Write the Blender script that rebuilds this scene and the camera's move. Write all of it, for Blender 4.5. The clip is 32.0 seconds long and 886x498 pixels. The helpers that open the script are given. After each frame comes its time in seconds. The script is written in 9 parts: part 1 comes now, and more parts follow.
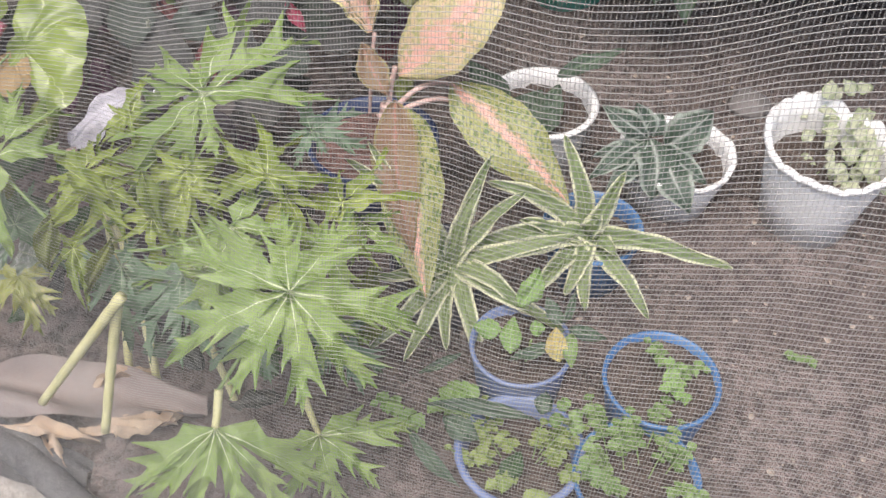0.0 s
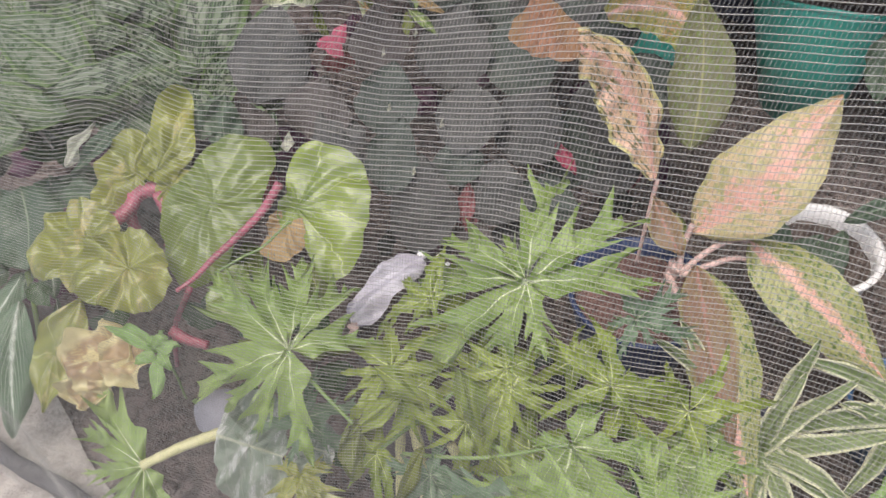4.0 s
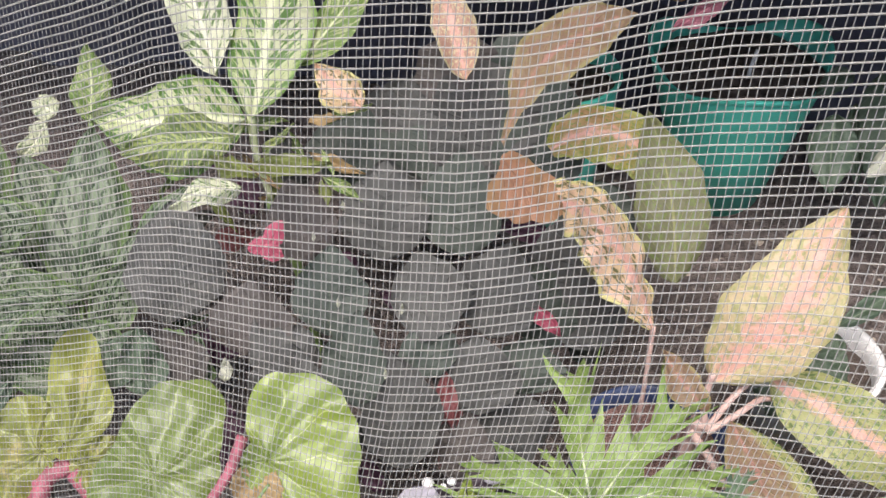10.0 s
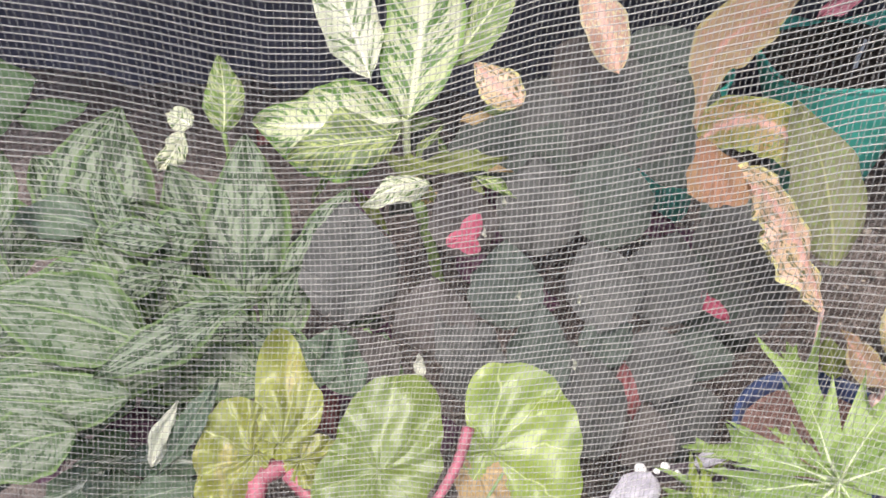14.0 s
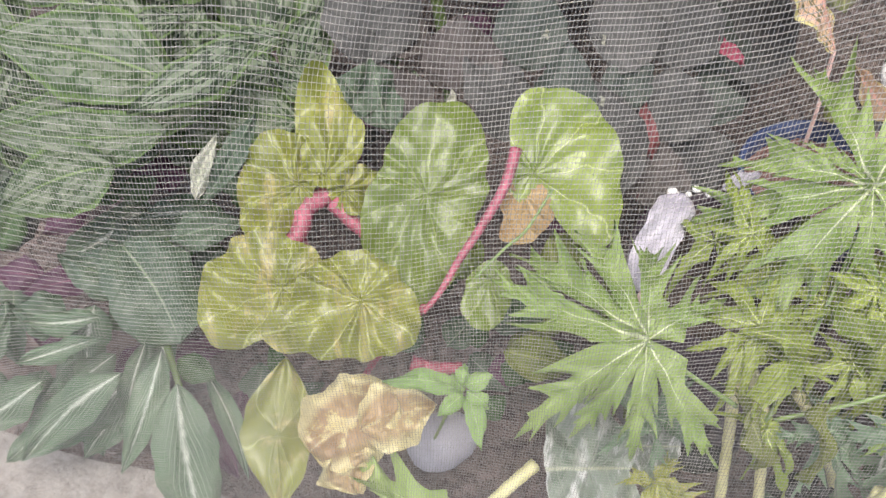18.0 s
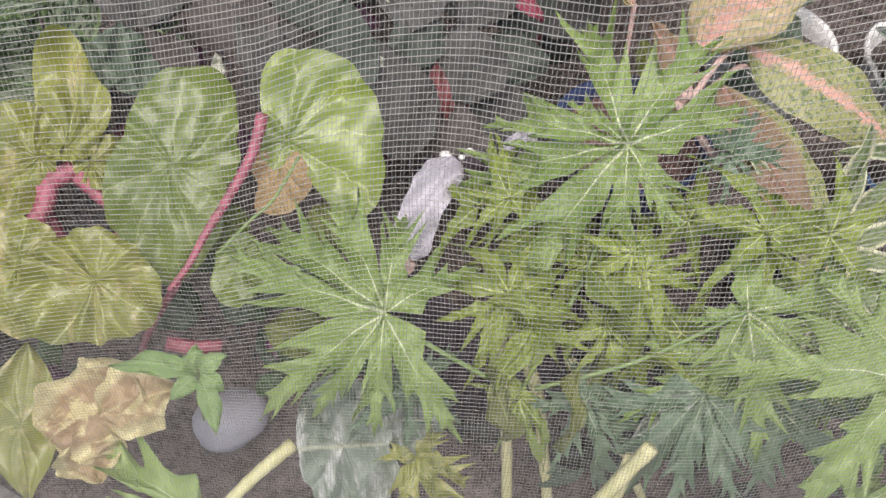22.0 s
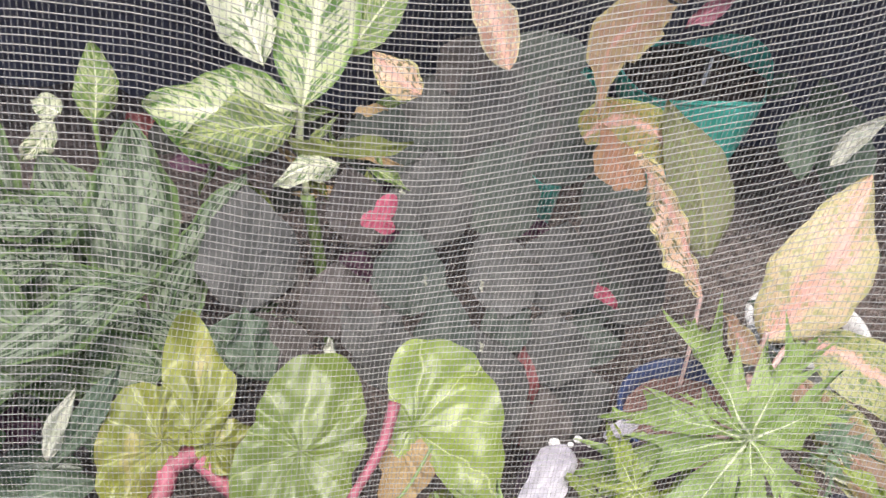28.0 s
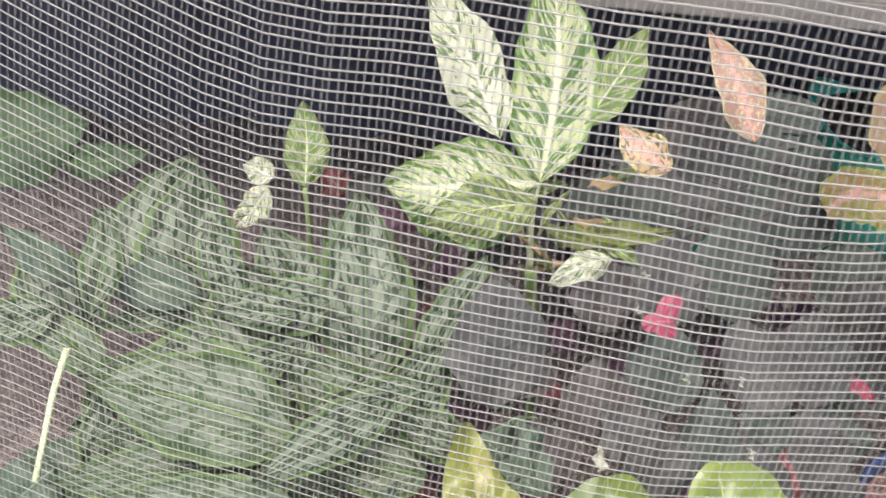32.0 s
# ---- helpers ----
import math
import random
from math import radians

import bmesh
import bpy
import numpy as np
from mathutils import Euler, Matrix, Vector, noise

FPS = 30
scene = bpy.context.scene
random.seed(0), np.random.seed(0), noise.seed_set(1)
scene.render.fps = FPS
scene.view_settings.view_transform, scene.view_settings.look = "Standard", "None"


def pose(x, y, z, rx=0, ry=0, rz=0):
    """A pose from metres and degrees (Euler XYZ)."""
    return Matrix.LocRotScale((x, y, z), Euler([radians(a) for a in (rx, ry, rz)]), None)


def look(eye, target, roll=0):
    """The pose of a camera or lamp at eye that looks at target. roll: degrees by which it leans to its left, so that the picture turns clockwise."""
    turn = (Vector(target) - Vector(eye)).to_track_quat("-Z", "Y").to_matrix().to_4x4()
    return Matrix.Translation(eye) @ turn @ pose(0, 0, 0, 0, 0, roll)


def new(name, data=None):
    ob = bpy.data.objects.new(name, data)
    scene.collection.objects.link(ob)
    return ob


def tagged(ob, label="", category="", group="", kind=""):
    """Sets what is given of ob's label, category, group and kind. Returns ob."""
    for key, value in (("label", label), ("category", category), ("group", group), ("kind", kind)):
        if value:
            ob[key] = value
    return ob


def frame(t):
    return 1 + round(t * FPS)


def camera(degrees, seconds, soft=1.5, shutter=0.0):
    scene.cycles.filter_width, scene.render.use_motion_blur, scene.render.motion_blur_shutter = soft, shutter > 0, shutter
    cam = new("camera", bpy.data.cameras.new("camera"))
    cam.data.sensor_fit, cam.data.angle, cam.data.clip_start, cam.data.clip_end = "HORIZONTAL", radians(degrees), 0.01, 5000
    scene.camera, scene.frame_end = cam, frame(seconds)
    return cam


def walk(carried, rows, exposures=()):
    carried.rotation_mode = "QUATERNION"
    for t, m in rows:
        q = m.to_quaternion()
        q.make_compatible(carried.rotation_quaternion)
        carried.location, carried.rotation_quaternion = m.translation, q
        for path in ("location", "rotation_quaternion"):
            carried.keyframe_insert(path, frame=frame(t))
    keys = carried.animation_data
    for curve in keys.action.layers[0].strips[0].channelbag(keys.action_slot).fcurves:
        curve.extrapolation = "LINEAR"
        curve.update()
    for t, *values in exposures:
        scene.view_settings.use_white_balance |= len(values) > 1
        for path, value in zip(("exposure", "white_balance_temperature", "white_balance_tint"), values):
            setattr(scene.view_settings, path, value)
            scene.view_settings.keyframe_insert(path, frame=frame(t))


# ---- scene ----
cam = camera(49.62, 32.0, soft=1.5, shutter=0.2)
walk(cam, [
    (0.0, pose(0.000, 0.000, 1.170, 42.00, -0.00, 0.00)),
    (1.0, pose(-0.074, 0.006, 1.172, 42.23, -1.04, 0.50)),
    (1.5, pose(-0.105, 0.024, 1.169, 41.90, -1.07, 1.87)),
    (2.0, pose(-0.151, 0.066, 1.185, 41.61, -0.04, 2.31)),
    (2.5, pose(-0.201, 0.124, 1.196, 41.95, 0.42, 3.35)),
    (3.0, pose(-0.250, 0.174, 1.198, 42.80, 0.31, 4.11)),
    (4.0, pose(-0.346, 0.248, 1.207, 43.14, 1.17, 2.50)),
    (6.5, pose(-0.609, 0.289, 1.195, 48.01, 1.27, -8.74)),
    (7.0, pose(-0.606, 0.296, 1.197, 48.89, 0.96, -9.56)),
    (8.0, pose(-0.587, 0.343, 1.191, 50.31, 0.35, -11.30)),
    (9.0, pose(-0.551, 0.432, 1.167, 49.76, 0.75, -11.99)),
    (10.0, pose(-0.515, 0.504, 1.157, 47.98, 1.48, -12.38)),
    (11.0, pose(-0.496, 0.537, 1.157, 47.44, 2.52, -12.10)),
    (12.0, pose(-0.527, 0.542, 1.159, 48.28, 1.39, -10.80)),
    (13.0, pose(-0.623, 0.542, 1.154, 50.24, 1.80, -11.96)),
    (14.0, pose(-0.742, 0.532, 1.146, 49.08, 2.58, -14.45)),
    (14.5, pose(-0.793, 0.529, 1.138, 47.48, 2.08, -15.15)),
    (17.0, pose(-0.853, 0.499, 1.107, 40.30, 1.41, -16.96)),
    (18.0, pose(-0.880, 0.486, 1.077, 39.09, 0.18, -18.11)),
    (19.0, pose(-0.849, 0.476, 1.041, 36.88, 0.95, -18.50)),
    (20.0, pose(-0.801, 0.467, 1.045, 35.95, 0.76, -18.61)),
    (21.0, pose(-0.725, 0.453, 1.047, 36.43, 0.46, -18.77)),
    (22.0, pose(-0.688, 0.453, 1.051, 36.76, -1.03, -21.29)),
    (23.0, pose(-0.668, 0.461, 1.056, 37.54, -2.16, -24.23)),
    (24.0, pose(-0.630, 0.463, 1.085, 36.58, -1.84, -26.92)),
    (24.5, pose(-0.639, 0.478, 1.089, 37.42, -2.26, -27.15)),
    (26.5, pose(-0.740, 0.518, 1.091, 44.87, -3.30, -24.81)),
    (27.0, pose(-0.776, 0.524, 1.093, 47.27, -3.05, -24.42)),
    (28.0, pose(-0.859, 0.530, 1.091, 51.71, -4.54, -23.21)),
    (29.0, pose(-0.917, 0.575, 1.083, 52.65, -5.32, -21.76)),
    (30.0, pose(-0.931, 0.601, 1.081, 55.02, -3.42, -22.42)),
    (31.0, pose(-0.971, 0.659, 1.091, 54.37, -3.22, -22.60)),
    (32.0, pose(-1.029, 0.732, 1.115, 51.14, -3.40, -20.06)),
], exposures=[(0.0, 0.64), (1.5, 0.56), (3.0, 0.38), (4.0, 0.39), (6.5, 0.7), (9.0, 0.67), (13.0, 0.9), (14.5, 0.94), (16.5, 0.82), (18.0, 0.74), (19.0, 0.64), (22.0, 0.44), (24.0, 0.4), (26.5, 0.7), (28.0, 0.86), (32.0, 0.84)])

# ---- light ----
SUN_EL, SUN_AZ = 69.0, 205.0
world = bpy.data.worlds.new("overcast_sky")
scene.world = world
world.use_nodes = True
wn, wl = world.node_tree.nodes, world.node_tree.links
sky = wn.new("ShaderNodeTexSky")
sky.sky_type = "NISHITA"
sky.sun_disc = False
sky.sun_elevation, sky.sun_rotation = radians(SUN_EL), radians(SUN_AZ)
sky.dust_density = 4.0
wl.new(sky.outputs[0], wn["Background"].inputs[0])
wn["Background"].inputs[1].default_value = 0.15
sun = new("sun", bpy.data.lights.new("sun", "SUN"))
sun.data.energy, sun.data.angle, sun.data.color = 2.6, radians(40), (1.0, 0.95, 0.9)
sun_dir = Vector((math.sin(radians(SUN_AZ)) * math.cos(radians(SUN_EL)), math.cos(radians(SUN_AZ)) * math.cos(radians(SUN_EL)), math.sin(radians(SUN_EL))))
sun.matrix_world = look(sun_dir * 10, (0, 0, 0))


# ---- materials ----
class Nodes:
    """Short hand for a node material."""

    def __init__(self, name):
        self.mat = bpy.data.materials.new(name)
        self.mat.use_nodes = True
        self.n, self.l = self.mat.node_tree.nodes, self.mat.node_tree.links
        self.b = self.n["Principled BSDF"]
        self.out = self.n["Material Output"]

    def put(self, socket, v):
        if isinstance(v, (int, float)):
            socket.default_value = v
        elif isinstance(v, tuple):
            socket.default_value = v if len(v) == len(socket.default_value) else (*v, 1.0)
        else:
            self.l.new(v, socket)

    def math(self, op, a, b=0.0, c=0.0):
        m = self.n.new("ShaderNodeMath")
        m.operation = op
        for s, v in zip(m.inputs, (a, b, c)):
            self.put(s, v)
        return m.outputs[0]

    def ramp(self, v, lo, hi, a=0.0, b=1.0):
        m = self.n.new("ShaderNodeMapRange")
        m.interpolation_type = "SMOOTHSTEP"
        for s, x in zip(m.inputs, (v, lo, hi, a, b)):
            self.put(s, x)
        return m.outputs[0]

    def mix(self, f, a, b):
        m = self.n.new("ShaderNodeMix")
        m.data_type = "RGBA"
        self.put(m.inputs[0], f)
        self.put(m.inputs[6], a)
        self.put(m.inputs[7], b)
        return m.outputs[2]

    def noise(self, scale, vec=None, detail=4.0, rough=0.55):
        m = self.n.new("ShaderNodeTexNoise")
        self.put(m.inputs["Scale"], scale)
        m.inputs["Detail"].default_value, m.inputs["Roughness"].default_value = detail, rough
        if vec is not None:
            self.l.new(vec, m.inputs["Vector"])
        return m.outputs[0]

    def place(self):
        return self.n.new("ShaderNodeNewGeometry").outputs["Position"]

    def combine(self, x, y, w=0.0):
        m = self.n.new("ShaderNodeCombineXYZ")
        for s, v in zip(m.inputs, (x, y, w)):
            self.put(s, v)
        return m.outputs[0]

    def bump(self, h, strength, dist=0.002):
        m = self.n.new("ShaderNodeBump")
        m.inputs["Strength"].default_value, m.inputs["Distance"].default_value = strength, dist
        self.l.new(h, m.inputs["Height"])
        self.l.new(m.outputs[0], self.b.inputs["Normal"])

    def done(self, col, rough, metal=0.0, spec=0.5):
        self.put(self.b.inputs["Base Color"], col)
        self.put(self.b.inputs["Roughness"], rough)
        self.b.inputs["Metallic"].default_value = metal
        self.b.inputs["Specular IOR Level"].default_value = spec
        return self.mat


def leaf_mat(name, base, dark, rib=None, rib_w=0.05, vein=None, vein_n=9, vein_s=0.5, slant=0.5, blotch=None, blotch_at=(0.5, 0.6),
             blotch_k=(7, 3), cells=None, zone=None, edge=None, edge_w=0.15, rough=0.45, hub=None, glow=0.25, spot=None, rib_fade=0.0, rib_soft=0.0, spec=0.45, vein_w=0.14):
    """A leaf surface in the leaf's own coordinates: u along, v across, the midrib at v = 0.5."""
    k = Nodes(name)
    uv = k.n.new("ShaderNodeUVMap")
    uv.uv_map = "UVMap"
    sep = k.n.new("ShaderNodeSeparateXYZ")
    k.l.new(uv.outputs[0], sep.inputs[0])
    u, v = sep.outputs[0], sep.outputs[1]
    rnd = k.n.new("ShaderNodeObjectInfo").outputs["Random"]
    a = k.math("ABSOLUTE", k.math("MULTIPLY", k.math("SUBTRACT", v, 0.5), 2.0))
    big = k.noise(18.0, k.place(), 3.0)
    fine = k.noise(260.0, k.place(), 3.0)
    col = k.mix(k.ramp(big, 0.35, 0.68), base, dark)
    shade = k.math("ADD", k.math("MULTIPLY", rnd, 0.3), k.math("MULTIPLY", fine, 0.3))
    col = k.mix(k.math("MULTIPLY", shade, 0.55), col, tuple(c * 0.55 for c in dark))
    if hub:
        du, dv = k.math("SUBTRACT", u, hub[0]), k.math("SUBTRACT", v, hub[1])
        ang = k.math("ARCTAN2", dv, du)
        phase = k.math("ADD", k.math("MULTIPLY", ang, vein_n / 6.283), k.math("MULTIPLY", big, 0.9))
    else:
        phase = k.math("ADD", k.math("MULTIPLY", k.math("SUBTRACT", u, k.math("MULTIPLY", a, slant * 0.4)), float(vein_n)), k.math("MULTIPLY", rnd, 3.0))
    saw = k.math("ABSOLUTE", k.math("SUBTRACT", k.math("MULTIPLY", k.math("FRACT", phase), 2.0), 1.0))
    line = k.ramp(saw, vein_w, 0.0)
    if vein_w > 0.2:
        line = k.math("MULTIPLY", line, k.ramp(k.math("ADD", a, k.math("MULTIPLY", fine, 0.4)), 0.95, 0.5))
    if edge:
        col = k.mix(k.ramp(k.math("ADD", a, k.math("MULTIPLY", fine, 0.12)), 1.0 - edge_w, 1.06 - edge_w * 0.5), col, edge)
    if blotch:
        warp = k.math("SUBTRACT", k.math("MULTIPLY", u, float(blotch_k[0])), k.math("MULTIPLY", a, slant * blotch_k[0] * 0.16))
        bn = k.noise(1.0, k.combine(k.math("MULTIPLY", warp, 1.25), k.math("MULTIPLY", v, float(blotch_k[1])), k.math("MULTIPLY", rnd, 20.0)), 5.0, 0.65)
        if zone:
            bn = k.math("SUBTRACT", bn, k.ramp(a, zone[0], zone[1], 0.0, 0.25))
        col = k.mix(k.ramp(bn, blotch_at[0], blotch_at[1]), col, blotch)
    if cells:
        row = k.math("ABSOLUTE", k.math("SUBTRACT", k.math("MULTIPLY", k.math("FRACT", k.math("ADD", k.math("MULTIPLY", a, 3.2), k.math("MULTIPLY", big, 1.2))), 2.0), 1.0))
        cn = k.noise(1.0, k.combine(k.math("MULTIPLY", k.math("SUBTRACT", u, k.math("MULTIPLY", a, 0.2)), 12.0), k.math("MULTIPLY", a, 4.0), k.math("MULTIPLY", rnd, 20.0)), 3.0, 0.6)
        patch = k.math("MULTIPLY", k.math("MULTIPLY", k.ramp(cn, 0.44, 0.50), k.ramp(row, 0.05, 0.3, 0.35, 1.0)), k.math("MULTIPLY", k.ramp(a, 0.88, 0.62), k.ramp(a, 0.05, 0.16)))
        col = k.mix(patch, col, cells)
    if spot:
        sn = k.noise(1.0, k.combine(k.math("MULTIPLY", u, 36.0), k.math("MULTIPLY", v, 17.0), k.math("MULTIPLY", rnd, 9.0)), 3.0, 0.6)
        col = k.mix(k.ramp(sn, 0.51, 0.60), col, spot)
    if vein:
        col = k.mix(k.math("MULTIPLY", line, vein_s), col, vein)
    if rib:
        ra = k.math("ADD", a, k.math("MULTIPLY", u, rib_w * (0.5 + rib_fade)))
        if rib_soft:
            ra = k.math("ADD", ra, k.math("MULTIPLY", k.math("SUBTRACT", k.noise(1.0, k.combine(k.math("MULTIPLY", u, 14.0), k.math("MULTIPLY", v, 9.0), k.math("MULTIPLY", rnd, 7.0)), 4.0, 0.65), 0.5), rib_soft))
        col = k.mix(k.ramp(ra, rib_w, 0.0 if rib_soft else rib_w * 0.35), col, rib)
    if hub:
        k.bump(k.math("ADD", k.math("MULTIPLY", k.ramp(saw, 0.0, 0.6), 0.35), k.math("MULTIPLY", k.noise(70.0, k.place(), 3.0), 0.35)), 0.6, 0.004)
    else:
        k.bump(k.math("ADD", k.math("SUBTRACT", k.math("MULTIPLY", fine, 0.3), k.math("MULTIPLY", line, 0.5)), k.math("MULTIPLY", k.noise(75.0, k.place(), 2.0), 2.2)), 0.6, 0.003)
    k.done(col, k.math("ADD", rough, k.math("MULTIPLY", big, 0.2)), 0.0, 0.8 if hub else spec)
    tr = k.n.new("ShaderNodeBsdfTranslucent")
    k.put(tr.inputs[0], col)
    ms = k.n.new("ShaderNodeMixShader")
    ms.inputs[0].default_value = glow
    k.l.new(k.b.outputs[0], ms.inputs[1])
    k.l.new(tr.outputs[0], ms.inputs[2])
    k.l.new(ms.outputs[0], k.out.inputs[0])
    return k.mat


def plain_mat(name, a, b, scale=30.0, rough=0.6, bump=0.3, fine=300.0, dist=0.002, metal=0.0):
    """A two-tone surface with fine grain."""
    k = Nodes(name)
    p = k.place()
    n1, n2 = k.noise(scale, p), k.noise(fine, p, 5.0)
    rnd = k.n.new("ShaderNodeObjectInfo").outputs["Random"]
    col = k.mix(k.ramp(k.math("ADD", k.math("MULTIPLY", n1, 0.7), k.math("MULTIPLY", n2, 0.3)), 0.35, 0.65), a, b)
    col = k.mix(k.math("MULTIPLY", rnd, 0.15), col, b)
    k.bump(k.math("ADD", n1, n2), bump, dist)
    return k.done(col, k.math("ADD", rough - 0.1, k.math("MULTIPLY", n2, 0.2)), metal)


PM = dict(rib_fade=0.9, vein_s=0.25, glow=0.35, rough=0.34, spec=0.6)
M_PALM = leaf_mat("lobed_leaf", (0.33, 0.44, 0.135), (0.225, 0.335, 0.085), rib=(0.70, 0.75, 0.49), rib_w=0.075, vein=(0.46, 0.55, 0.30), vein_n=9, **PM)
M_PALM_YEL = leaf_mat("young_lobed_leaf", (0.31, 0.38, 0.075), (0.18, 0.245, 0.045), rib=(0.52, 0.58, 0.22), rib_w=0.10, vein=(0.40, 0.47, 0.15), vein_n=7, **PM)
# Darker copy of the lobed leaf, with the shrub's inner shade in its colour.
M_PALM_SHADED = leaf_mat("shaded_lobed_leaf", (0.19, 0.28, 0.17), (0.13, 0.20, 0.12), rib=(0.34, 0.42, 0.26), rib_w=0.07, vein=(0.2, 0.29, 0.18), vein_n=8, **PM)
RV = dict(vein=(0.50, 0.54, 0.25), vein_n=9, vein_s=0.5, rough=0.33, hub=(0.5, 0.5), vein_w=0.08)
M_ROUND = leaf_mat("round_leaf", (0.26, 0.335, 0.055), (0.15, 0.215, 0.030), **{**RV, "vein_s": 0.7, "vein_w": 0.06, "rough": 0.28})
M_FIDDLE = leaf_mat("waisted_leaf", (0.18, 0.24, 0.044), (0.14, 0.195, 0.035), **{**RV, "vein_s": 0.3})
M_ROUND_YEL = leaf_mat("yellowing_leaf", (0.29, 0.31, 0.062), (0.195, 0.22, 0.042), blotch=(0.42, 0.36, 0.15), blotch_at=(0.5, 0.72), **RV)
M_DYING = leaf_mat("dying_leaf", (0.52, 0.39, 0.21), (0.40, 0.27, 0.15), rib=(0.64, 0.56, 0.32), rib_w=0.12, rib_soft=0.3, edge=(0.66, 0.59, 0.33), edge_w=0.40, blotch=(0.60, 0.52, 0.27), blotch_at=(0.52, 0.6), blotch_k=(3, 3), rough=0.4)
M_BROWN = leaf_mat("brown_dry_leaf", (0.46, 0.33, 0.16), (0.33, 0.21, 0.10), rib=(0.52, 0.38, 0.2), vein=(0.42, 0.26, 0.13), rough=0.5)
M_OLIVE = leaf_mat("olive_leaf", (0.18, 0.21, 0.05), (0.11, 0.13, 0.04), rib=(0.26, 0.28, 0.1), vein=(0.22, 0.24, 0.09), vein_s=0.4)
M_WITHER = leaf_mat("withered_leaf", (0.24, 0.28, 0.22), (0.14, 0.18, 0.13), rib=(0.36, 0.38, 0.28), vein=(0.3, 0.33, 0.26), blotch=(0.44, 0.45, 0.42), blotch_at=(0.48, 0.62), rough=0.3)
M_SEEDLING = leaf_mat("seedling_leaf", (0.27, 0.40, 0.14), (0.20, 0.32, 0.10), rib=(0.36, 0.48, 0.22), rib_w=0.06, vein=(0.32, 0.44, 0.18), vein_s=0.35)
AG = dict(rib=(0.74, 0.41, 0.34), rib_w=0.30, rib_soft=1.0, rib_fade=-0.4, vein=(0.70, 0.44, 0.31), vein_n=8, vein_s=0.22, slant=1.3, rough=0.38, spec=0.55)
M_AGL = leaf_mat("pink_aglaonema_leaf", (0.62, 0.46, 0.29), (0.50, 0.44, 0.23), blotch=(0.70, 0.40, 0.31), blotch_at=(0.42, 0.58), zone=(0.3, 1.0), spot=(0.34, 0.33, 0.14), edge=(0.42, 0.37, 0.18), edge_w=0.10, **AG)
M_AGL_MOTTLE = leaf_mat("mottled_aglaonema_leaf", (0.76, 0.50, 0.38), (0.64, 0.46, 0.27), blotch=(0.13, 0.12, 0.045), blotch_at=(0.52, 0.56), blotch_k=(10, 11), edge=(0.6, 0.55, 0.24), edge_w=0.15, **AG)
M_AGL_ORANGE = leaf_mat("orange_aglaonema_leaf", (0.40, 0.28, 0.15), (0.44, 0.25, 0.17), edge=(0.42, 0.37, 0.17), spot=(0.32, 0.26, 0.11), **AG)
M_AGL_BROWN = leaf_mat("bronze_aglaonema_leaf", (0.25, 0.175, 0.11), (0.28, 0.165, 0.115), edge=(0.28, 0.24, 0.11), spot=(0.25, 0.19, 0.10), rib=(0.38, 0.20, 0.16), rib_w=0.2, rib_soft=0.6, vein=(0.33, 0.21, 0.13), vein_n=9, vein_s=0.4)
M_AGL_RUST = leaf_mat("rust_aglaonema_leaf", (0.37, 0.19, 0.12), (0.30, 0.18, 0.09), edge=(0.48, 0.40, 0.17), edge_w=0.12, rough=0.4)
M_AGL_PINK = leaf_mat("bright_pink_leaf", (0.54, 0.32, 0.25), (0.48, 0.27, 0.20), edge=(0.52, 0.45, 0.26), edge_w=0.1, spot=(0.6, 0.5, 0.3), **AG)
M_AGL_OLIVE = leaf_mat("olive_aglaonema_leaf", (0.185, 0.18, 0.095), (0.14, 0.14, 0.07), rib=(0.26, 0.26, 0.11), rib_w=0.07, vein=(0.3, 0.3, 0.12), vein_n=10, vein_s=0.4, slant=1.0, spot=(0.15, 0.19, 0.06))
M_AGL_YELPINK = leaf_mat("yellow_pink_leaf", (0.34, 0.33, 0.08), (0.45, 0.28, 0.13), edge=(0.3, 0.32, 0.08), spot=(0.2, 0.24, 0.06), **AG)
M_AGL_GREEN = leaf_mat("green_pink_leaf", (0.40, 0.40, 0.17), (0.32, 0.34, 0.125), blotch=(0.60, 0.37, 0.26), blotch_at=(0.48, 0.6), zone=(0.12, 0.6), spot=(0.12, 0.18, 0.055), **AG)
M_AGL_RED = leaf_mat("magenta_leaf", (0.32, 0.11, 0.15), (0.25, 0.08, 0.11), rib=(0.6, 0.2, 0.25))
DF = dict(vein_n=9, slant=1.6, rough=0.38)
M_DIEFF = leaf_mat("blotched_cane_leaf", (0.47, 0.52, 0.27), (0.56, 0.58, 0.38), rib=(0.76, 0.78, 0.52), rib_w=0.16, blotch=(0.09, 0.18, 0.04), blotch_at=(0.50, 0.54), blotch_k=(17, 4), edge=(0.2, 0.32, 0.08), edge_w=0.12, **DF)
M_DIEFF_WHITE = leaf_mat("white_cane_leaf", (0.66, 0.66, 0.50), (0.57, 0.60, 0.40), rib=(0.82, 0.82, 0.66), rib_w=0.12, blotch=(0.10, 0.17, 0.05), blotch_at=(0.53, 0.57), blotch_k=(16, 4), **DF)
M_DIEFF_GREEN = leaf_mat("green_cane_leaf", (0.18, 0.28, 0.07), (0.13, 0.21, 0.05), rib=(0.64, 0.68, 0.4), rib_w=0.09, blotch=(0.38, 0.42, 0.21), blotch_at=(0.5, 0.55), blotch_k=(17, 4), **DF)
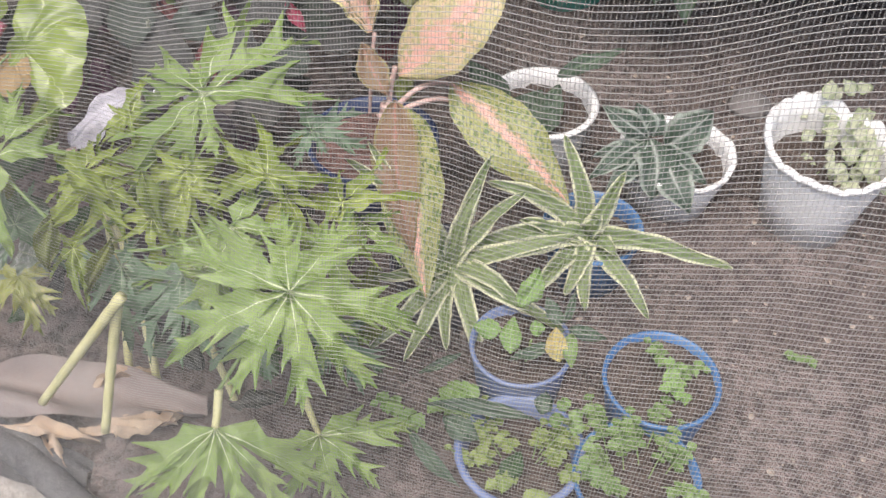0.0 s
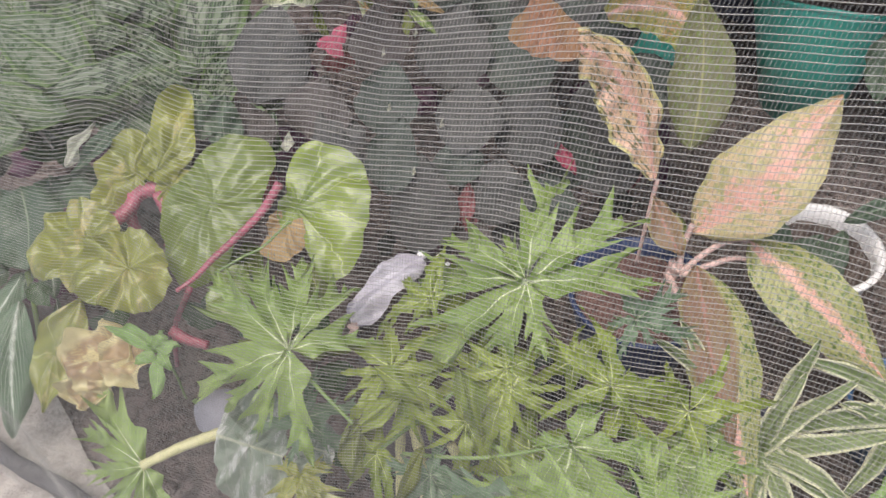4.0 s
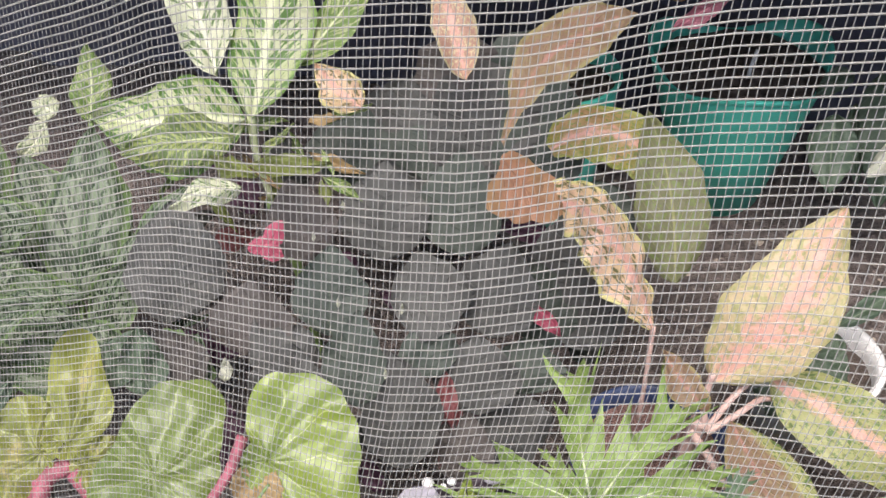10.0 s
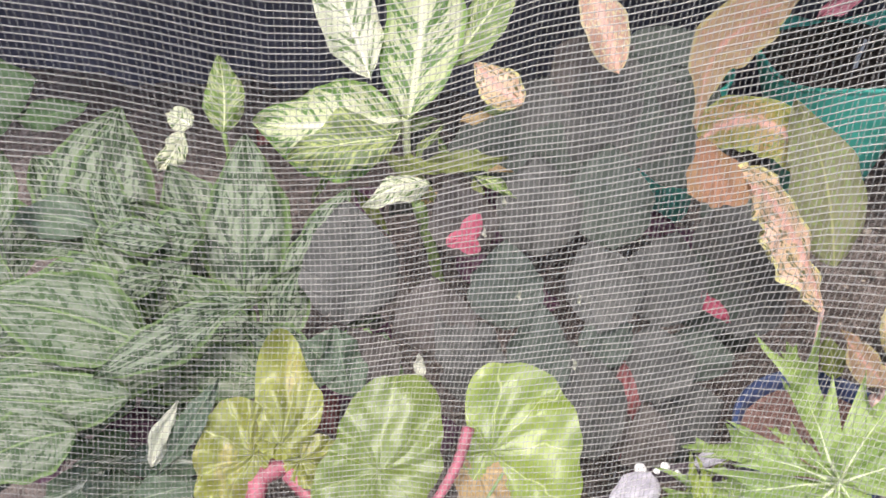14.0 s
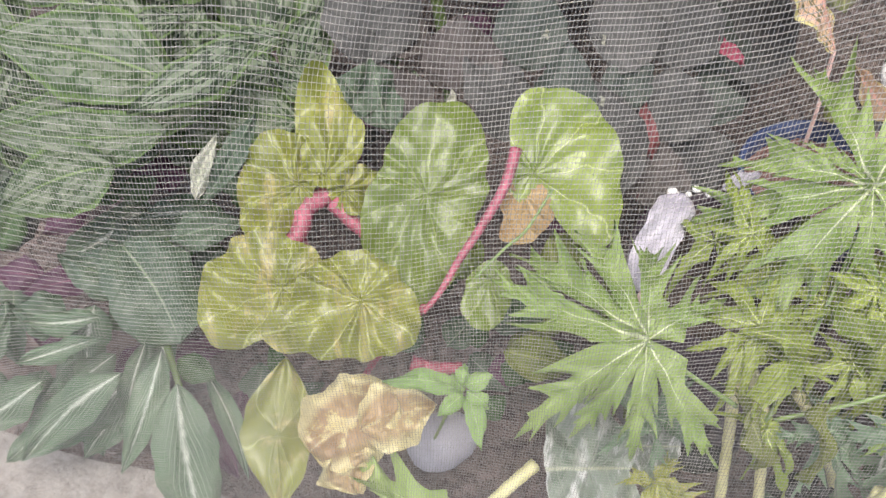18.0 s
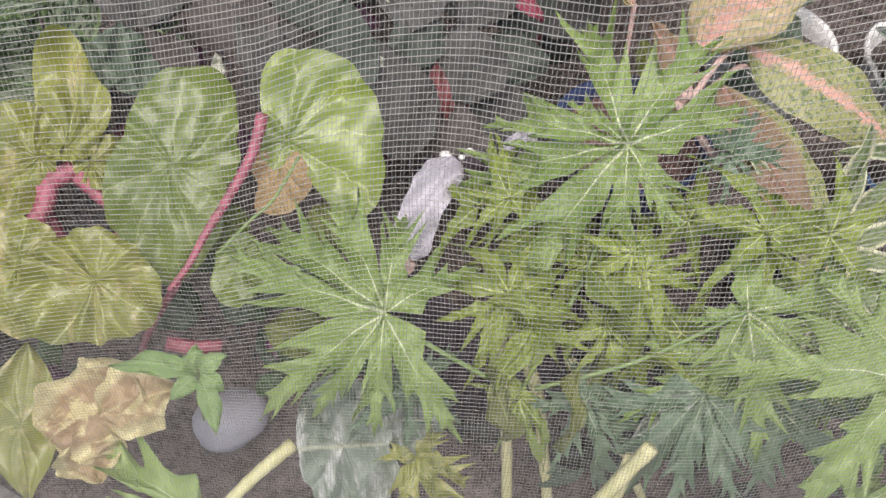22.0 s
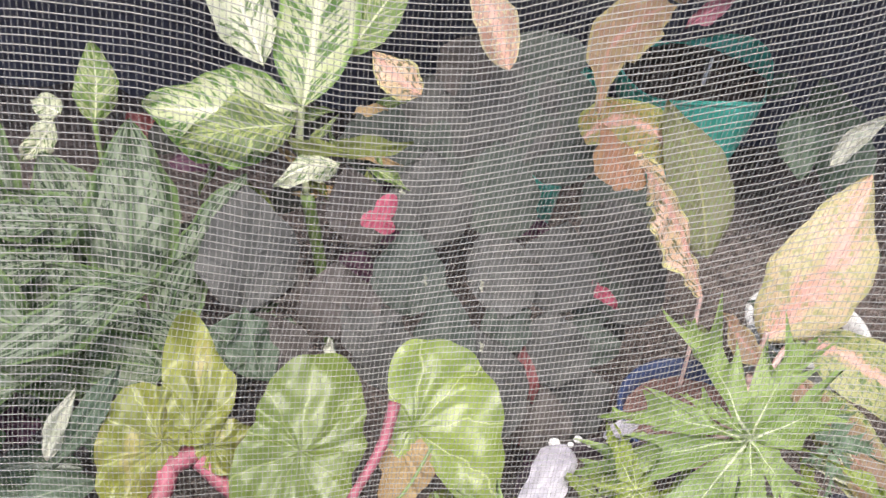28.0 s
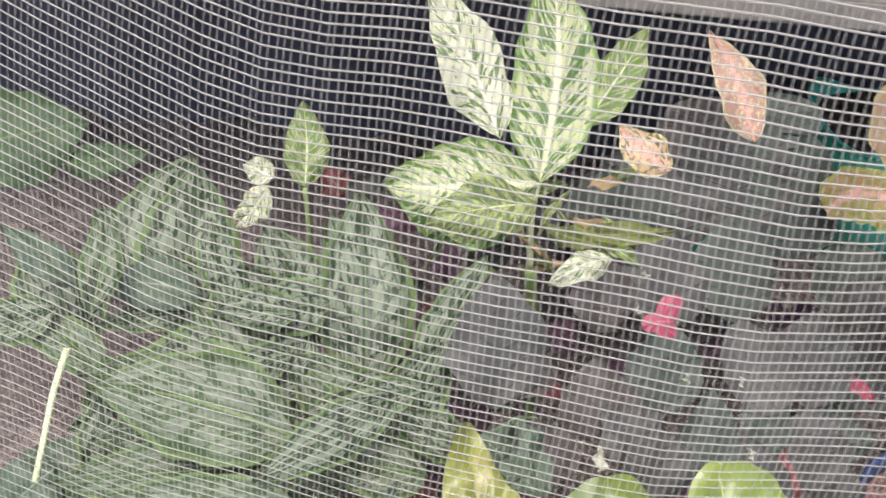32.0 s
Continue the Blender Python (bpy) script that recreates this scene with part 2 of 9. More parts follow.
M_DIEFF_LIME = leaf_mat("lime_cane_leaf", (0.42, 0.47, 0.19), (0.33, 0.39, 0.13), rib=(0.52, 0.56, 0.32), blotch=(0.13, 0.18, 0.07), blotch_at=(0.47, 0.51), blotch_k=(17, 4), **DF)
SV = dict(vein_n=11, slant=1.5, rough=0.4, glow=0.15)
M_SILVER = leaf_mat("silver_patterned_leaf", (0.027, 0.052, 0.020), (0.020, 0.040, 0.016), rib=(0.083, 0.136, 0.060), rib_w=0.05, cells=(0.165, 0.205, 0.135), edge=(0.115, 0.175, 0.065), edge_w=0.16, **SV)
M_SILVER_LIGHT = leaf_mat("light_silver_leaf", (0.054, 0.098, 0.032), (0.036, 0.066, 0.026), rib=(0.145, 0.213, 0.078), rib_w=0.06, vein=(0.121, 0.183, 0.066), vein_s=0.3, cells=(0.152, 0.183, 0.124), edge=(0.115, 0.177, 0.061), edge_w=0.12, **SV)
M_PLAINGREEN = leaf_mat("plain_green_leaf", (0.065, 0.115, 0.045), (0.045, 0.085, 0.035), rib=(0.11, 0.17, 0.07), vein=(0.09, 0.145, 0.06), vein_s=0.4)
M_GREYGREEN = leaf_mat("grey_green_leaf", (0.111, 0.153, 0.102), (0.076, 0.115, 0.076), rib=(0.204, 0.255, 0.170), rib_w=0.06, vein=(0.153, 0.204, 0.136), vein_s=0.4, rough=0.35)
M_WHITEVEIN = leaf_mat("white_veined_leaf", (0.135, 0.20, 0.12), (0.09, 0.145, 0.085), rib=(0.62, 0.66, 0.56), rib_w=0.20, rib_soft=0.35, vein=(0.50, 0.56, 0.45), vein_n=7, vein_s=0.6, slant=2.2, vein_w=0.24, rough=0.35)
M_FLOWER = leaf_mat("pale_flower", (0.58, 0.57, 0.48), (0.44, 0.46, 0.36), rib=(0.46, 0.52, 0.36), vein=(0.4, 0.44, 0.3), vein_s=0.4)
# Near-black leaf: the shade of gaps between plants, put into its colour.
M_GAP_SHADE = leaf_mat("gap_shade_leaf", (0.055, 0.06, 0.05), (0.04, 0.042, 0.038), rib=(0.08, 0.08, 0.07))
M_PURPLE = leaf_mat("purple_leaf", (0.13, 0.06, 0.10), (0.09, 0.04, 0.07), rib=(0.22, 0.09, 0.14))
GY = dict(rib_w=0.03, vein_n=6, vein_s=0.25, rough=0.5, glow=0.1)
M_GREY = leaf_mat("grey_purple_leaf", (0.068, 0.068, 0.065), (0.052, 0.052, 0.050), rib=(0.070, 0.075, 0.068), vein=(0.054, 0.055, 0.055), **GY)
M_GREY_BROWN = leaf_mat("brown_grey_leaf", (0.082, 0.069, 0.066), (0.061, 0.052, 0.048), rib=(0.094, 0.081, 0.076), vein=(0.067, 0.057, 0.054), **GY)
M_GREY_GREEN = leaf_mat("green_grey_leaf", (0.059, 0.073, 0.061), (0.046, 0.059, 0.049), rib=(0.070, 0.085, 0.068), vein=(0.050, 0.062, 0.054), **GY)
M_RED = leaf_mat("red_leaf", (0.44, 0.09, 0.15), (0.32, 0.06, 0.10), rib=(0.5, 0.16, 0.2), rib_w=0.06, rib_soft=0.2)
M_DULLRED = leaf_mat("dull_red_leaf", (0.22, 0.07, 0.075), (0.15, 0.05, 0.05), rib=(0.28, 0.12, 0.12))
M_SPIDER = leaf_mat("spider_leaf", (0.23, 0.29, 0.13), (0.17, 0.23, 0.10), edge=(0.62, 0.62, 0.42), edge_w=0.34, rib=(0.36, 0.42, 0.22), rib_w=0.14, rib_soft=0.1)
M_STRIPED = leaf_mat("silver_striped_leaf", (0.085, 0.125, 0.09), (0.06, 0.09, 0.066), rib=(0.42, 0.45, 0.40), rib_w=0.20, rib_soft=0.1, edge=(0.30, 0.34, 0.29), edge_w=0.28, rough=0.35)
M_PALE = leaf_mat("pale_leaf", (0.60, 0.60, 0.45), (0.48, 0.51, 0.35), rib=(0.40, 0.47, 0.26), edge=(0.36, 0.44, 0.24), edge_w=0.2)
M_YELBUD = leaf_mat("yellow_bud", (0.50, 0.43, 0.18), (0.42, 0.33, 0.13), rib=(0.4, 0.42, 0.12))
M_HERB = leaf_mat("herb_leaf", (0.24, 0.34, 0.125), (0.17, 0.26, 0.09), rib=(0.26, 0.36, 0.15))
M_LIMEHERB = leaf_mat("lime_herb_leaf", (0.30, 0.36, 0.12), (0.20, 0.27, 0.08), rib=(0.34, 0.40, 0.17))
M_STALK = plain_mat("cream_stalk", (0.56, 0.53, 0.30), (0.44, 0.42, 0.20), 40, 0.5)
M_STALK_PALE = plain_mat("pale_stalk", (0.60, 0.64, 0.40), (0.45, 0.50, 0.26), 40, 0.5)
M_STALK_GREEN = plain_mat("green_stalk", (0.20, 0.28, 0.09), (0.14, 0.21, 0.07), 40, 0.5)
M_PINK = plain_mat("pink_stalk", (0.38, 0.105, 0.15), (0.22, 0.06, 0.08), 70, 0.5, 0.5, 260)
M_PINK_PALE = plain_mat("pale_pink_stalk", (0.56, 0.40, 0.36), (0.44, 0.29, 0.26), 40, 0.45)
M_BLUE = plain_mat("blue_plastic", (0.050, 0.125, 0.28), (0.075, 0.165, 0.32), 14, 0.4, 0.15)
M_BLUEGREY = plain_mat("faded_blue_plastic", (0.115, 0.155, 0.30), (0.18, 0.22, 0.35), 12, 0.5, 0.1)
M_WHITE = plain_mat("white_woven_plastic", (0.84, 0.83, 0.83), (0.72, 0.70, 0.70), 14, 0.6, 0.25, 500)
M_TEAL = plain_mat("teal_plastic", (0.10, 0.60, 0.47), (0.08, 0.53, 0.41), 10, 0.35, 0.1)
M_NAVY = plain_mat("navy_plastic", (0.025, 0.040, 0.11), (0.04, 0.06, 0.14), 12, 0.45, 0.1)
M_DARKPOT = plain_mat("dark_plastic", (0.05, 0.05, 0.07), (0.08, 0.08, 0.11), 12, 0.5, 0.1)
M_DARKBAG = plain_mat("purple_black_plastic", (0.045, 0.032, 0.045), (0.07, 0.05, 0.065), 16, 0.5, 0.3)
M_REDSOIL = plain_mat("red_brown_soil", (0.27, 0.155, 0.135), (0.15, 0.085, 0.075), 60, 0.95, 0.9, 400, 0.01)
M_POTSOIL = plain_mat("dark_potting_soil", (0.17, 0.13, 0.11), (0.08, 0.06, 0.052), 60, 0.95, 0.9, 400, 0.01)
M_STONE = plain_mat("lavender_grey_stone", (0.36, 0.35, 0.40), (0.28, 0.27, 0.31), 20, 0.75, 0.3)
M_STONE_BROWN = plain_mat("brown_grey_stone", (0.20, 0.18, 0.175), (0.15, 0.135, 0.13), 30, 0.85, 0.3)
M_WOOD = plain_mat("weathered_timber", (0.235, 0.215, 0.195), (0.15, 0.135, 0.122), 20, 0.85, 0.5)
M_CLOTH = plain_mat("black_shade_cloth", (0.058, 0.058, 0.086), (0.088, 0.088, 0.125), 30, 0.9, 0.5)
M_SCRAP = plain_mat("lavender_white_plastic", (0.44, 0.42, 0.47), (0.34, 0.32, 0.37), 25, 0.45, 0.4)
M_SACK = plain_mat("brown_plastic_sheet", (0.25, 0.20, 0.185), (0.19, 0.15, 0.14), 10, 0.6, 0.3)
M_LITTER = plain_mat("straw_bits", (0.44, 0.37, 0.31), (0.27, 0.21, 0.17), 90, 0.85, 0.4)
M_DRY = plain_mat("dry_husk", (0.52, 0.40, 0.29), (0.36, 0.26, 0.19), 30, 0.8, 0.4)


def thread_mat(name, clear):
    """Clear-white nylon: part of the light goes straight through."""
    k = Nodes(name)
    k.done(k.mix(k.noise(40.0, k.place()), (0.53, 0.515, 0.49), (0.44, 0.428, 0.405)), 0.45)
    ms, tr = k.n.new("ShaderNodeMixShader"), k.n.new("ShaderNodeBsdfTransparent")
    ms.inputs[0].default_value = clear
    k.l.new(k.b.outputs[0], ms.inputs[1])
    k.l.new(tr.outputs[0], ms.inputs[2])
    k.l.new(ms.outputs[0], k.out.inputs[0])
    return k.mat


M_THREAD = thread_mat("white_nylon_thread", 0.46)
M_THREAD_FINE = thread_mat("fine_nylon_thread", 0.58)
M_HEM = plain_mat("grey_net_hem", (0.105, 0.10, 0.105), (0.06, 0.058, 0.06), 60, 0.85, 0.8)
M_TARP = plain_mat("blue_sheet", (0.04, 0.22, 0.55), (0.05, 0.26, 0.6), 9, 0.5, 0.2)
M_PAVE = plain_mat("pale_gravel_concrete", (0.36, 0.33, 0.30), (0.22, 0.20, 0.185), 40, 0.9, 0.6, 180, 0.006)


def soil_mat():
    k = Nodes("garden_soil")
    p = k.place()
    n1, n2, n3 = k.noise(5.0, p, 5.0), k.noise(45.0, p, 6.0, 0.7), k.noise(330.0, p, 3.0)
    col = k.mix(k.ramp(n1, 0.35, 0.65), (0.285, 0.228, 0.207), (0.175, 0.137, 0.126))
    col = k.mix(k.ramp(n2, 0.42, 0.62), col, (0.115, 0.088, 0.082))
    col = k.mix(k.math("MULTIPLY", k.ramp(n3, 0.60, 0.72), 0.6), col, (0.34, 0.29, 0.25))
    k.bump(k.math("ADD", k.math("MULTIPLY", n2, 1.5), n3), 0.9, 0.012)
    return k.done(col, 0.95)


M_SOIL = soil_mat()


# ---- building helpers ----
def mesh_of(name, verts, faces, mat, uvs=None, smooth=True):
    me = bpy.data.meshes.new(name)
    me.from_pydata([tuple(v) for v in verts], [], faces)
    if uvs is not None:
        layer = me.uv_layers.new(name="UVMap")
        idx = np.empty(len(me.loops), dtype=np.int32)
        me.loops.foreach_get("vertex_index", idx)
        layer.data.foreach_set("uv", np.asarray(uvs, dtype=np.float32)[idx].ravel())
    if smooth:
        me.polygons.foreach_set("use_smooth", np.ones(len(me.polygons), dtype=bool))
    me.materials.append(mat)
    return me


def thing(name, loc, label, category, group=""):
    ob = new(name)
    ob.location = loc
    ob.empty_display_size = 0.05
    return tagged(ob, label, category, group)


def part(name, verts, faces, mat, parent, label="", uvs=None, smooth=True, kind=""):
    """One mesh under a thing, from corners given in the world."""
    o = np.array(parent.location if parent.parent is None else parent.parent.location)
    ob = new(name, mesh_of(name, np.asarray(verts, dtype=float) - o, faces, mat, uvs, smooth))
    ob.parent = parent
    return tagged(ob, label, "", "", kind)


def strip_faces(nu, nv, base=0):
    return [(base + i * nv + j, base + i * nv + j + 1, base + (i + 1) * nv + j + 1, base + (i + 1) * nv + j) for i in range(nu - 1) for j in range(nv - 1)]


def outline(shape, u):
    if shape == "ovate":
        return np.sin(np.pi * u ** 0.82) ** 0.85 * (1 - 0.12 * u) + 0.02
    if shape == "lance":
        return np.sin(np.pi * u ** 0.9) ** 1.1 + 0.02
    if shape == "round":
        return np.sqrt(np.clip(1 - (2 * u - 1) ** 2, 0, 1)) ** 0.92
    if shape == "tongue":
        return np.clip(u * 9, 0, 1) ** 0.5 * np.clip((1 - u) * 7, 0, 1) ** 0.5 + 0.01
    if shape == "fiddle":
        return np.sqrt(np.clip(1 - (2 * u - 1) ** 2, 0, 1)) ** 0.85 * (1 - 0.22 * np.exp(-((u - 0.5) / 0.09) ** 2))
    return np.clip(u * 5 + 0.55, 0, 1) * np.clip(1 - u, 0, 1) ** 0.45 + 0.01


leaf_seed = np.random.RandomState(11)


def leaf(plant, mat, base, tip, width, nrm, shape="ovate", arch=0.03, fold=0.15, wave=0.006, cup=0.12, quilt=0.0, hub=(0.5, 0.5), label=""):
    """A blade from its base to its tip, facing nrm: arched along its length, folded along its midrib, with an uneven edge."""
    B, T, N = np.array(base), np.array(tip), np.array(nrm)
    L = np.linalg.norm(T - B)
    X = (T - B) / L
    N = N - X * (N @ X)
    N /= np.linalg.norm(N)
    Y = np.cross(N, X)
    nu, nv = (36, 21) if quilt else (22, 11) if L > 0.05 else (9, 5)
    u, v = np.meshgrid(np.linspace(0, 1, nu), np.linspace(-1, 1, nv), indexing="ij")
    ph = leaf_seed.uniform(0, 6.28, 6)
    rag = 1 + 0.035 * np.sin(u * 17 + ph[0] + 2 * v) + 0.03 * np.sin(u * 31 + ph[1] - v)
    bend = 0.05 * L * np.sin(np.pi * u) * np.sin(ph[2])
    w = outline(shape, u) * width / 2 * rag
    h = arch * L * 4 * u * (1 - u) + fold * np.abs(v) * w + wave * (np.sin(u * 9 + ph[3]) * np.abs(v) + 0.6 * np.sin(u * 15 + ph[4] + v * 3) * v * v + 0.5 * np.sin(v * 5 + ph[5] + u * 4))
    h -= cup * width * np.abs(v) ** 3 * np.sin(np.pi * u)
    if quilt:
        dx, dy = (u - hub[0]) * L, v * w - (hub[1] * 2 - 1) * width / 2
        ang, far = np.arctan2(dy, dx), np.hypot(dx, dy) / (0.5 * L)
        pleat = np.abs(np.sin(ang * 4.5 + ph[0] + 0.7 * np.sin(far * 3 + ph[1])))
        h += quilt * (np.clip(far, 0, 0.8) * (pleat - 0.5) + 0.5 * np.sin(far * 11 + ang * 3 + ph[2]) * np.clip(far, 0, 1) + 0.35 * np.sin(dx * 95 + ph[3]) * np.sin(dy * 80 + ph[4]))
    P = B + u[..., None] * L * X + (v * w + bend)[..., None] * Y + h[..., None] * N
    uv = np.stack([u, v * 0.5 + 0.5], -1).reshape(-1, 2)
    return part("leaf", P.reshape(-1, 3), strip_faces(nu, nv), mat, plant, label, uv)


def palm(plant, mat, hub, nrm, right, lobes, slim=1.0, droop=0.44, label=""):
    """A palmate leaf: toothed lobes (angle, length) round a hub."""
    Hb, N, X = np.array(hub), np.array(nrm), np.array(right)
    N = N / np.linalg.norm(N)
    X = X - N * (X @ N)
    X /= np.linalg.norm(X)
    Y = np.cross(N, X)
    V, F, U = [], [], []
    nu, nv = 60, 9
    order = sorted(lobes)
    for i, (ang, ln) in enumerate(order):
        ln = ln if slim < 0.65 else ln * 1.1
        d = X * math.cos(radians(ang)) + Y * math.sin(radians(ang))
        s = np.cross(N, d)
        u, v = np.meshgrid(np.linspace(0, 1, nu) ** 0.92, np.linspace(-1, 1, nv), indexing="ij")
        ph = leaf_seed.uniform(0, 1, 12)
        nxt = (order[(i + 1) % len(order)][0] - ang) % 360 or 360
        prv = (ang - order[i - 1][0]) % 360 or 360
        room = np.where(v > 0, math.tan(radians(min(nxt, 76) / 2)), math.tan(radians(min(prv, 76) / 2)))
        young = slim < 0.65
        w = (0.15 if young else 0.090) * slim * np.clip((1 - u) / 0.7, 0, 1) ** 0.65 + (0.16 if young else 0.25) * np.clip(1 - u / 0.37, 0, 1)
        fwd = np.zeros_like(u)
        for k, (uc, amp, wd) in enumerate(((0.46, 0.16, 0.11), (0.66, 0.12, 0.08), (0.83, 0.05, 0.05))):
            c = uc + 0.08 * (ph[k] - 0.5) + 0.10 * (ph[k + 3] - 0.5) * np.sign(v)
            size = amp * (0.45 + 0.9 * np.where(v > 0, ph[k + 6], ph[8 - k])) * slim * (0.3 if young else 1.0)
            b = np.clip(1 - np.where(u < c, (c - u) / (1.3 * wd), (u - c) / (0.65 * wd)), 0, 1)
            w = w + size * b ** 1.5
            fwd = fwd + 1.7 * size * b ** 1.5
        w = np.minimum(w, u * room + 0.004) * ln
        fwd = fwd * ln * np.abs(v) ** 1.6
        drop = -droop * ln * u * u * (0.4 + ph[9]) + 0.34 * np.abs(v) * w * np.clip(u * 3, 0, 1)
        drop = drop + ln * (0.05 * np.sin(u * 11 + ph[2] * 6) * v * np.abs(v) + 0.05 * np.sin(u * 6 + ph[4] * 6) * u + 0.018 * np.sin(u * 23 + v * 2 + ph[5] * 6))
        side = 0.5 * ln * (ph[10] - 0.5) * u * u * (1.7 if young else 0.8)
        P = Hb + (u * ln * (1 - 0.1 * u * droop) + fwd)[..., None] * d + (v * w + side)[..., None] * s + drop[..., None] * N
        F += strip_faces(nu, nv, len(V) * nu * nv)
        V.append(P.reshape(-1, 3))
        U.append(np.stack([u, 0.5 + v * w / (0.30 * ln)], -1).reshape(-1, 2))
    return part("leaf", np.concatenate(V), F, mat, plant, label, np.concatenate(U))


def disc_leaf(plant, mat, hub, nrm, right, reach, quilt=0.01, veins=9, label=""):
    """A rounded blade round the hub where its stalk joins: its reach in each direction (angle, metres), pleated between the veins."""
    Hb, N, X = np.array(hub), np.array(nrm), np.array(right)
    N = N / np.linalg.norm(N)
    X = X - N * (X @ N)
    X /= np.linalg.norm(X)
    Y = np.cross(N, X)
    na, nr = 144, 16
    ang = np.linspace(-180, 180, na, endpoint=False)
    R = np.interp(ang, [a for a, _ in reach], [r for _, r in reach], period=360)
    for _ in range(4):
        R = (np.roll(R, 1) + 2 * R + np.roll(R, -1)) / 4
    ph = leaf_seed.uniform(0, 6.28, 6)
    a = np.radians(ang)
    R = R * (1 + 0.018 * np.sin(a * 9 + ph[0]) + 0.012 * np.sin(a * 17 + ph[1]))
    top = R.max()
    f = np.linspace(0.0, 1.0, nr + 1)[1:, None]
    rr = f * R
    far = rr / top
    x, y = rr * np.cos(a), rr * np.sin(a)
    bend = a + 0.25 * np.sin(far * 4 + ph[2]) + 0.2 * np.sin(a * 3 + ph[3])
    saw = np.abs(np.mod(bend * veins / (2 * np.pi) + 0.45, 1.0) * 2 - 1)
    h = quilt * (0.75 * far ** 0.8 * (saw ** 0.8 - 0.5) + 0.25 * np.sin(far * 7 + bend * 3 + ph[2]) * far + 0.2 * np.sin(x * 110 + ph[3] + y * 30) * np.sin(y * 95 + ph[4] - x * 40) + 0.08 * np.sin(x * 230 + ph[5]) * np.sin(y * 210 + ph[0]))
    h += 0.010 * np.sin(a * 2 + ph[5]) * far ** 2 + 0.004 * np.sin(a * 5 + ph[1]) * far ** 2 * f - 0.10 * top * far ** 2.5
    P = Hb + x[..., None] * X + y[..., None] * Y + h[..., None] * N
    V = np.concatenate([[Hb], P.reshape(-1, 3)])
    F = [(0, 1 + j, 1 + (j + 1) % na) for j in range(na)]
    F += [(1 + i * na + j, 1 + (i + 1) * na + j, 1 + (i + 1) * na + (j + 1) % na, 1 + i * na + (j + 1) % na) for i in range(nr - 1) for j in range(na)]
    uv = np.concatenate([[(0.5, 0.5)], np.stack([0.5 + x / (2 * top), 0.5 + y / (2 * top)], -1).reshape(-1, 2)])
    return part("leaf", V, F, mat, plant, label, uv)


def ribbon(plant, mat, line, nrm, fold=0.2, label=""):
    """A long blade that bends along a line of (place, width), facing nrm[0] at its start and nrm[1] at its end."""
    C, W = np.array([p for p, _ in line], dtype=float), np.array([w for _, w in line], dtype=float)
    k = np.linspace(0, 1, len(C))
    fine = np.linspace(0, 1, 40)
    P = np.stack([np.interp(fine, k, C[:, i]) for i in range(3)], 1)
    w = np.interp(fine, k, W)
    for _ in range(14):
        P[1:-1] = (P[:-2] + 2 * P[1:-1] + P[2:]) / 4
        w[1:-1] = (w[:-2] + 2 * w[1:-1] + w[2:]) / 4
    D = np.gradient(P, axis=0)
    D /= np.linalg.norm(D, axis=1, keepdims=True)
    N = np.array(nrm[0], dtype=float) * (1 - fine[:, None]) + np.array(nrm[1], dtype=float) * fine[:, None]
    S = np.cross(N, D)
    S /= np.linalg.norm(S, axis=1, keepdims=True)
    N = np.cross(D, S)
    ph = leaf_seed.uniform(0, 6.28, 3)
    v = np.linspace(-1, 1, 11)
    h = fold * np.abs(v) * w[:, None] / 2 + 0.004 * np.sin(fine[:, None] * 23 + v * 2 + ph[0]) * np.abs(v) + 0.003 * np.sin(fine[:, None] * 41 + ph[1]) * v
    rag = 1 + 0.05 * np.sin(fine * 33 + ph[2])
    Q = P[:, None] + (v * (w * rag)[:, None] / 2)[..., None] * S[:, None] + h[..., None] * N[:, None]
    U = np.stack(np.meshgrid(fine, v * 0.5 + 0.5, indexing="ij"), -1).reshape(-1, 2)
    return part("leaf", Q.reshape(-1, 3), strip_faces(40, 11), mat, plant, label, U)


def tube_mesh(pts, r0, r1, n=8, steps=8):
    """Corners and faces of a round stalk through the given points."""
    pts = [np.array(p, dtype=float) for p in pts]
    if len(pts) == 2:
        pts = [pts[0], (pts[0] + pts[1]) / 2, pts[1]]
    ext = [2 * pts[0] - pts[1]] + pts + [2 * pts[-1] - pts[-2]]
    path = []
    for k in range(1, len(ext) - 2):
        a, b, c, d = ext[k - 1:k + 3]
        for q in np.linspace(0, 1, steps, endpoint=(k == len(ext) - 3)):
            path.append(0.5 * (2 * b + (c - a) * q + (2 * a - 5 * b + 4 * c - d) * q * q + (3 * b - a - 3 * c + d) * q ** 3))
    path = np.array(path)
    V, F = [], []
    for i, p in enumerate(path):
        d = path[min(i + 1, len(path) - 1)] - path[max(i - 1, 0)]
        d /= np.linalg.norm(d) + 1e-9
        s = np.cross(d, (0.31, 0.2, 0.93))
        s /= np.linalg.norm(s) + 1e-9
        t = np.cross(d, s)
        r = r0 + (r1 - r0) * i / (len(path) - 1)
        r *= 1 + 0.06 * math.sin(i * 2.3)
        V += [p + r * (math.cos(a) * s + math.sin(a) * t) for a in np.linspace(0, 2 * np.pi, n, endpoint=False)]
    m = len(path)
    F = [(i * n + j, i * n + (j + 1) % n, (i + 1) * n + (j + 1) % n, (i + 1) * n + j) for i in range(m - 1) for j in range(n)]
    F += [tuple(range(n))[::-1], tuple((m - 1) * n + j for j in range(n))]
    return V, F


def stalk(plant, mat, pts, r, end=None, name="stalk"):
    V, F = tube_mesh(pts, r, r * 0.8 if end is None else end)
    return part(name, V, F, mat, plant)


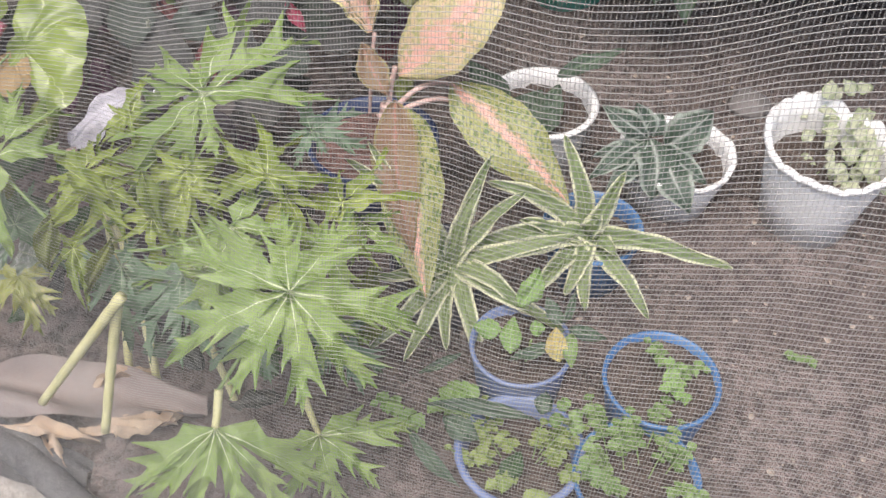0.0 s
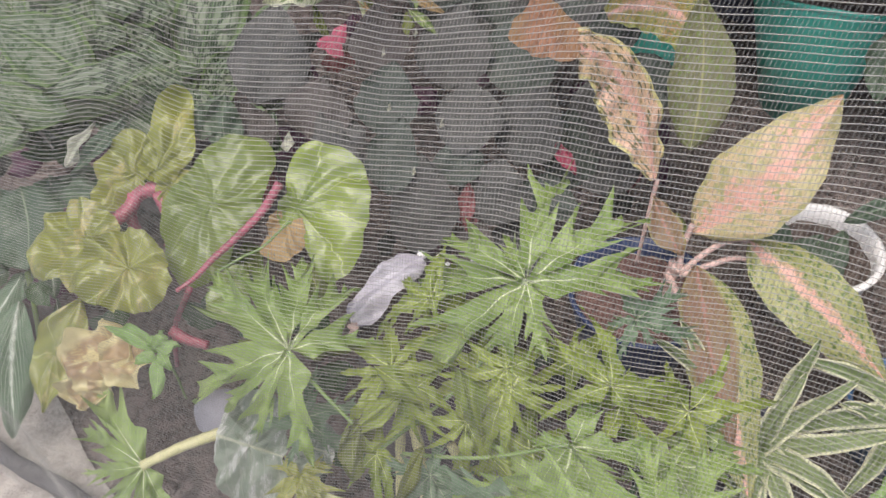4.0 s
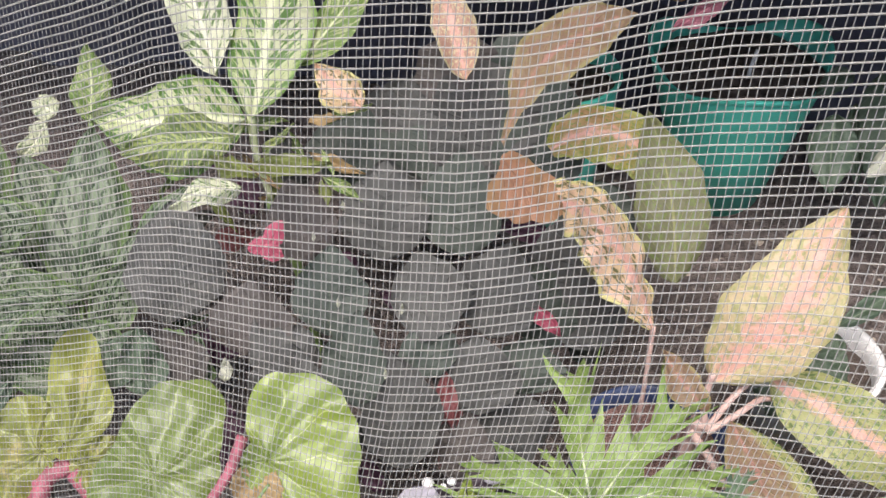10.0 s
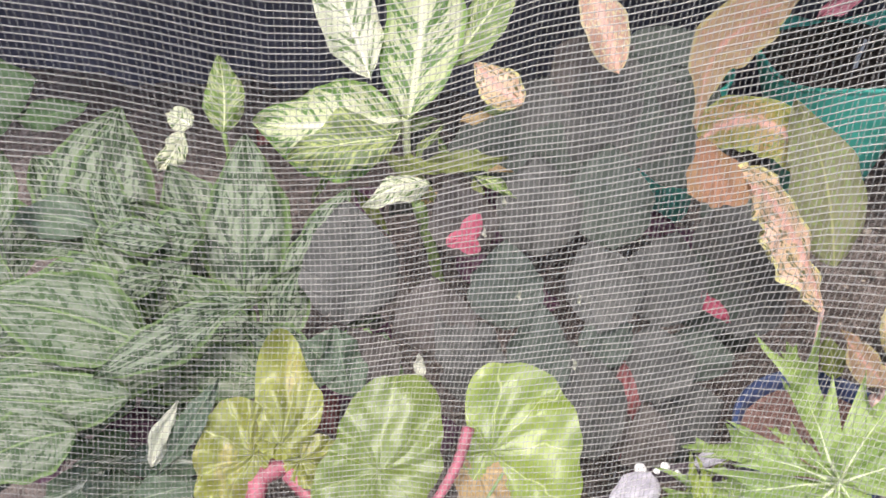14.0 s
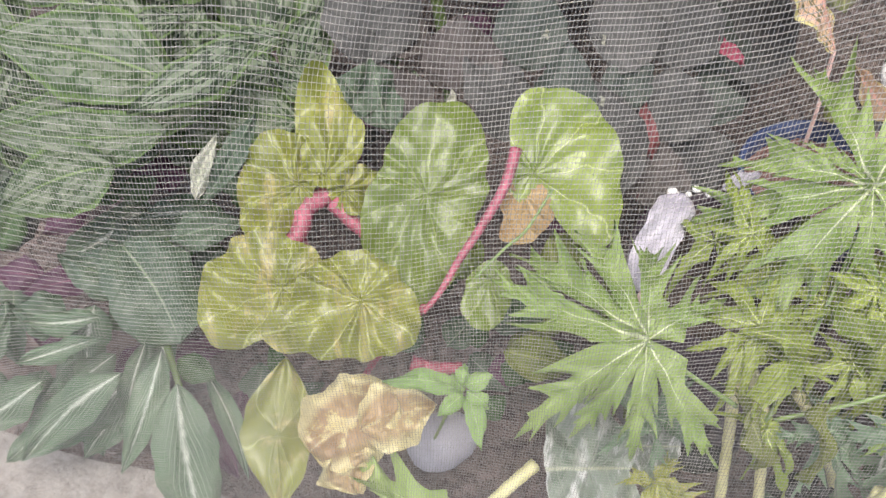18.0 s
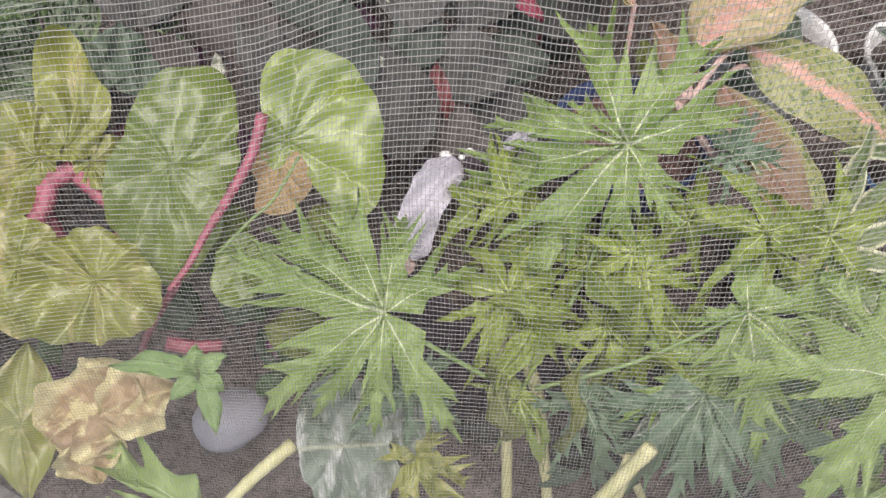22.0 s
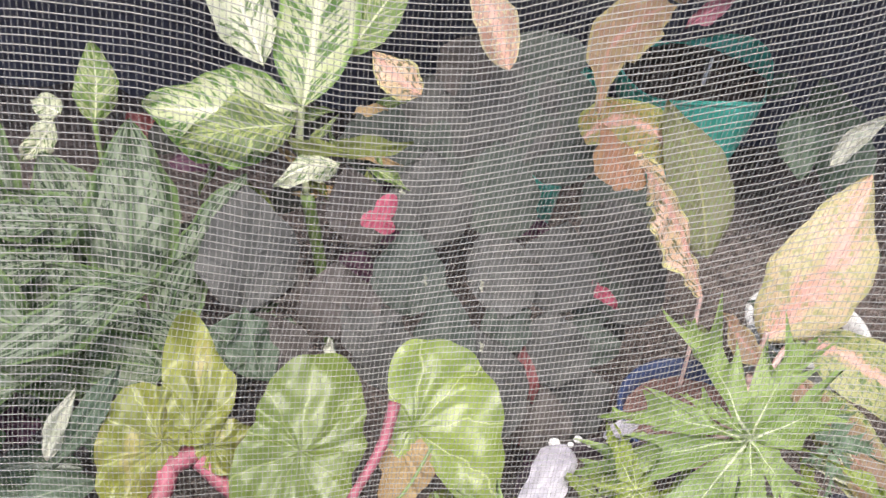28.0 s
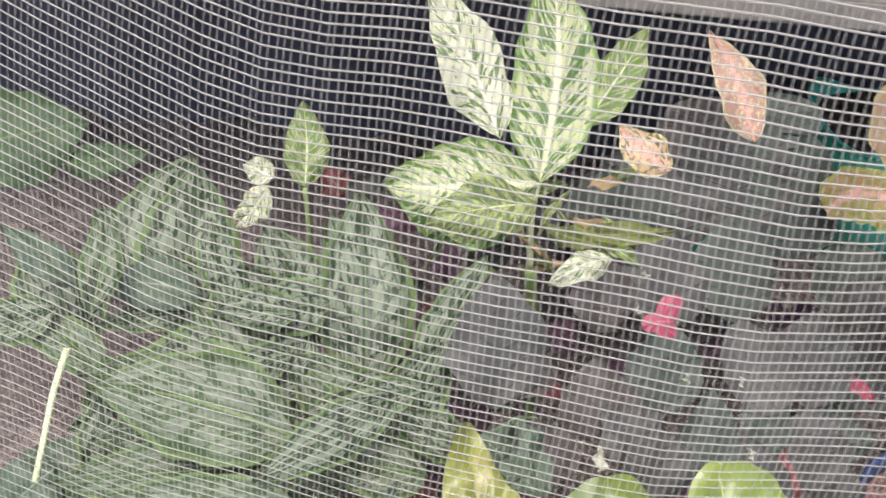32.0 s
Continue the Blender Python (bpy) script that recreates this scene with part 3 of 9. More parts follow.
def lathe(profile, c, n=96, wob=None):
    """Corners and faces of a profile of (radius, height) turned round c."""
    V = []
    for r, h in profile:
        for j in range(n):
            a = 2 * np.pi * j / n
            rr, hh = (r, h) if wob is None else wob(a, r, h)
            V.append((c[0] + rr * math.cos(a), c[1] + rr * math.sin(a), c[2] + hh))
    F = [(i * n + j, i * n + (j + 1) % n, (i + 1) * n + (j + 1) % n, (i + 1) * n + j) for i in range(len(profile) - 1) for j in range(n)]
    return V, F


def soil_disc(parent, c, r, mat, name="soil", seed=0):
    """A lumpy round of soil."""
    rs = np.random.RandomState(seed)
    n, m = 40, 12
    V, F = [(c[0], c[1], c[2] + 0.004)], []
    for i in range(1, m + 1):
        for j in range(n):
            a, rr = 2 * np.pi * j / n, r * i / m
            V.append((c[0] + rr * math.cos(a), c[1] + rr * math.sin(a), c[2] + rs.uniform(-0.004, 0.006)))
    F += [(0, 1 + j, 1 + (j + 1) % n) for j in range(n)]
    F += [(1 + (i - 1) * n + j, 1 + i * n + j, 1 + i * n + (j + 1) % n, 1 + (i - 1) * n + (j + 1) % n) for i in range(1, m) for j in range(n)]
    return part(name, V, F, mat, parent)


def pot(c, r, rb, h, mat, label, soil=M_POTSOIL, fill=0.03, lip=0.006, name="flower_pot", wob=None, seed=1, group="plant pots"):
    """A pot with its wall, rolled rim and soil; c is the middle of its base."""
    ob = thing(name, c, label, "pot", group)
    w = 0.004
    V, F = lathe([(0.002, 0.0), (rb, 0.0), (rb + (r - rb) * 0.5, h * 0.5), (r - 0.002, h - 0.02), (r - 0.002, h), (r - w, h), (r - w - 0.002, h - 0.02), (rb + (r - rb) * 0.5 - w, h * 0.5), (rb - w, w), (0.002, w)], c, wob=wob)
    part("wall", V, F, mat, ob)
    if lip:
        V, F = lathe([(r - 0.001, h - 0.007), (r + lip * 0.8, h - 0.006), (r + lip, h - 0.001), (r + lip * 0.5, h + 0.002), (r - w * 0.5, h + 0.002), (r - w - 0.0005, h - 0.002)], c, wob=wob)
        part("rim", V, F, mat, ob)
    soil_disc(ob, (c[0], c[1], c[2] + h - fill), (rb + (r - rb) * (h - fill) / h) - 0.003, soil, seed=seed)
    return ob


def lump(name, c, r, mat, label, category, seed, flat=0.7):
    bm = bmesh.new()
    bmesh.ops.create_icosphere(bm, subdivisions=3, radius=1.0)
    for vtx in bm.verts:
        p = vtx.co.copy()
        k = 1 + 0.16 * noise.noise(p * 1.3 + Vector((seed, 0, 0))) + 0.05 * noise.noise(p * 4 + Vector((seed, 5, 0)))
        vtx.co = Vector((p.x * r[0], p.y * r[1], p.z * r[2])) * k
    me = bpy.data.meshes.new(name)
    bm.to_mesh(me)
    bm.free()
    me.polygons.foreach_set("use_smooth", np.ones(len(me.polygons), dtype=bool))
    me.materials.append(mat)
    ob = new(name, me)
    ob.location = c
    return tagged(ob, label, category)


# ---- ground and background ----
NX, NY = 0.545, 0.839          # the way across the bed, from the net towards the back
TX, TY = -0.839, 0.545         # along the net


gx = np.concatenate([[-60, -30, -14, -7, -4], np.linspace(-2.2, 1.8, 161), [3, 5, 9, 18, 35, 60]])
gy = np.concatenate([[-60, -30, -14, -6, -2.5, -1.0], np.linspace(-0.2, 2.8, 121), [4, 6, 10, 18, 35, 60]])
GX, GY = np.meshgrid(gx, gy, indexing="ij")
gz = np.array([0.020 * noise.noise((x * 5, y * 5, 0)) + 0.012 * noise.noise((x * 17, y * 17, 3)) + 0.006 * noise.noise((x * 45, y * 45, 7)) if abs(x) < 3 and abs(y) < 3 else 0.0 for x, y in zip(GX.ravel(), GY.ravel())])
across = GX.ravel() * NX + GY.ravel() * NY
along_net = GX.ravel() * TX + GY.ravel() * TY


def path_edge(s):
    """Where the paved path ends, across the bed: it widens along the net."""
    e = np.clip((s - 1.05) / 0.35, 0, 1)
    return 0.25 + 0.085 * e * e * (3 - 2 * e)


gz = np.where(across < path_edge(along_net) + 0.02, gz * 0.25 - 0.008, gz)
ground = new("ground", mesh_of("ground", np.stack([GX.ravel(), GY.ravel(), gz], 1), [(i * len(gy) + j, (i + 1) * len(gy) + j, (i + 1) * len(gy) + j + 1, i * len(gy) + j + 1) for i in range(len(gx) - 1) for j in range(len(gy) - 1)], M_SOIL))
tagged(ground, "bare grey-brown garden soil with clods", "soil", "", "structure")


def ground_at(x, y):
    z = 0.020 * noise.noise((x * 5, y * 5, 0)) + 0.012 * noise.noise((x * 17, y * 17, 3)) + 0.006 * noise.noise((x * 45, y * 45, 7))
    return z * 0.25 - 0.008 if x * NX + y * NY < float(path_edge(x * TX + y * TY)) + 0.02 else z


def along(s, n, z=0.0):
    """A place s metres along the net, n across the bed, at height z."""
    return (TX * s + NX * n, TY * s + NY * n, z)


# pale paving outside the net
ps = np.linspace(-1.2, 2.6, 77)
pn = np.concatenate([[-2.5, -1.2, -0.5], np.linspace(-0.2, 0.25, 12)])
PV = [along(s, n + (0.010 * math.sin(s * 9) + 0.007 * math.sin(s * 23) if n > 0.2 else 0) + (float(path_edge(s)) - 0.25) * min(1.0, max(0.0, (n + 0.2) / 0.45)), 0.004 + 0.004 * noise.noise((s * 20, n * 20, 1))) for s in ps for n in pn]
paving = new("paving", mesh_of("paving", PV, [(i * len(pn) + j, i * len(pn) + j + 1, (i + 1) * len(pn) + j + 1, (i + 1) * len(pn) + j) for i in range(len(ps) - 1) for j in range(len(pn) - 1)], M_PAVE))
tagged(paving, "pale gritty concrete path beside the net", "path", "", "structure")

# low timber bench with a dark cloth hung under it
BX, BY = 0.9114, -0.4115         # along the bench


def bench_at(s, n, z):
    return (0.505 - BY * n + BX * s, 1.319 + BX * n + BY * s, z)


def box_pts(s0, s1, n0, n1, z0, z1):
    return [bench_at(s, n, z) for z in (z0, z1) for n in (n0, n1) for s in (s0, s1)]


BOX = [(0, 1, 3, 2), (4, 6, 7, 5), (0, 4, 5, 1), (2, 3, 7, 6), (0, 2, 6, 4), (1, 5, 7, 3)]


def plank(name, parent, s0, s1, n0, n1, z0, z1, mat, bev=0.004):
    bm = bmesh.new()
    vs = [bm.verts.new(Vector(p) - parent.location) for p in box_pts(s0, s1, n0, n1, z0, z1)]
    for f in BOX:
        bm.faces.new([vs[i] for i in f])
    bmesh.ops.recalc_face_normals(bm, faces=bm.faces)
    bmesh.ops.bevel(bm, geom=bm.edges[:], offset=bev, segments=2, affect="EDGES")
    me = bpy.data.meshes.new(name)
    bm.to_mesh(me)
    bm.free()
    me.materials.append(mat)
    ob = new(name, me)
    ob.parent = parent
    return ob


bench = thing("plant_bench", bench_at(0, 0, 0), "low weathered grey timber bench", "bench")
plank("front_rail", bench, -2.4, 1.2, -0.01, 0.03, 0.600, 0.640, M_WOOD)
for i in range(5):
    plank("board", bench, -2.4, 1.2, 0.036 + i * 0.125, 0.152 + i * 0.125, 0.622 + 0.003 * (i % 2), 0.642 + 0.003 * (i % 2), M_WOOD, 0.003)
for s in (-2.3, 1.1):
    for n in (0.04, 0.55):
        plank("leg", bench, s, s + 0.045, n, n + 0.045, -0.02, 0.621, M_WOOD)

cs, cz = np.linspace(-2.8, 1.6, 89), np.linspace(-0.02, 0.575, 15)
CV = [bench_at(s, 0.58 + 0.022 * math.sin(s * 14) + 0.012 * math.sin(s * 37 + z * 5) * (1 - z), z) for s in cs for z in cz]
cloth = new("shade_cloth", mesh_of("shade_cloth", CV, [(i * 15 + j, (i + 1) * 15 + j, (i + 1) * 15 + j + 1, i * 15 + j + 1) for i in range(88) for j in range(14)], M_CLOTH))
tagged(cloth, "black shade cloth hanging behind the plants", "cloth", "", "structure")

# added unseen dark wall that closes the bed behind the bench, blocking sky light
wall = new("back_light_blocker")
wall.location = bench_at(0, 0.9, 0)
tagged(wall, "unseen dark wall added behind the bench to block sky light", "wall", "", "structure")
plank("wall_panel", wall, -3.2, 2.4, 0.9, 0.95, -0.02, 2.5, M_CLOTH)

# unseen panel added over the bench, to shade the back of the bed
sky_blocker = new("sky_blocker")
sky_blocker.location = bench_at(0, 0.9, 2.0)
tagged(sky_blocker, "unseen dark panel added over the bench to shade the back", "awning", "", "structure")
plank("awning_cloth", sky_blocker, -3.2, 2.4, -0.42, 0.89, 2.0, 2.015, M_CLOTH)

# blue sheet on the bench
V, F = [], []
for i in range(13):
    for j in range(9):
        V.append(bench_at(-0.30 + i * 0.05, 0.004 + j * 0.017, 0.647 + 0.02 * math.sin(i * 0.9 + j) ** 2 + 0.012 * (1 + math.sin(i * 0.5))))
F = strip_faces(13, 9)
tarp = new("blue_sheet", mesh_of("blue_sheet", V, F, M_TARP))
tagged(tarp, "crumpled blue plastic sheet lying on the bench", "sheet")

# ---- pots ----
pot((0.295, 0.735, -0.005), 0.078, 0.064, 0.098, M_BLUE, "blue plastic pot of dark soil with small seedlings", seed=2, lip=0.002, fill=0.013)
pot((0.246, 0.600, -0.005), 0.080, 0.066, 0.078, M_BLUE, "blue plastic pot overgrown with leafy herbs", seed=3, lip=0.002, fill=0.015)
pot((0.100, 0.640, -0.005), 0.080, 0.060, 0.076, M_BLUEGREY, "faded grey-blue pot full of leafy herbs", seed=4)
pot((0.108, 0.785, -0.005), 0.070, 0.058, 0.108, M_BLUEGREY, "faded blue pot holding a budding plant", seed=5, lip=0.002, fill=0.016)
pot((0.230, 1.010, -0.005), 0.075, 0.058, 0.105, M_BLUE, "blue plastic pot under a spider plant", seed=6, lip=0.0035)
pot((0.000, 0.950, -0.005), 0.075, 0.058, 0.09, M_DARKPOT, "dark plastic pot under a spider plant", seed=7)


def ruffle(a, r, h):
    top = max(0.0, h - 0.135) / 0.03
    lobe = abs(math.sin(a * 9.5)) ** 0.6
    k = 1 + 0.02 * math.sin(a * 3 + h * 20) + 0.006 * math.sin(a * 17) + 0.03 * top * lobe
    return r * k, h + top * (0.010 * lobe + 0.022 * max(0.0, math.sin(a - 0.9)) + 0.004 * math.sin(a * 5))


def baggy(a, r, h):
    k = 1 + 0.02 * math.sin(a * 3 + h * 20) + 0.008 * math.sin(a * 7 - h * 30) + 0.004 * math.sin(a * 17)
    return r * k, h + (0.006 * math.sin(a * 3 + 1) + 0.0025 * math.sin(a * 11)) * (h > 0.05)


pot((0.605, 1.120, -0.005), 0.098, 0.070, 0.165, M_WHITE, "white woven plastic grow bag with a ruffled rim", wob=ruffle, seed=8, lip=0.007, name="grow_bag", fill=0.045, group="grow bags")
pot((0.385, 1.180, -0.005), 0.092, 0.070, 0.105, M_WHITE, "white plastic grow bag under a silver-striped plant", wob=baggy, seed=9, lip=0.005, name="grow_bag", fill=0.03, group="grow bags")
pot((0.170, 1.285, -0.005), 0.090, 0.070, 0.125, M_WHITE, "white-rimmed pot behind the aglaonema", seed=10, lip=0.007)
bag = pot((-0.395, 0.985, -0.005), 0.112, 0.090, 0.285, M_DARKBAG, "dark purple-black grow bag full of soil", wob=baggy, seed=11, lip=0, name="grow_bag", fill=0.03, group="grow bags")

pot((-0.115, 1.185, -0.005), 0.105, 0.080, 0.130, M_NAVY, "navy blue plastic pot of red-brown soil under the aglaonema", soil=M_REDSOIL, seed=12, fill=0.03, lip=0.004)


def scallop(a, r, h):
    k = max(0.0, h - 0.12) / 0.13
    return r * (1 + 0.07 * k * math.sin(a * 3 + 0.9)), h + 0.014 * k * math.sin(a * 3 + 0.9)


pot((0.270, 1.800, -0.005), 0.150, 0.075, 0.295, M_TEAL, "teal plastic pot with a wavy flared rim", wob=scallop, seed=13, lip=0.003, fill=0.022)
pot((-0.045, 1.832, -0.005), 0.102, 0.062, 0.300, M_TEAL, "smaller teal plastic pot of dark soil behind the aglaonema", seed=14, lip=0.003, fill=0.03)
stake_ob = thing("plant_label", (0.275, 1.77, 0.24), "thin white plant label stuck in soil", "label")
V, F = tube_mesh([(0.27, 1.77, 0.235), (0.272, 1.772, 0.28), (0.28, 1.775, 0.32)], 0.004, 0.003, 6, 4)
part("stick", V, F, M_WHITE, stake_ob)

# lobed-leaf shrub in the white grow bag
shrub = thing('lobed_leaf_shrub', (-0.40, 0.93, 0.26), 'green lobed-leaf shrub with pale veins and cream stalks', 'shrub')
palm(shrub, M_PALM, (-0.561, 0.882, 0.362), (-0.1, -0.33, 0.94), (0.94, -0.35, -0.02), [(142, 0.152), (162, 0.149), (109, 0.128), (85, 0.111), (37, 0.098), (-149, 0.132), (-96, 0.096), (-64, 0.119), (-124, 0.098)])
palm(shrub, M_PALM, (-0.3, 0.949, 0.406), (-0.28, -0.36, 0.89), (0.91, -0.41, 0.12), [(107, 0.159), (61, 0.145), (158, 0.135), (-174, 0.160), (-136, 0.175), (-95, 0.100), (-60, 0.086), (20, 0.139), (131, 0.078)])
palm(shrub, M_PALM, (-0.252, 0.785, 0.336), (-0.27, -0.21, 0.94), (0.87, -0.48, 0.14), [(-169, 0.051), (90, 0.081), (16, 0.103), (-119, 0.087), (-82, 0.122), (-38, 0.115), (-20, 0.067)])
palm(shrub, M_PALM, (-0.169, 0.67, 0.355), (0.1, -0.4, 0.91), (0.99, 0.04, -0.09), [(-161, 0.147), (154, 0.152), (100, 0.107), (51, 0.123), (-4, 0.16), (-49, 0.131), (-76, 0.125), (-117, 0.124)])
palm(shrub, M_PALM_SHADED, (-0.31, 0.744, 0.294), (-0.26, -0.2, 0.94), (0.9, -0.4, 0.17), [(-179, 0.097), (-137, 0.115), (-111, 0.099), (-81, 0.094), (-54, 0.093)])
palm(shrub, M_PALM, (-0.26, 0.578, 0.221), (0.14, -0.32, 0.94), (0.99, 0.05, -0.14), [(-154, 0.114), (-128, 0.11), (-95, 0.101), (-60, 0.103), (-21, 0.143), (-38, 0.119)])
palm(shrub, M_PALM, (-0.157, 0.638, 0.109), (0.08, -0.32, 0.94), (1, 0.03, -0.07), [(3, 0.122), (19, 0.094), (-31, 0.094), (-78, 0.089), (-117, 0.091), (-157, 0.075)])
palm(shrub, M_PALM, (-0.754, 0.832, 0.19), (0.25, -0.32, 0.91), (0.97, 0.14, -0.21), [(130, 0.13), (149, 0.099), (-168, 0.07), (-65, 0.08), (-89, 0.105), (-121, 0.073)])
palm(shrub, M_PALM_YEL, (-0.212, 0.836, 0.373), (0.12, -0.46, 0.88), (0.99, 0.06, -0.1), [(84, 0.095), (127, 0.078), (155, 0.086), (2, 0.093), (-17, 0.087), (-165, 0.084), (-54, 0.06)], slim=0.6)
palm(shrub, M_PALM_YEL, (-0.463, 0.873, 0.333), (-0.19, -0.3, 0.93), (0.93, -0.35, 0.08), [(-166, 0.058), (-128, 0.051), (-92, 0.076), (-16, 0.069), (-35, 0.103), (-40, 0.057), (45, 0.045)], slim=0.55, droop=0.45)
palm(shrub, M_PALM_YEL, (-0.408, 0.964, 0.36), (-0.22, -0.36, 0.91), (0.93, -0.36, 0.09), [(118, 0.081), (88, 0.073), (-150, 0.069), (178, 0.05), (-120, 0.056), (-48, 0.045), (29, 0.043)], slim=0.5, droop=0.45)
palm(shrub, M_PALM_YEL, (-0.321, 0.859, 0.331), (-0.28, -0.28, 0.92), (0.91, -0.38, 0.16), [(-170, 0.071), (-93, 0.099), (-10, 0.062), (-60, 0.068), (139, 0.044), (48, 0.049), (-131, 0.067)], slim=0.55, droop=0.45)
palm(shrub, M_PALM_SHADED, (-0.172, 0.95, 0.344), (0.09, -0.49, 0.87), (1, 0.04, -0.08), [(108, 0.063), (40, 0.073), (-16, 0.076), (-58, 0.036), (-167, 0.033), (-113, 0.051)])
palm(shrub, M_PALM_SHADED, (-0.554, 0.853, 0.27), (0.27, -0.41, 0.87), (0.96, 0.11, -0.24), [(126, 0.081), (78, 0.065), (22, 0.079), (-31, 0.078), (-97, 0.054), (-167, 0.059)], slim=0.8)
palm(shrub, M_ROUND_YEL, (-0.559, 0.815, 0.209), (0.26, -0.38, 0.89), (0.96, 0.1, -0.24), [(26, 0.044), (-33, 0.063), (-71, 0.071), (-125, 0.059), (151, 0.042)], slim=1.3)
palm(shrub, M_PALM_YEL, (-0.42, 0.859, 0.328), (0.22, -0.44, 0.87), (0.98, 0.1, -0.19), [(-132, 0.064), (-169, 0.061), (108, 0.062), (41, 0.05), (-22, 0.068), (-64, 0.072), (-99, 0.082)], slim=0.55, droop=0.6)
palm(shrub, M_PALM_YEL, (-0.364, 0.832, 0.305), (0.19, -0.43, 0.88), (0.98, 0.08, -0.17), [(-128, 0.058), (177, 0.068), (115, 0.057), (51, 0.061), (-9, 0.071), (-61, 0.065), (-96, 0.074)], slim=0.55, droop=0.6)
palm(shrub, M_PALM_YEL, (-0.321, 0.877, 0.345), (0.17, -0.46, 0.87), (0.99, 0.08, -0.15), [(-160, 0.078), (163, 0.066), (94, 0.045), (16, 0.071), (-33, 0.076), (-87, 0.066), (-121, 0.071)], slim=0.55, droop=0.6)
palm(shrub, M_PALM, (-0.278, 0.775, 0.28), (0.15, -0.41, 0.9), (0.99, 0.06, -0.13), [(-169, 0.101), (148, 0.075), (65, 0.058), (-14, 0.079), (-72, 0.082), (-126, 0.092)], slim=0.9, droop=0.4)
palm(shrub, M_PALM_YEL, (-0.463, 0.803, 0.279), (0.23, -0.41, 0.88), (0.97, 0.1, -0.21), [(-138, 0.048), (131, 0.046), (75, 0.056), (-5, 0.048), (-57, 0.075), (-94, 0.073)], slim=0.55, droop=0.6)
palm(shrub, M_PALM_SHADED, (-0.403, 0.788, 0.264), (0.21, -0.4, 0.89), (0.98, 0.08, -0.19), [(-132, 0.062), (168, 0.056), (78, 0.047), (4, 0.062), (-52, 0.088), (-84, 0.094)], slim=1.0, droop=0.5)
palm(shrub, M_PALM_SHADED, (-0.13, 0.719, 0.203), (0.07, -0.37, 0.92), (1, 0.03, -0.06), [(36, 0.051), (-26, 0.063), (-70, 0.068), (-121, 0.051), (171, 0.043)])
palm(shrub, M_PALM, (-0.104, 0.841, 0.286), (0.05, -0.44, 0.9), (1, 0.02, -0.05), [(154, 0.048), (17, 0.053), (-32, 0.069), (-96, 0.053), (-154, 0.07)], slim=0.7)
palm(shrub, M_PALM_YEL, (-0.448, 0.873, 0.345), (-0.13, -0.29, 0.95), (0.9, -0.44, -0.01), [(-41, 0.08), (-101, 0.074), (-153, 0.051), (171, 0.091), (115, 0.086), (76, 0.066), (20, 0.074)], slim=0.6, droop=0.5)
palm(shrub, M_PALM_YEL, (-0.315, 0.857, 0.333), (-0.22, -0.27, 0.94), (0.88, -0.46, 0.07), [(-20, 0.061), (-80, 0.084), (-148, 0.059), (163, 0.059), (117, 0.056), (81, 0.088), (23, 0.062)], slim=0.6, droop=0.5)
palm(shrub, M_PALM_YEL, (-0.382, 0.951, 0.32), (-0.17, -0.33, 0.93), (0.9, -0.44, 0), [(-67, 0.064), (-133, 0.076), (177, 0.064), (110, 0.084), (46, 0.096), (7, 0.073)], slim=0.6, droop=0.5)
palm(shrub, M_PALM_YEL, (-0.355, 0.895, 0.318), (-0.19, -0.29, 0.94), (0.89, -0.45, 0.04), [(0, 0.058), (-63, 0.075), (-118, 0.078), (175, 0.068), (101, 0.072), (53, 0.074)], slim=0.6, droop=0.5)
palm(shrub, M_PALM_YEL, (-0.196, 0.845, 0.332), (-0.29, -0.25, 0.92), (0.86, -0.48, 0.14), [(-30, 0.095), (-83, 0.081), (-158, 0.055), (155, 0.07), (108, 0.051), (69, 0.06), (-5, 0.062)], slim=0.6, droop=0.5)
palm(shrub, M_PALM_YEL, (-0.125, 0.837, 0.327), (-0.33, -0.24, 0.91), (0.85, -0.49, 0.17), [(-60, 0.09), (-106, 0.067), (-169, 0.092), (144, 0.089), (62, 0.093), (24, 0.098)], slim=0.6, droop=0.5)
palm(shrub, M_PALM_YEL, (-0.243, 0.902, 0.326), (-0.26, -0.29, 0.92), (0.88, -0.47, 0.09), [(-2, 0.084), (-78, 0.066), (-141, 0.079), (179, 0.071), (124, 0.058), (61, 0.086)], slim=0.6, droop=0.5)
palm(shrub, M_PALM_YEL, (-0.423, 0.994, 0.32), (-0.14, -0.35, 0.93), (0.9, -0.43, -0.03), [(-48, 0.056), (-146, 0.078), (162, 0.066), (82, 0.091), (13, 0.076)], slim=0.6, droop=0.5)
palm(shrub, M_PALM_YEL, (-0.338, 0.838, 0.275), (-0.19, -0.25, 0.95), (0.89, -0.46, 0.06), [(-14, 0.055), (-62, 0.084), (-116, 0.081), (165, 0.085), (110, 0.056), (56, 0.059)], slim=0.6, droop=0.5)
palm(shrub, M_PALM_YEL, (-0.293, 0.81, 0.286), (-0.22, -0.23, 0.95), (0.88, -0.47, 0.09), [(-44, 0.07), (-128, 0.088), (176, 0.075), (131, 0.084), (66, 0.064), (10, 0.061)], slim=0.6, droop=0.5)
palm(shrub, M_PALM, (-0.142, 0.79, 0.291), (-0.31, -0.21, 0.93), (0.85, -0.49, 0.18), [(-38, 0.092), (-90, 0.072), (-143, 0.058), (162, 0.091), (82, 0.069), (25, 0.091)], slim=0.85, droop=0.3)
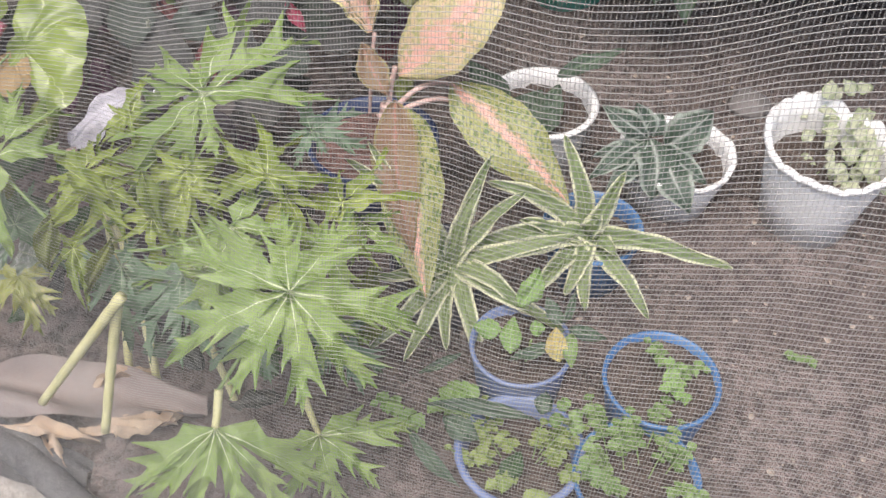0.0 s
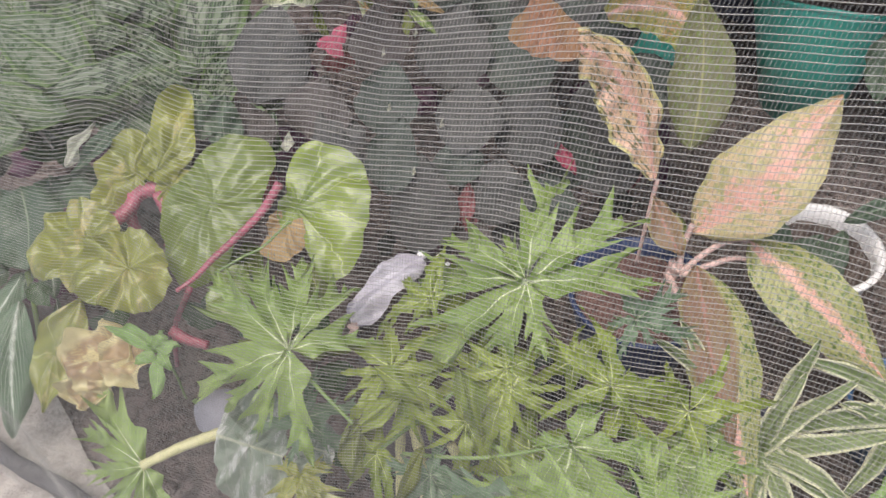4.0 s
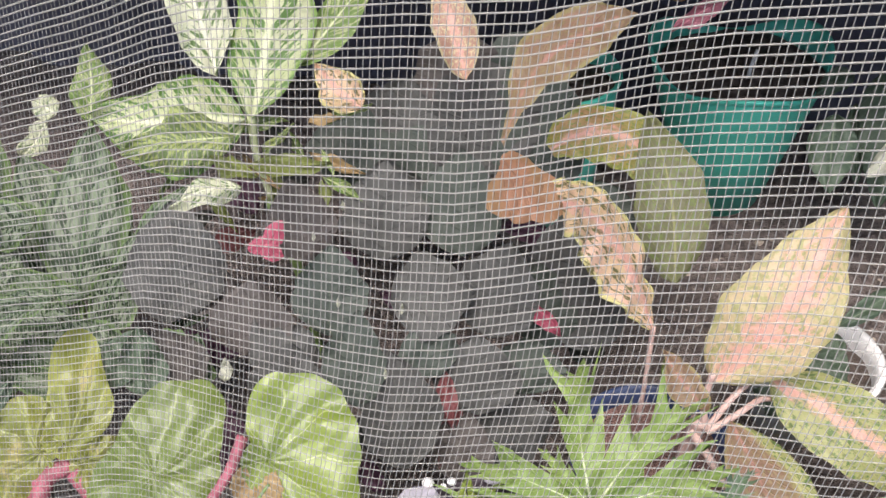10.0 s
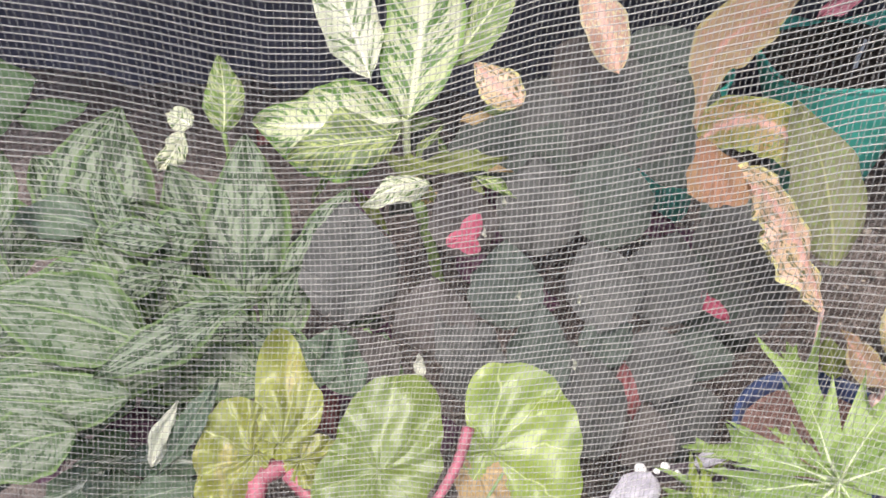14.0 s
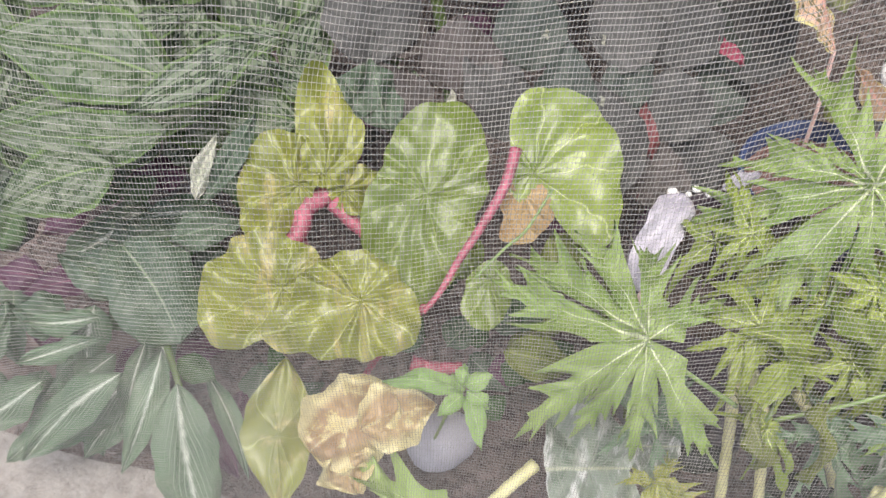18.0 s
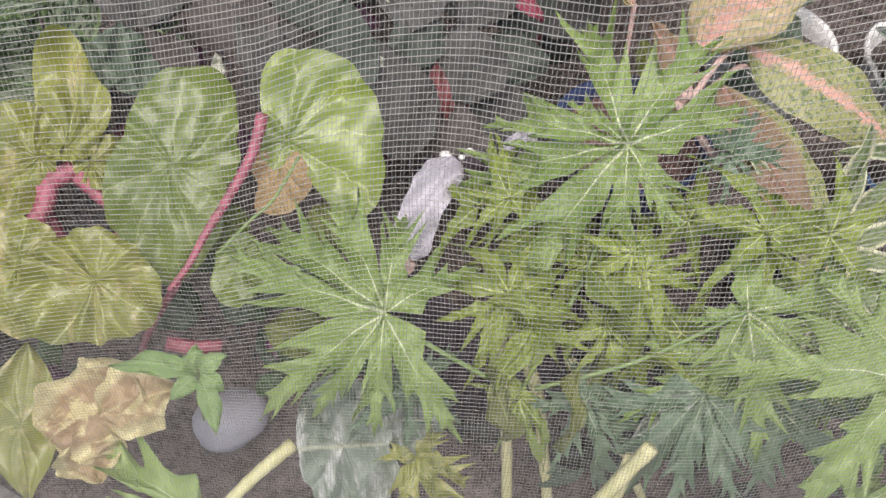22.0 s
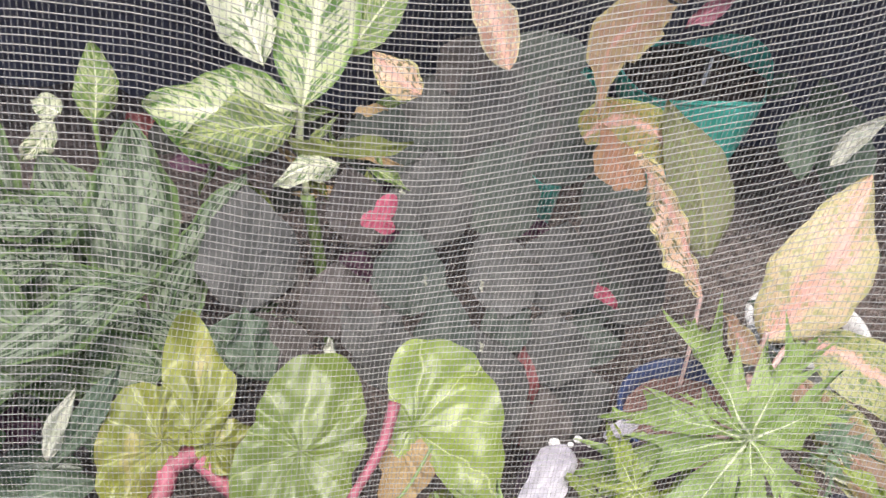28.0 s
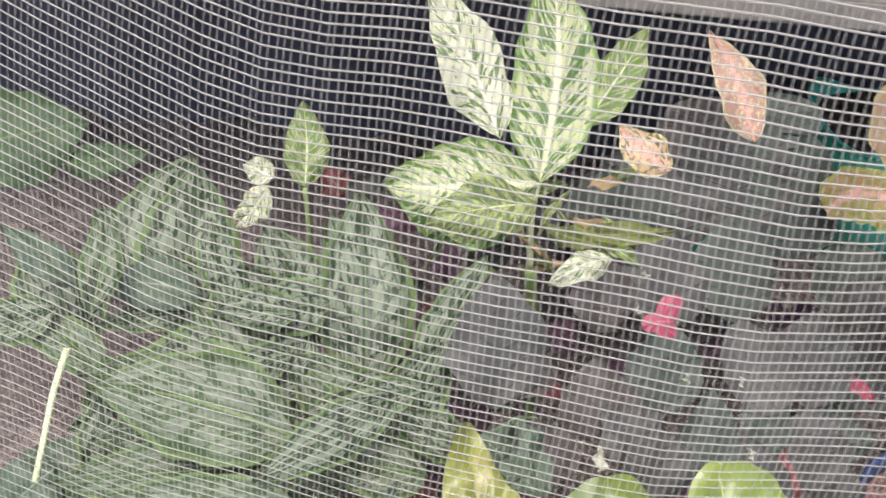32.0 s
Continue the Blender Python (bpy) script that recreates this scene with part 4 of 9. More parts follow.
palm(shrub, M_PALM_SHADED, (-0.229, 0.718, 0.25), (-0.26, -0.16, 0.95), (0.87, -0.48, 0.15), [(-46, 0.079), (-103, 0.077), (-159, 0.075), (130, 0.081), (79, 0.092), (12, 0.08)], slim=0.85, droop=0.3)
palm(shrub, M_PALM, (-0.144, 0.721, 0.245), (-0.3, -0.16, 0.94), (0.85, -0.49, 0.19), [(-4, 0.065), (-69, 0.068), (-135, 0.083), (170, 0.07), (111, 0.084), (44, 0.071)], slim=0.85, droop=0.3)
stalk(shrub, M_STALK, [(-0.443, 0.896, 0.282), (-0.445, 0.867, 0.21), (-0.448, 0.836, 0.112), (-0.458, 0.792, -0.009)], 0.0072)
stalk(shrub, M_STALK, [(-0.436, 0.884, 0.275), (-0.419, 0.845, 0.2), (-0.414, 0.814, 0.104), (-0.412, 0.776, -0.01)], 0.0072)
stalk(shrub, M_STALK, [(-0.383, 0.851, 0.225), (-0.351, 0.823, 0.162), (-0.322, 0.792, 0.072), (-0.289, 0.747, -0.041)], 0.006)
stalk(shrub, M_STALK, [(-0.379, 0.715, 0.293), (-0.441, 0.702, 0.214), (-0.518, 0.682, 0.116)], 0.0072)
stalk(shrub, M_STALK, [(-0.391, 0.72, 0.27), (-0.415, 0.698, 0.184), (-0.437, 0.654, 0.09)], 0.0072)
stalk(shrub, M_STALK, [(-0.262, 0.627, 0.228), (-0.264, 0.608, 0.21), (-0.264, 0.588, 0.205)], 0.0055)
stalk(shrub, M_STALK, [(-0.176, 0.675, 0.136), (-0.168, 0.662, 0.111), (-0.16, 0.651, 0.088)], 0.005)
stalk(shrub, M_STALK, [(-0.663, 0.867, 0.212), (-0.707, 0.849, 0.208), (-0.754, 0.826, 0.199)], 0.0072)
stalk(shrub, M_STALK_GREEN, [(-0.486, 0.826, 0.297), (-0.524, 0.849, 0.33), (-0.564, 0.88, 0.362)], 0.0025)
stalk(shrub, M_STALK_GREEN, [(-0.459, 0.81, 0.279), (-0.363, 0.884, 0.315), (-0.294, 0.95, 0.403)], 0.0025)
stalk(shrub, M_STALK_GREEN, [(-0.437, 0.82, 0.253), (-0.346, 0.797, 0.288), (-0.257, 0.783, 0.342)], 0.0025)
stalk(shrub, M_STALK_GREEN, [(-0.262, 0.627, 0.228), (-0.221, 0.649, 0.287), (-0.173, 0.679, 0.341)], 0.0025)

# round-leaf plant with pink stalks
round_plant = thing('round_leaf_plant', (-0.66, 1.06, 0.0), 'lime green round-leaf plant with pink stalks', 'plant')
disc_leaf(round_plant, M_ROUND, (-0.584, 1.102, 0.365), (-0.2, -0.67, 0.71), (0.95, -0.3, -0.02), [(-61, 0.037), (-59, 0.086), (-52, 0.11), (-37, 0.107), (-12, 0.094), (15, 0.093), (37, 0.097), (56, 0.096), (78, 0.092), (101, 0.08), (117, 0.055), (138, 0.024)], quilt=0.010)
disc_leaf(round_plant, M_FIDDLE, (-0.695, 1.112, 0.362), (-0.1, -0.6, 0.79), (0.96, -0.26, -0.07), [(-177, 0.061), (-153, 0.076), (-125, 0.088), (-103, 0.109), (-89, 0.116), (-73, 0.093), (-45, 0.065), (-21, 0.052), (3, 0.066), (21, 0.062), (31, 0.074), (48, 0.09), (63, 0.103), (79, 0.101), (99, 0.087), (120, 0.07), (146, 0.051)], quilt=0.015)
disc_leaf(round_plant, M_ROUND_YEL, (-0.786, 1.176, 0.357), (0.04, -0.59, 0.81), (0.97, -0.18, -0.18), [(-126, 0.015), (-56, 0.016), (16, 0.031), (41, 0.057), (63, 0.072), (78, 0.089), (81, 0.109), (88, 0.121), (100, 0.116), (109, 0.092), (117, 0.063), (138, 0.03)], quilt=0.028)
disc_leaf(round_plant, M_ROUND_YEL, (-0.814, 1.177, 0.352), (-0.15, -0.52, 0.84), (0.95, -0.3, -0.01), [(-169, 0.063), (-136, 0.079), (-112, 0.069), (-96, 0.036), (-63, 0.02), (-19, 0.019), (57, 0.029), (100, 0.058), (128, 0.065), (160, 0.062)], quilt=0.028)
disc_leaf(round_plant, M_ROUND_YEL, (-0.769, 1.163, 0.342), (0.1, -0.5, 0.86), (0.96, -0.19, -0.22), [(-146, 0.018), (-89, 0.026), (-53, 0.038), (-14, 0.042), (30, 0.044), (72, 0.028), (130, 0.019)], quilt=0.016)
disc_leaf(round_plant, M_ROUND_YEL, (-0.857, 1.071, 0.325), (-0.2, -0.47, 0.86), (0.94, -0.33, 0.04), [(-168, 0.09), (-141, 0.089), (-123, 0.076), (-115, 0.058), (-73, 0.032), (-4, 0.043), (40, 0.048), (81, 0.049), (116, 0.063), (146, 0.075), (175, 0.086)], quilt=0.028)
disc_leaf(round_plant, M_ROUND_YEL, (-0.789, 1.026, 0.332), (-0.01, -0.38, 0.93), (0.96, -0.26, -0.1), [(-180, 0.065), (-171, 0.097), (-159, 0.098), (-139, 0.076), (-113, 0.058), (-79, 0.058), (-51, 0.064), (-26, 0.065), (0, 0.055), (31, 0.046), (70, 0.046), (110, 0.051), (143, 0.06)], quilt=0.032)
disc_leaf(round_plant, M_BROWN, (-0.599, 1.092, 0.35), (-0.23, -0.5, 0.83), (0.94, -0.34, 0.05), [(-127, 0.029), (-118, 0.053), (-94, 0.052), (-59, 0.044), (-36, 0.04), (-1, 0.026), (61, 0.019), (99, 0.017)], quilt=0.009)
disc_leaf(round_plant, M_FIDDLE, (-0.657, 1.022, 0.318), (-0.15, -0.59, 0.8), (0.96, -0.29, -0.03), [(-156, 0.028), (-131, 0.045), (-109, 0.053), (-83, 0.048), (-57, 0.033), (0, 0.02), (63, 0.019), (144, 0.017)], quilt=0.008)
stalk(round_plant, M_PINK, [(-0.602, 1.108, 0.402), (-0.623, 1.083, 0.378), (-0.655, 1.06, 0.354), (-0.685, 1.041, 0.334), (-0.709, 1.024, 0.316), (-0.731, 1.013, 0.304)], 0.0062, 0.0028)
stalk(round_plant, M_PINK, [(-0.786, 1.169, 0.333), (-0.811, 1.162, 0.329), (-0.823, 1.144, 0.318), (-0.845, 1.128, 0.309), (-0.874, 1.132, 0.311)], 0.011, 0.009)
stalk(round_plant, M_PINK, [(-0.784, 1.158, 0.332), (-0.769, 1.136, 0.319), (-0.758, 1.12, 0.31), (-0.762, 1.095, 0.296)], 0.009, 0.007)
stalk(round_plant, M_PINK, [(-0.749, 1.0, 0.241), (-0.728, 0.99, 0.235), (-0.7, 0.984, 0.231)], 0.008, 0.006)
stalk(round_plant, M_STALK_GREEN, [(-0.583, 1.057, 0.388), (-0.617, 1.035, 0.364), (-0.643, 1.027, 0.353), (-0.677, 1.014, 0.337)], 0.0016, 0.0016)
leaf(round_plant, M_ROUND_YEL, (-0.87, 1.032, 0.264), (-0.912, 0.915, 0.172), 0.072, (0.03, -0.62, 0.78), 'lance', wave=0.008)
leaf(round_plant, M_DYING, (-0.777, 0.952, 0.267), (-0.871, 0.937, 0.234), 0.089, (-0.24, -0.42, 0.87), 'round', wave=0.014, fold=0.2, quilt=0.01)
leaf(round_plant, M_DYING, (-0.82, 0.932, 0.255), (-0.744, 0.929, 0.27), 0.070, (-0.19, -0.35, 0.92), 'ovate', wave=0.012, fold=0.3, quilt=0.008)
leaf(round_plant, M_DYING, (-0.841, 0.931, 0.237), (-0.837, 0.893, 0.212), 0.064, (0.1, -0.54, 0.84), 'ovate', wave=0.012, fold=0.3, quilt=0.008)
leaf(round_plant, M_OLIVE, (-0.656, 0.978, 0.251), (-0.588, 0.945, 0.243), 0.049, (-0.07, -0.36, 0.93), 'ovate', wave=0.008)
leaf(round_plant, M_OLIVE, (-0.573, 1.07, 0.297), (-0.554, 1.02, 0.266), 0.052, (-0.07, -0.54, 0.84), 'ovate', wave=0.008)
stalk(round_plant, M_PINK, [(-0.723, 1.033, 0.286), (-0.775, 1.06, 0.169), (-0.807, 1.087, 0.044)], 0.0045)
stalk(round_plant, M_PINK, [(-0.82, 1.162, 0.33), (-0.825, 1.144, 0.303), (-0.821, 1.141, 0.265)], 0.009)
stalk(round_plant, M_PINK, [(-0.833, 1.169, 0.306), (-0.839, 1.169, 0.261), (-0.833, 1.173, 0.211)], 0.009)

# seedling, stone and shrivelled leaf between the plants
seedling = thing('seedling', (-0.72, 0.92, 0.02), 'small bright green seedling with oval leaves', 'seedling')
leaf(seedling, M_SEEDLING, (-0.725, 0.908, 0.322), (-0.794, 0.936, 0.327), 0.022, (-0.06, -0.33, 0.94), 'ovate', arch=0.1)
leaf(seedling, M_SEEDLING, (-0.724, 0.91, 0.324), (-0.696, 0.909, 0.329), 0.019, (-0.19, -0.36, 0.91), 'ovate', arch=0.1)
leaf(seedling, M_SEEDLING, (-0.725, 0.911, 0.324), (-0.718, 0.926, 0.336), 0.015, (-0.1, -0.6, 0.79), 'ovate', arch=0.1)
leaf(seedling, M_SEEDLING, (-0.726, 0.905, 0.32), (-0.754, 0.897, 0.308), 0.017, (-0.25, -0.44, 0.86), 'ovate', arch=0.1)
leaf(seedling, M_SEEDLING, (-0.724, 0.902, 0.318), (-0.724, 0.861, 0.290), 0.020, (-0, -0.57, 0.82), 'ovate', arch=0.1)
leaf(seedling, M_SEEDLING, (-0.725, 0.908, 0.322), (-0.732, 0.922, 0.330), 0.015, (0.06, -0.49, 0.87), 'ovate', arch=0.1)
leaf(seedling, M_SEEDLING, (-0.723, 0.906, 0.321), (-0.707, 0.887, 0.312), 0.017, (0.05, -0.41, 0.91), 'ovate', arch=0.1)
stalk(seedling, M_STALK_GREEN, [(-0.725, 0.908, 0.323), (-0.73, 0.935, 0.241), (-0.739, 0.955, 0.153)], 0.002)
disc_leaf(shrub, M_WITHER, (-0.619, 0.841, 0.226), (-0.07, -0.57, 0.82), (0.96, -0.26, -0.1), [(-131, 0.049), (-104, 0.065), (-82, 0.074), (-54, 0.069), (-31, 0.063), (-8, 0.041), (55, 0.052), (85, 0.067), (109, 0.067), (137, 0.055), (179, 0.042)], quilt=0.018, veins=7)
disc_leaf(shrub, M_WITHER, (-0.545, 0.845, 0.219), (-0.15, -0.57, 0.81), (0.95, -0.3, -0.04), [(-167, 0.024), (-113, 0.041), (-97, 0.047), (-59, 0.032), (0, 0.025), (59, 0.032), (94, 0.038), (131, 0.036)], quilt=0.014, veins=7)
leaf(shrub, M_WITHER, (-0.307, 0.747, 0.286), (-0.384, 0.736, 0.249), 0.031, (-0.4, -0.22, 0.89), 'lance', wave=0.01)

# pink aglaonema
aglaonema = thing('aglaonema', (-0.07, 1.13, 0.0), 'pink and green mottled aglaonema with pink stalks', 'plant')
leaf(aglaonema, M_AGL, (-0.067, 1.161, 0.27), (0.1, 1.235, 0.449), 0.128, (-0.38, -0.68, 0.63), 'ovate', arch=0.05, fold=0.12, wave=0.006)
ribbon(aglaonema, M_AGL_MOTTLE, [((-0.112, 1.245, 0.290), 0.010), ((-0.120, 1.262, 0.325), 0.070), ((-0.140, 1.285, 0.375), 0.105), ((-0.168, 1.299, 0.425), 0.095), ((-0.200, 1.290, 0.465), 0.070), ((-0.230, 1.272, 0.490), 0.060)], ((0.6, -0.5, 0.6), (0.1, -0.6, 0.78)), fold=-0.25)
disc_leaf(aglaonema, M_AGL_RUST, (-0.274, 1.28, 0.52), (0.55, -0.5, 0.67), (0.81, 0.13, -0.57), [(-179, 0.038), (-141, 0.062), (-112, 0.047), (-69, 0.041), (-13, 0.065), (8, 0.066), (33, 0.042), (75, 0.037), (129, 0.038)], quilt=0.004)
ribbon(aglaonema, M_AGL_BROWN, [((-0.291, 1.305, 0.559), 0.006), ((-0.277, 1.325, 0.567), 0.01), ((-0.256, 1.36, 0.574), 0.022), ((-0.234, 1.395, 0.582), 0.062), ((-0.193, 1.425, 0.592), 0.078), ((-0.14, 1.452, 0.597), 0.066), ((-0.102, 1.468, 0.597), 0.03), ((-0.079, 1.478, 0.592), 0.002)], ((-0.2, -0.6, 0.75), (-0.31, -0.69, 0.65)), fold=0.12)
leaf(aglaonema, M_AGL_PINK, (-0.273, 1.546, 0.487), (-0.289, 1.668, 0.584), 0.060, (-0.37, -0.61, 0.7), 'ovate', fold=0.25)
leaf(aglaonema, M_AGL_OLIVE, (-0.054, 1.311, 0.289), (-0.04, 1.491, 0.438), 0.098, (-0.28, -0.6, 0.75), 'ovate', fold=0.15, arch=0.05)
ribbon(aglaonema, M_AGL_YELPINK, [((-0.172, 1.490, 0.398), 0.020), ((-0.145, 1.502, 0.405), 0.066), ((-0.100, 1.510, 0.408), 0.085), ((-0.055, 1.490, 0.395), 0.085), ((-0.030, 1.440, 0.370), 0.060), ((-0.035, 1.380, 0.335), 0.020)], ((-0.13, -0.58, 0.8), (-0.13, -0.58, 0.8)), fold=-0.3)
leaf(aglaonema, M_AGL_GREEN, (0.012, 1.172, 0.248), (0.19, 1.013, 0.145), 0.107, (-0.02, -0.56, 0.83), 'ovate', fold=0.12, arch=0.05)
leaf(aglaonema, M_AGL_BROWN, (-0.070, 1.106, 0.268), (-0.042, 0.880, 0.185), 0.070, (-0.01, -0.35, 0.94), 'ovate', fold=0.3, arch=0.08)
leaf(aglaonema, M_AGL_GREEN, (-0.054, 1.115, 0.25), (-0.023, 0.831, 0.142), 0.099, (0, -0.36, 0.93), 'ovate', fold=0.25, arch=0.08)
leaf(aglaonema, M_OLIVE, (-0.065, 1.238, 0.156), (-0.063, 1.277, 0.197), 0.038, (-0.27, -0.69, 0.67), 'ovate', fold=0.3)
leaf(aglaonema, M_AGL_BROWN, (-0.084, 1.135, 0.254), (-0.122, 1.195, 0.308), 0.047, (0.09, -0.63, 0.77), 'lance', fold=0.3)
leaf(aglaonema, M_AGL_RED, (0.006, 1.547, 0.516), (0.083, 1.543, 0.558), 0.030, (-0.43, -0.5, 0.75), 'lance')
leaf(aglaonema, M_AGL_ORANGE, (0.043, 1.604, 0.526), (0.041, 1.638, 0.569), 0.046, (-0.5, -0.69, 0.52), 'ovate')
stalk(aglaonema, M_PINK_PALE, [(-0.081, 1.131, 0.224), (-0.042, 1.149, 0.253), (-0.008, 1.166, 0.255), (0.014, 1.171, 0.246)], 0.0045)
stalk(aglaonema, M_PINK_PALE, [(-0.081, 1.128, 0.221), (-0.042, 1.133, 0.239), (-0.008, 1.147, 0.238), (0.014, 1.152, 0.229)], 0.0045)
stalk(aglaonema, M_PINK_PALE, [(-0.083, 1.131, 0.224), (-0.08, 1.149, 0.253), (-0.071, 1.159, 0.29)], 0.005)
stalk(aglaonema, M_PINK_PALE, [(-0.107, 1.252, 0.285), (-0.115, 1.234, 0.216), (-0.121, 1.223, 0.139)], 0.0035)
stalk(aglaonema, M_PINK_PALE, [(-0.097, 1.139, 0.217), (-0.081, 1.113, 0.194), (-0.068, 1.074, 0.172)], 0.006)
stalk(aglaonema, M_PINK_PALE, [(-0.085, 1.141, 0.232), (-0.092, 1.142, 0.18), (-0.098, 1.147, 0.104)], 0.011)

# dumb cane with white-blotched leaves
dumb_cane = thing('dumb_cane', (-0.52, 1.62, 0.0), 'white and green blotched dumb cane', 'plant')
leaf(dumb_cane, M_DIEFF_WHITE, (-0.588, 1.628, 0.492), (-0.626, 1.804, 0.628), 0.083, (-0.2, -0.63, 0.75), 'ovate', fold=0.15, wave=0.01)
leaf(dumb_cane, M_DIEFF, (-0.552, 1.58, 0.452), (-0.477, 1.765, 0.649), 0.116, (-0.25, -0.65, 0.71), 'ovate', fold=0.12, arch=0.04, wave=0.01)
leaf(dumb_cane, M_DIEFF_GREEN, (-0.483, 1.622, 0.495), (-0.359, 1.7, 0.584), 0.063, (-0.21, -0.57, 0.79), 'ovate', fold=0.2)
leaf(dumb_cane, M_DIEFF, (-0.561, 1.566, 0.462), (-0.749, 1.596, 0.476), 0.144, (-0.04, -0.63, 0.77), 'ovate', fold=-0.2, arch=0.1, wave=0.012)
leaf(dumb_cane, M_DIEFF_LIME, (-0.577, 1.533, 0.462), (-0.717, 1.537, 0.453), 0.079, (-0.07, -0.6, 0.8), 'ovate', fold=0.2, wave=0.012)
leaf(dumb_cane, M_DIEFF_WHITE, (-0.571, 1.373, 0.502), (-0.651, 1.355, 0.501), 0.033, (0.1, -0.5, 0.86), 'ovate', fold=-0.3, arch=0.15)
leaf(dumb_cane, M_OLIVE, (-0.602, 1.464, 0.48), (-0.556, 1.392, 0.502), 0.030, (-0.61, -0.15, 0.78), 'ovate', fold=0.2)
leaf(dumb_cane, M_OLIVE, (-0.567, 1.464, 0.466), (-0.466, 1.411, 0.487), 0.030, (-0.42, -0.48, 0.77), 'lance', fold=0.2)
leaf(dumb_cane, M_AGL_MOTTLE, (-0.414, 1.517, 0.487), (-0.462, 1.57, 0.527), 0.056, (-0.21, -0.7, 0.68), 'ovate', fold=0.2)
leaf(dumb_cane, M_DIEFF_GREEN, (-0.796, 1.789, 0.349), (-0.78, 1.855, 0.444), 0.064, (-0.11, -0.81, 0.58), 'ovate', fold=0.15)
leaf(dumb_cane, M_DIEFF_WHITE, (-0.848, 1.767, 0.376), (-0.901, 1.753, 0.326), 0.044, (-0.34, -0.75, 0.57), 'ovate', fold=0.2)
leaf(dumb_cane, M_DIEFF_WHITE, (-0.838, 1.786, 0.372), (-0.874, 1.813, 0.385), 0.041, (-0.13, -0.57, 0.81), 'ovate', fold=0.2)
stalk(dumb_cane, M_STALK_PALE, [(-0.553, 1.584, 0.455), (-0.556, 1.582, 0.398), (-0.547, 1.581, 0.315)], 0.006)
stalk(dumb_cane, M_STALK_GREEN, [(-0.796, 1.789, 0.349), (-0.796, 1.773, 0.277), (-0.8, 1.769, 0.145)], 0.004)
stalk(dumb_cane, M_STALK_GREEN, [(-0.547, 1.581, 0.315), (-0.524, 1.582, 0.156), (-0.514, 1.561, -0.04)], 0.01)

# dark green plant with silver-patterned leaves
silver_plant = thing('silver_leaf_plant', (-1.0, 1.5, 0.0), 'dark green plant with silver-patterned broad leaves', 'plant')
leaf(silver_plant, M_SILVER, (-0.808, 1.457, 0.294), (-0.763, 1.639, 0.436), 0.124, (-0.09, -0.6, 0.8), 'ovate', fold=0.12, arch=0.06)
leaf(silver_plant, M_SILVER, (-0.754, 1.437, 0.318), (-0.644, 1.513, 0.413), 0.058, (-0.23, -0.61, 0.76), 'ovate', fold=0.2, arch=0.06)
leaf(silver_plant, M_SILVER, (-1.004, 1.625, 0.272), (-0.935, 1.793, 0.411), 0.136, (0.01, -0.64, 0.77), 'ovate', fold=0.12, arch=0.06)
leaf(silver_plant, M_SILVER_LIGHT, (-0.923, 1.42, 0.339), (-1.107, 1.491, 0.372), 0.110, (-0.02, -0.46, 0.89), 'ovate', fold=0.15, arch=0.08, wave=0.01)
leaf(silver_plant, M_SILVER_LIGHT, (-0.87, 1.342, 0.335), (-1.151, 1.407, 0.322), 0.082, (-0.13, -0.4, 0.91), 'ovate', fold=0.2, arch=0.06)
leaf(silver_plant, M_SILVER_LIGHT, (-0.914, 1.431, 0.338), (-0.98, 1.542, 0.405), 0.074, (-0.01, -0.52, 0.85), 'ovate', fold=0.15)
leaf(silver_plant, M_SILVER, (-1.026, 1.663, 0.287), (-0.937, 1.838, 0.396), 0.136, (0.01, -0.53, 0.85), 'ovate', fold=0.12, arch=0.06)
leaf(silver_plant, M_SILVER, (-1.114, 1.615, 0.274), (-1.151, 1.776, 0.361), 0.111, (0.06, -0.46, 0.88), 'ovate', fold=0.12)
leaf(silver_plant, M_PLAINGREEN, (-1.227, 1.935, 0.383), (-1.055, 1.925, 0.412), 0.146, (-0.16, -0.63, 0.76), 'ovate', fold=0.1)
leaf(silver_plant, M_PLAINGREEN, (-1.102, 1.903, 0.367), (-0.985, 1.876, 0.387), 0.053, (-0.26, -0.57, 0.78), 'ovate', fold=0.1)
leaf(silver_plant, M_SILVER, (-0.86, 1.425, 0.324), (-0.779, 1.415, 0.346), 0.035, (-0.29, -0.43, 0.86), 'ovate', fold=0.2)
leaf(silver_plant, M_SILVER, (-0.76, 1.518, 0.267), (-0.788, 1.685, 0.38), 0.085, (-0.12, -0.57, 0.81), 'ovate', fold=0.15)
leaf(silver_plant, M_SILVER_LIGHT, (-0.99, 1.256, 0.357), (-1.113, 1.241, 0.344), 0.084, (-0.03, -0.51, 0.86), 'ovate', fold=0.1, arch=0.08)
leaf(silver_plant, M_SILVER_LIGHT, (-0.914, 1.335, 0.387), (-1.087, 1.439, 0.407), 0.118, (-0.15, -0.43, 0.89), 'ovate', fold=0.15, arch=0.06)
leaf(silver_plant, M_SILVER, (-0.814, 1.331, 0.419), (-0.966, 1.291, 0.392), 0.057, (-0.01, -0.54, 0.84), 'ovate', fold=0.2)
leaf(silver_plant, M_SILVER, (-0.789, 1.329, 0.423), (-0.875, 1.345, 0.417), 0.039, (-0.16, -0.53, 0.83), 'ovate', fold=0.2)
leaf(silver_plant, M_SILVER_LIGHT, (-0.932, 1.281, 0.365), (-1.108, 1.32, 0.384), 0.069, (-0.01, -0.49, 0.87), 'ovate', fold=0.15)
leaf(silver_plant, M_SILVER, (-0.988, 1.31, 0.357), (-1.097, 1.302, 0.327), 0.074, (-0.17, -0.59, 0.79), 'ovate', fold=0.15)
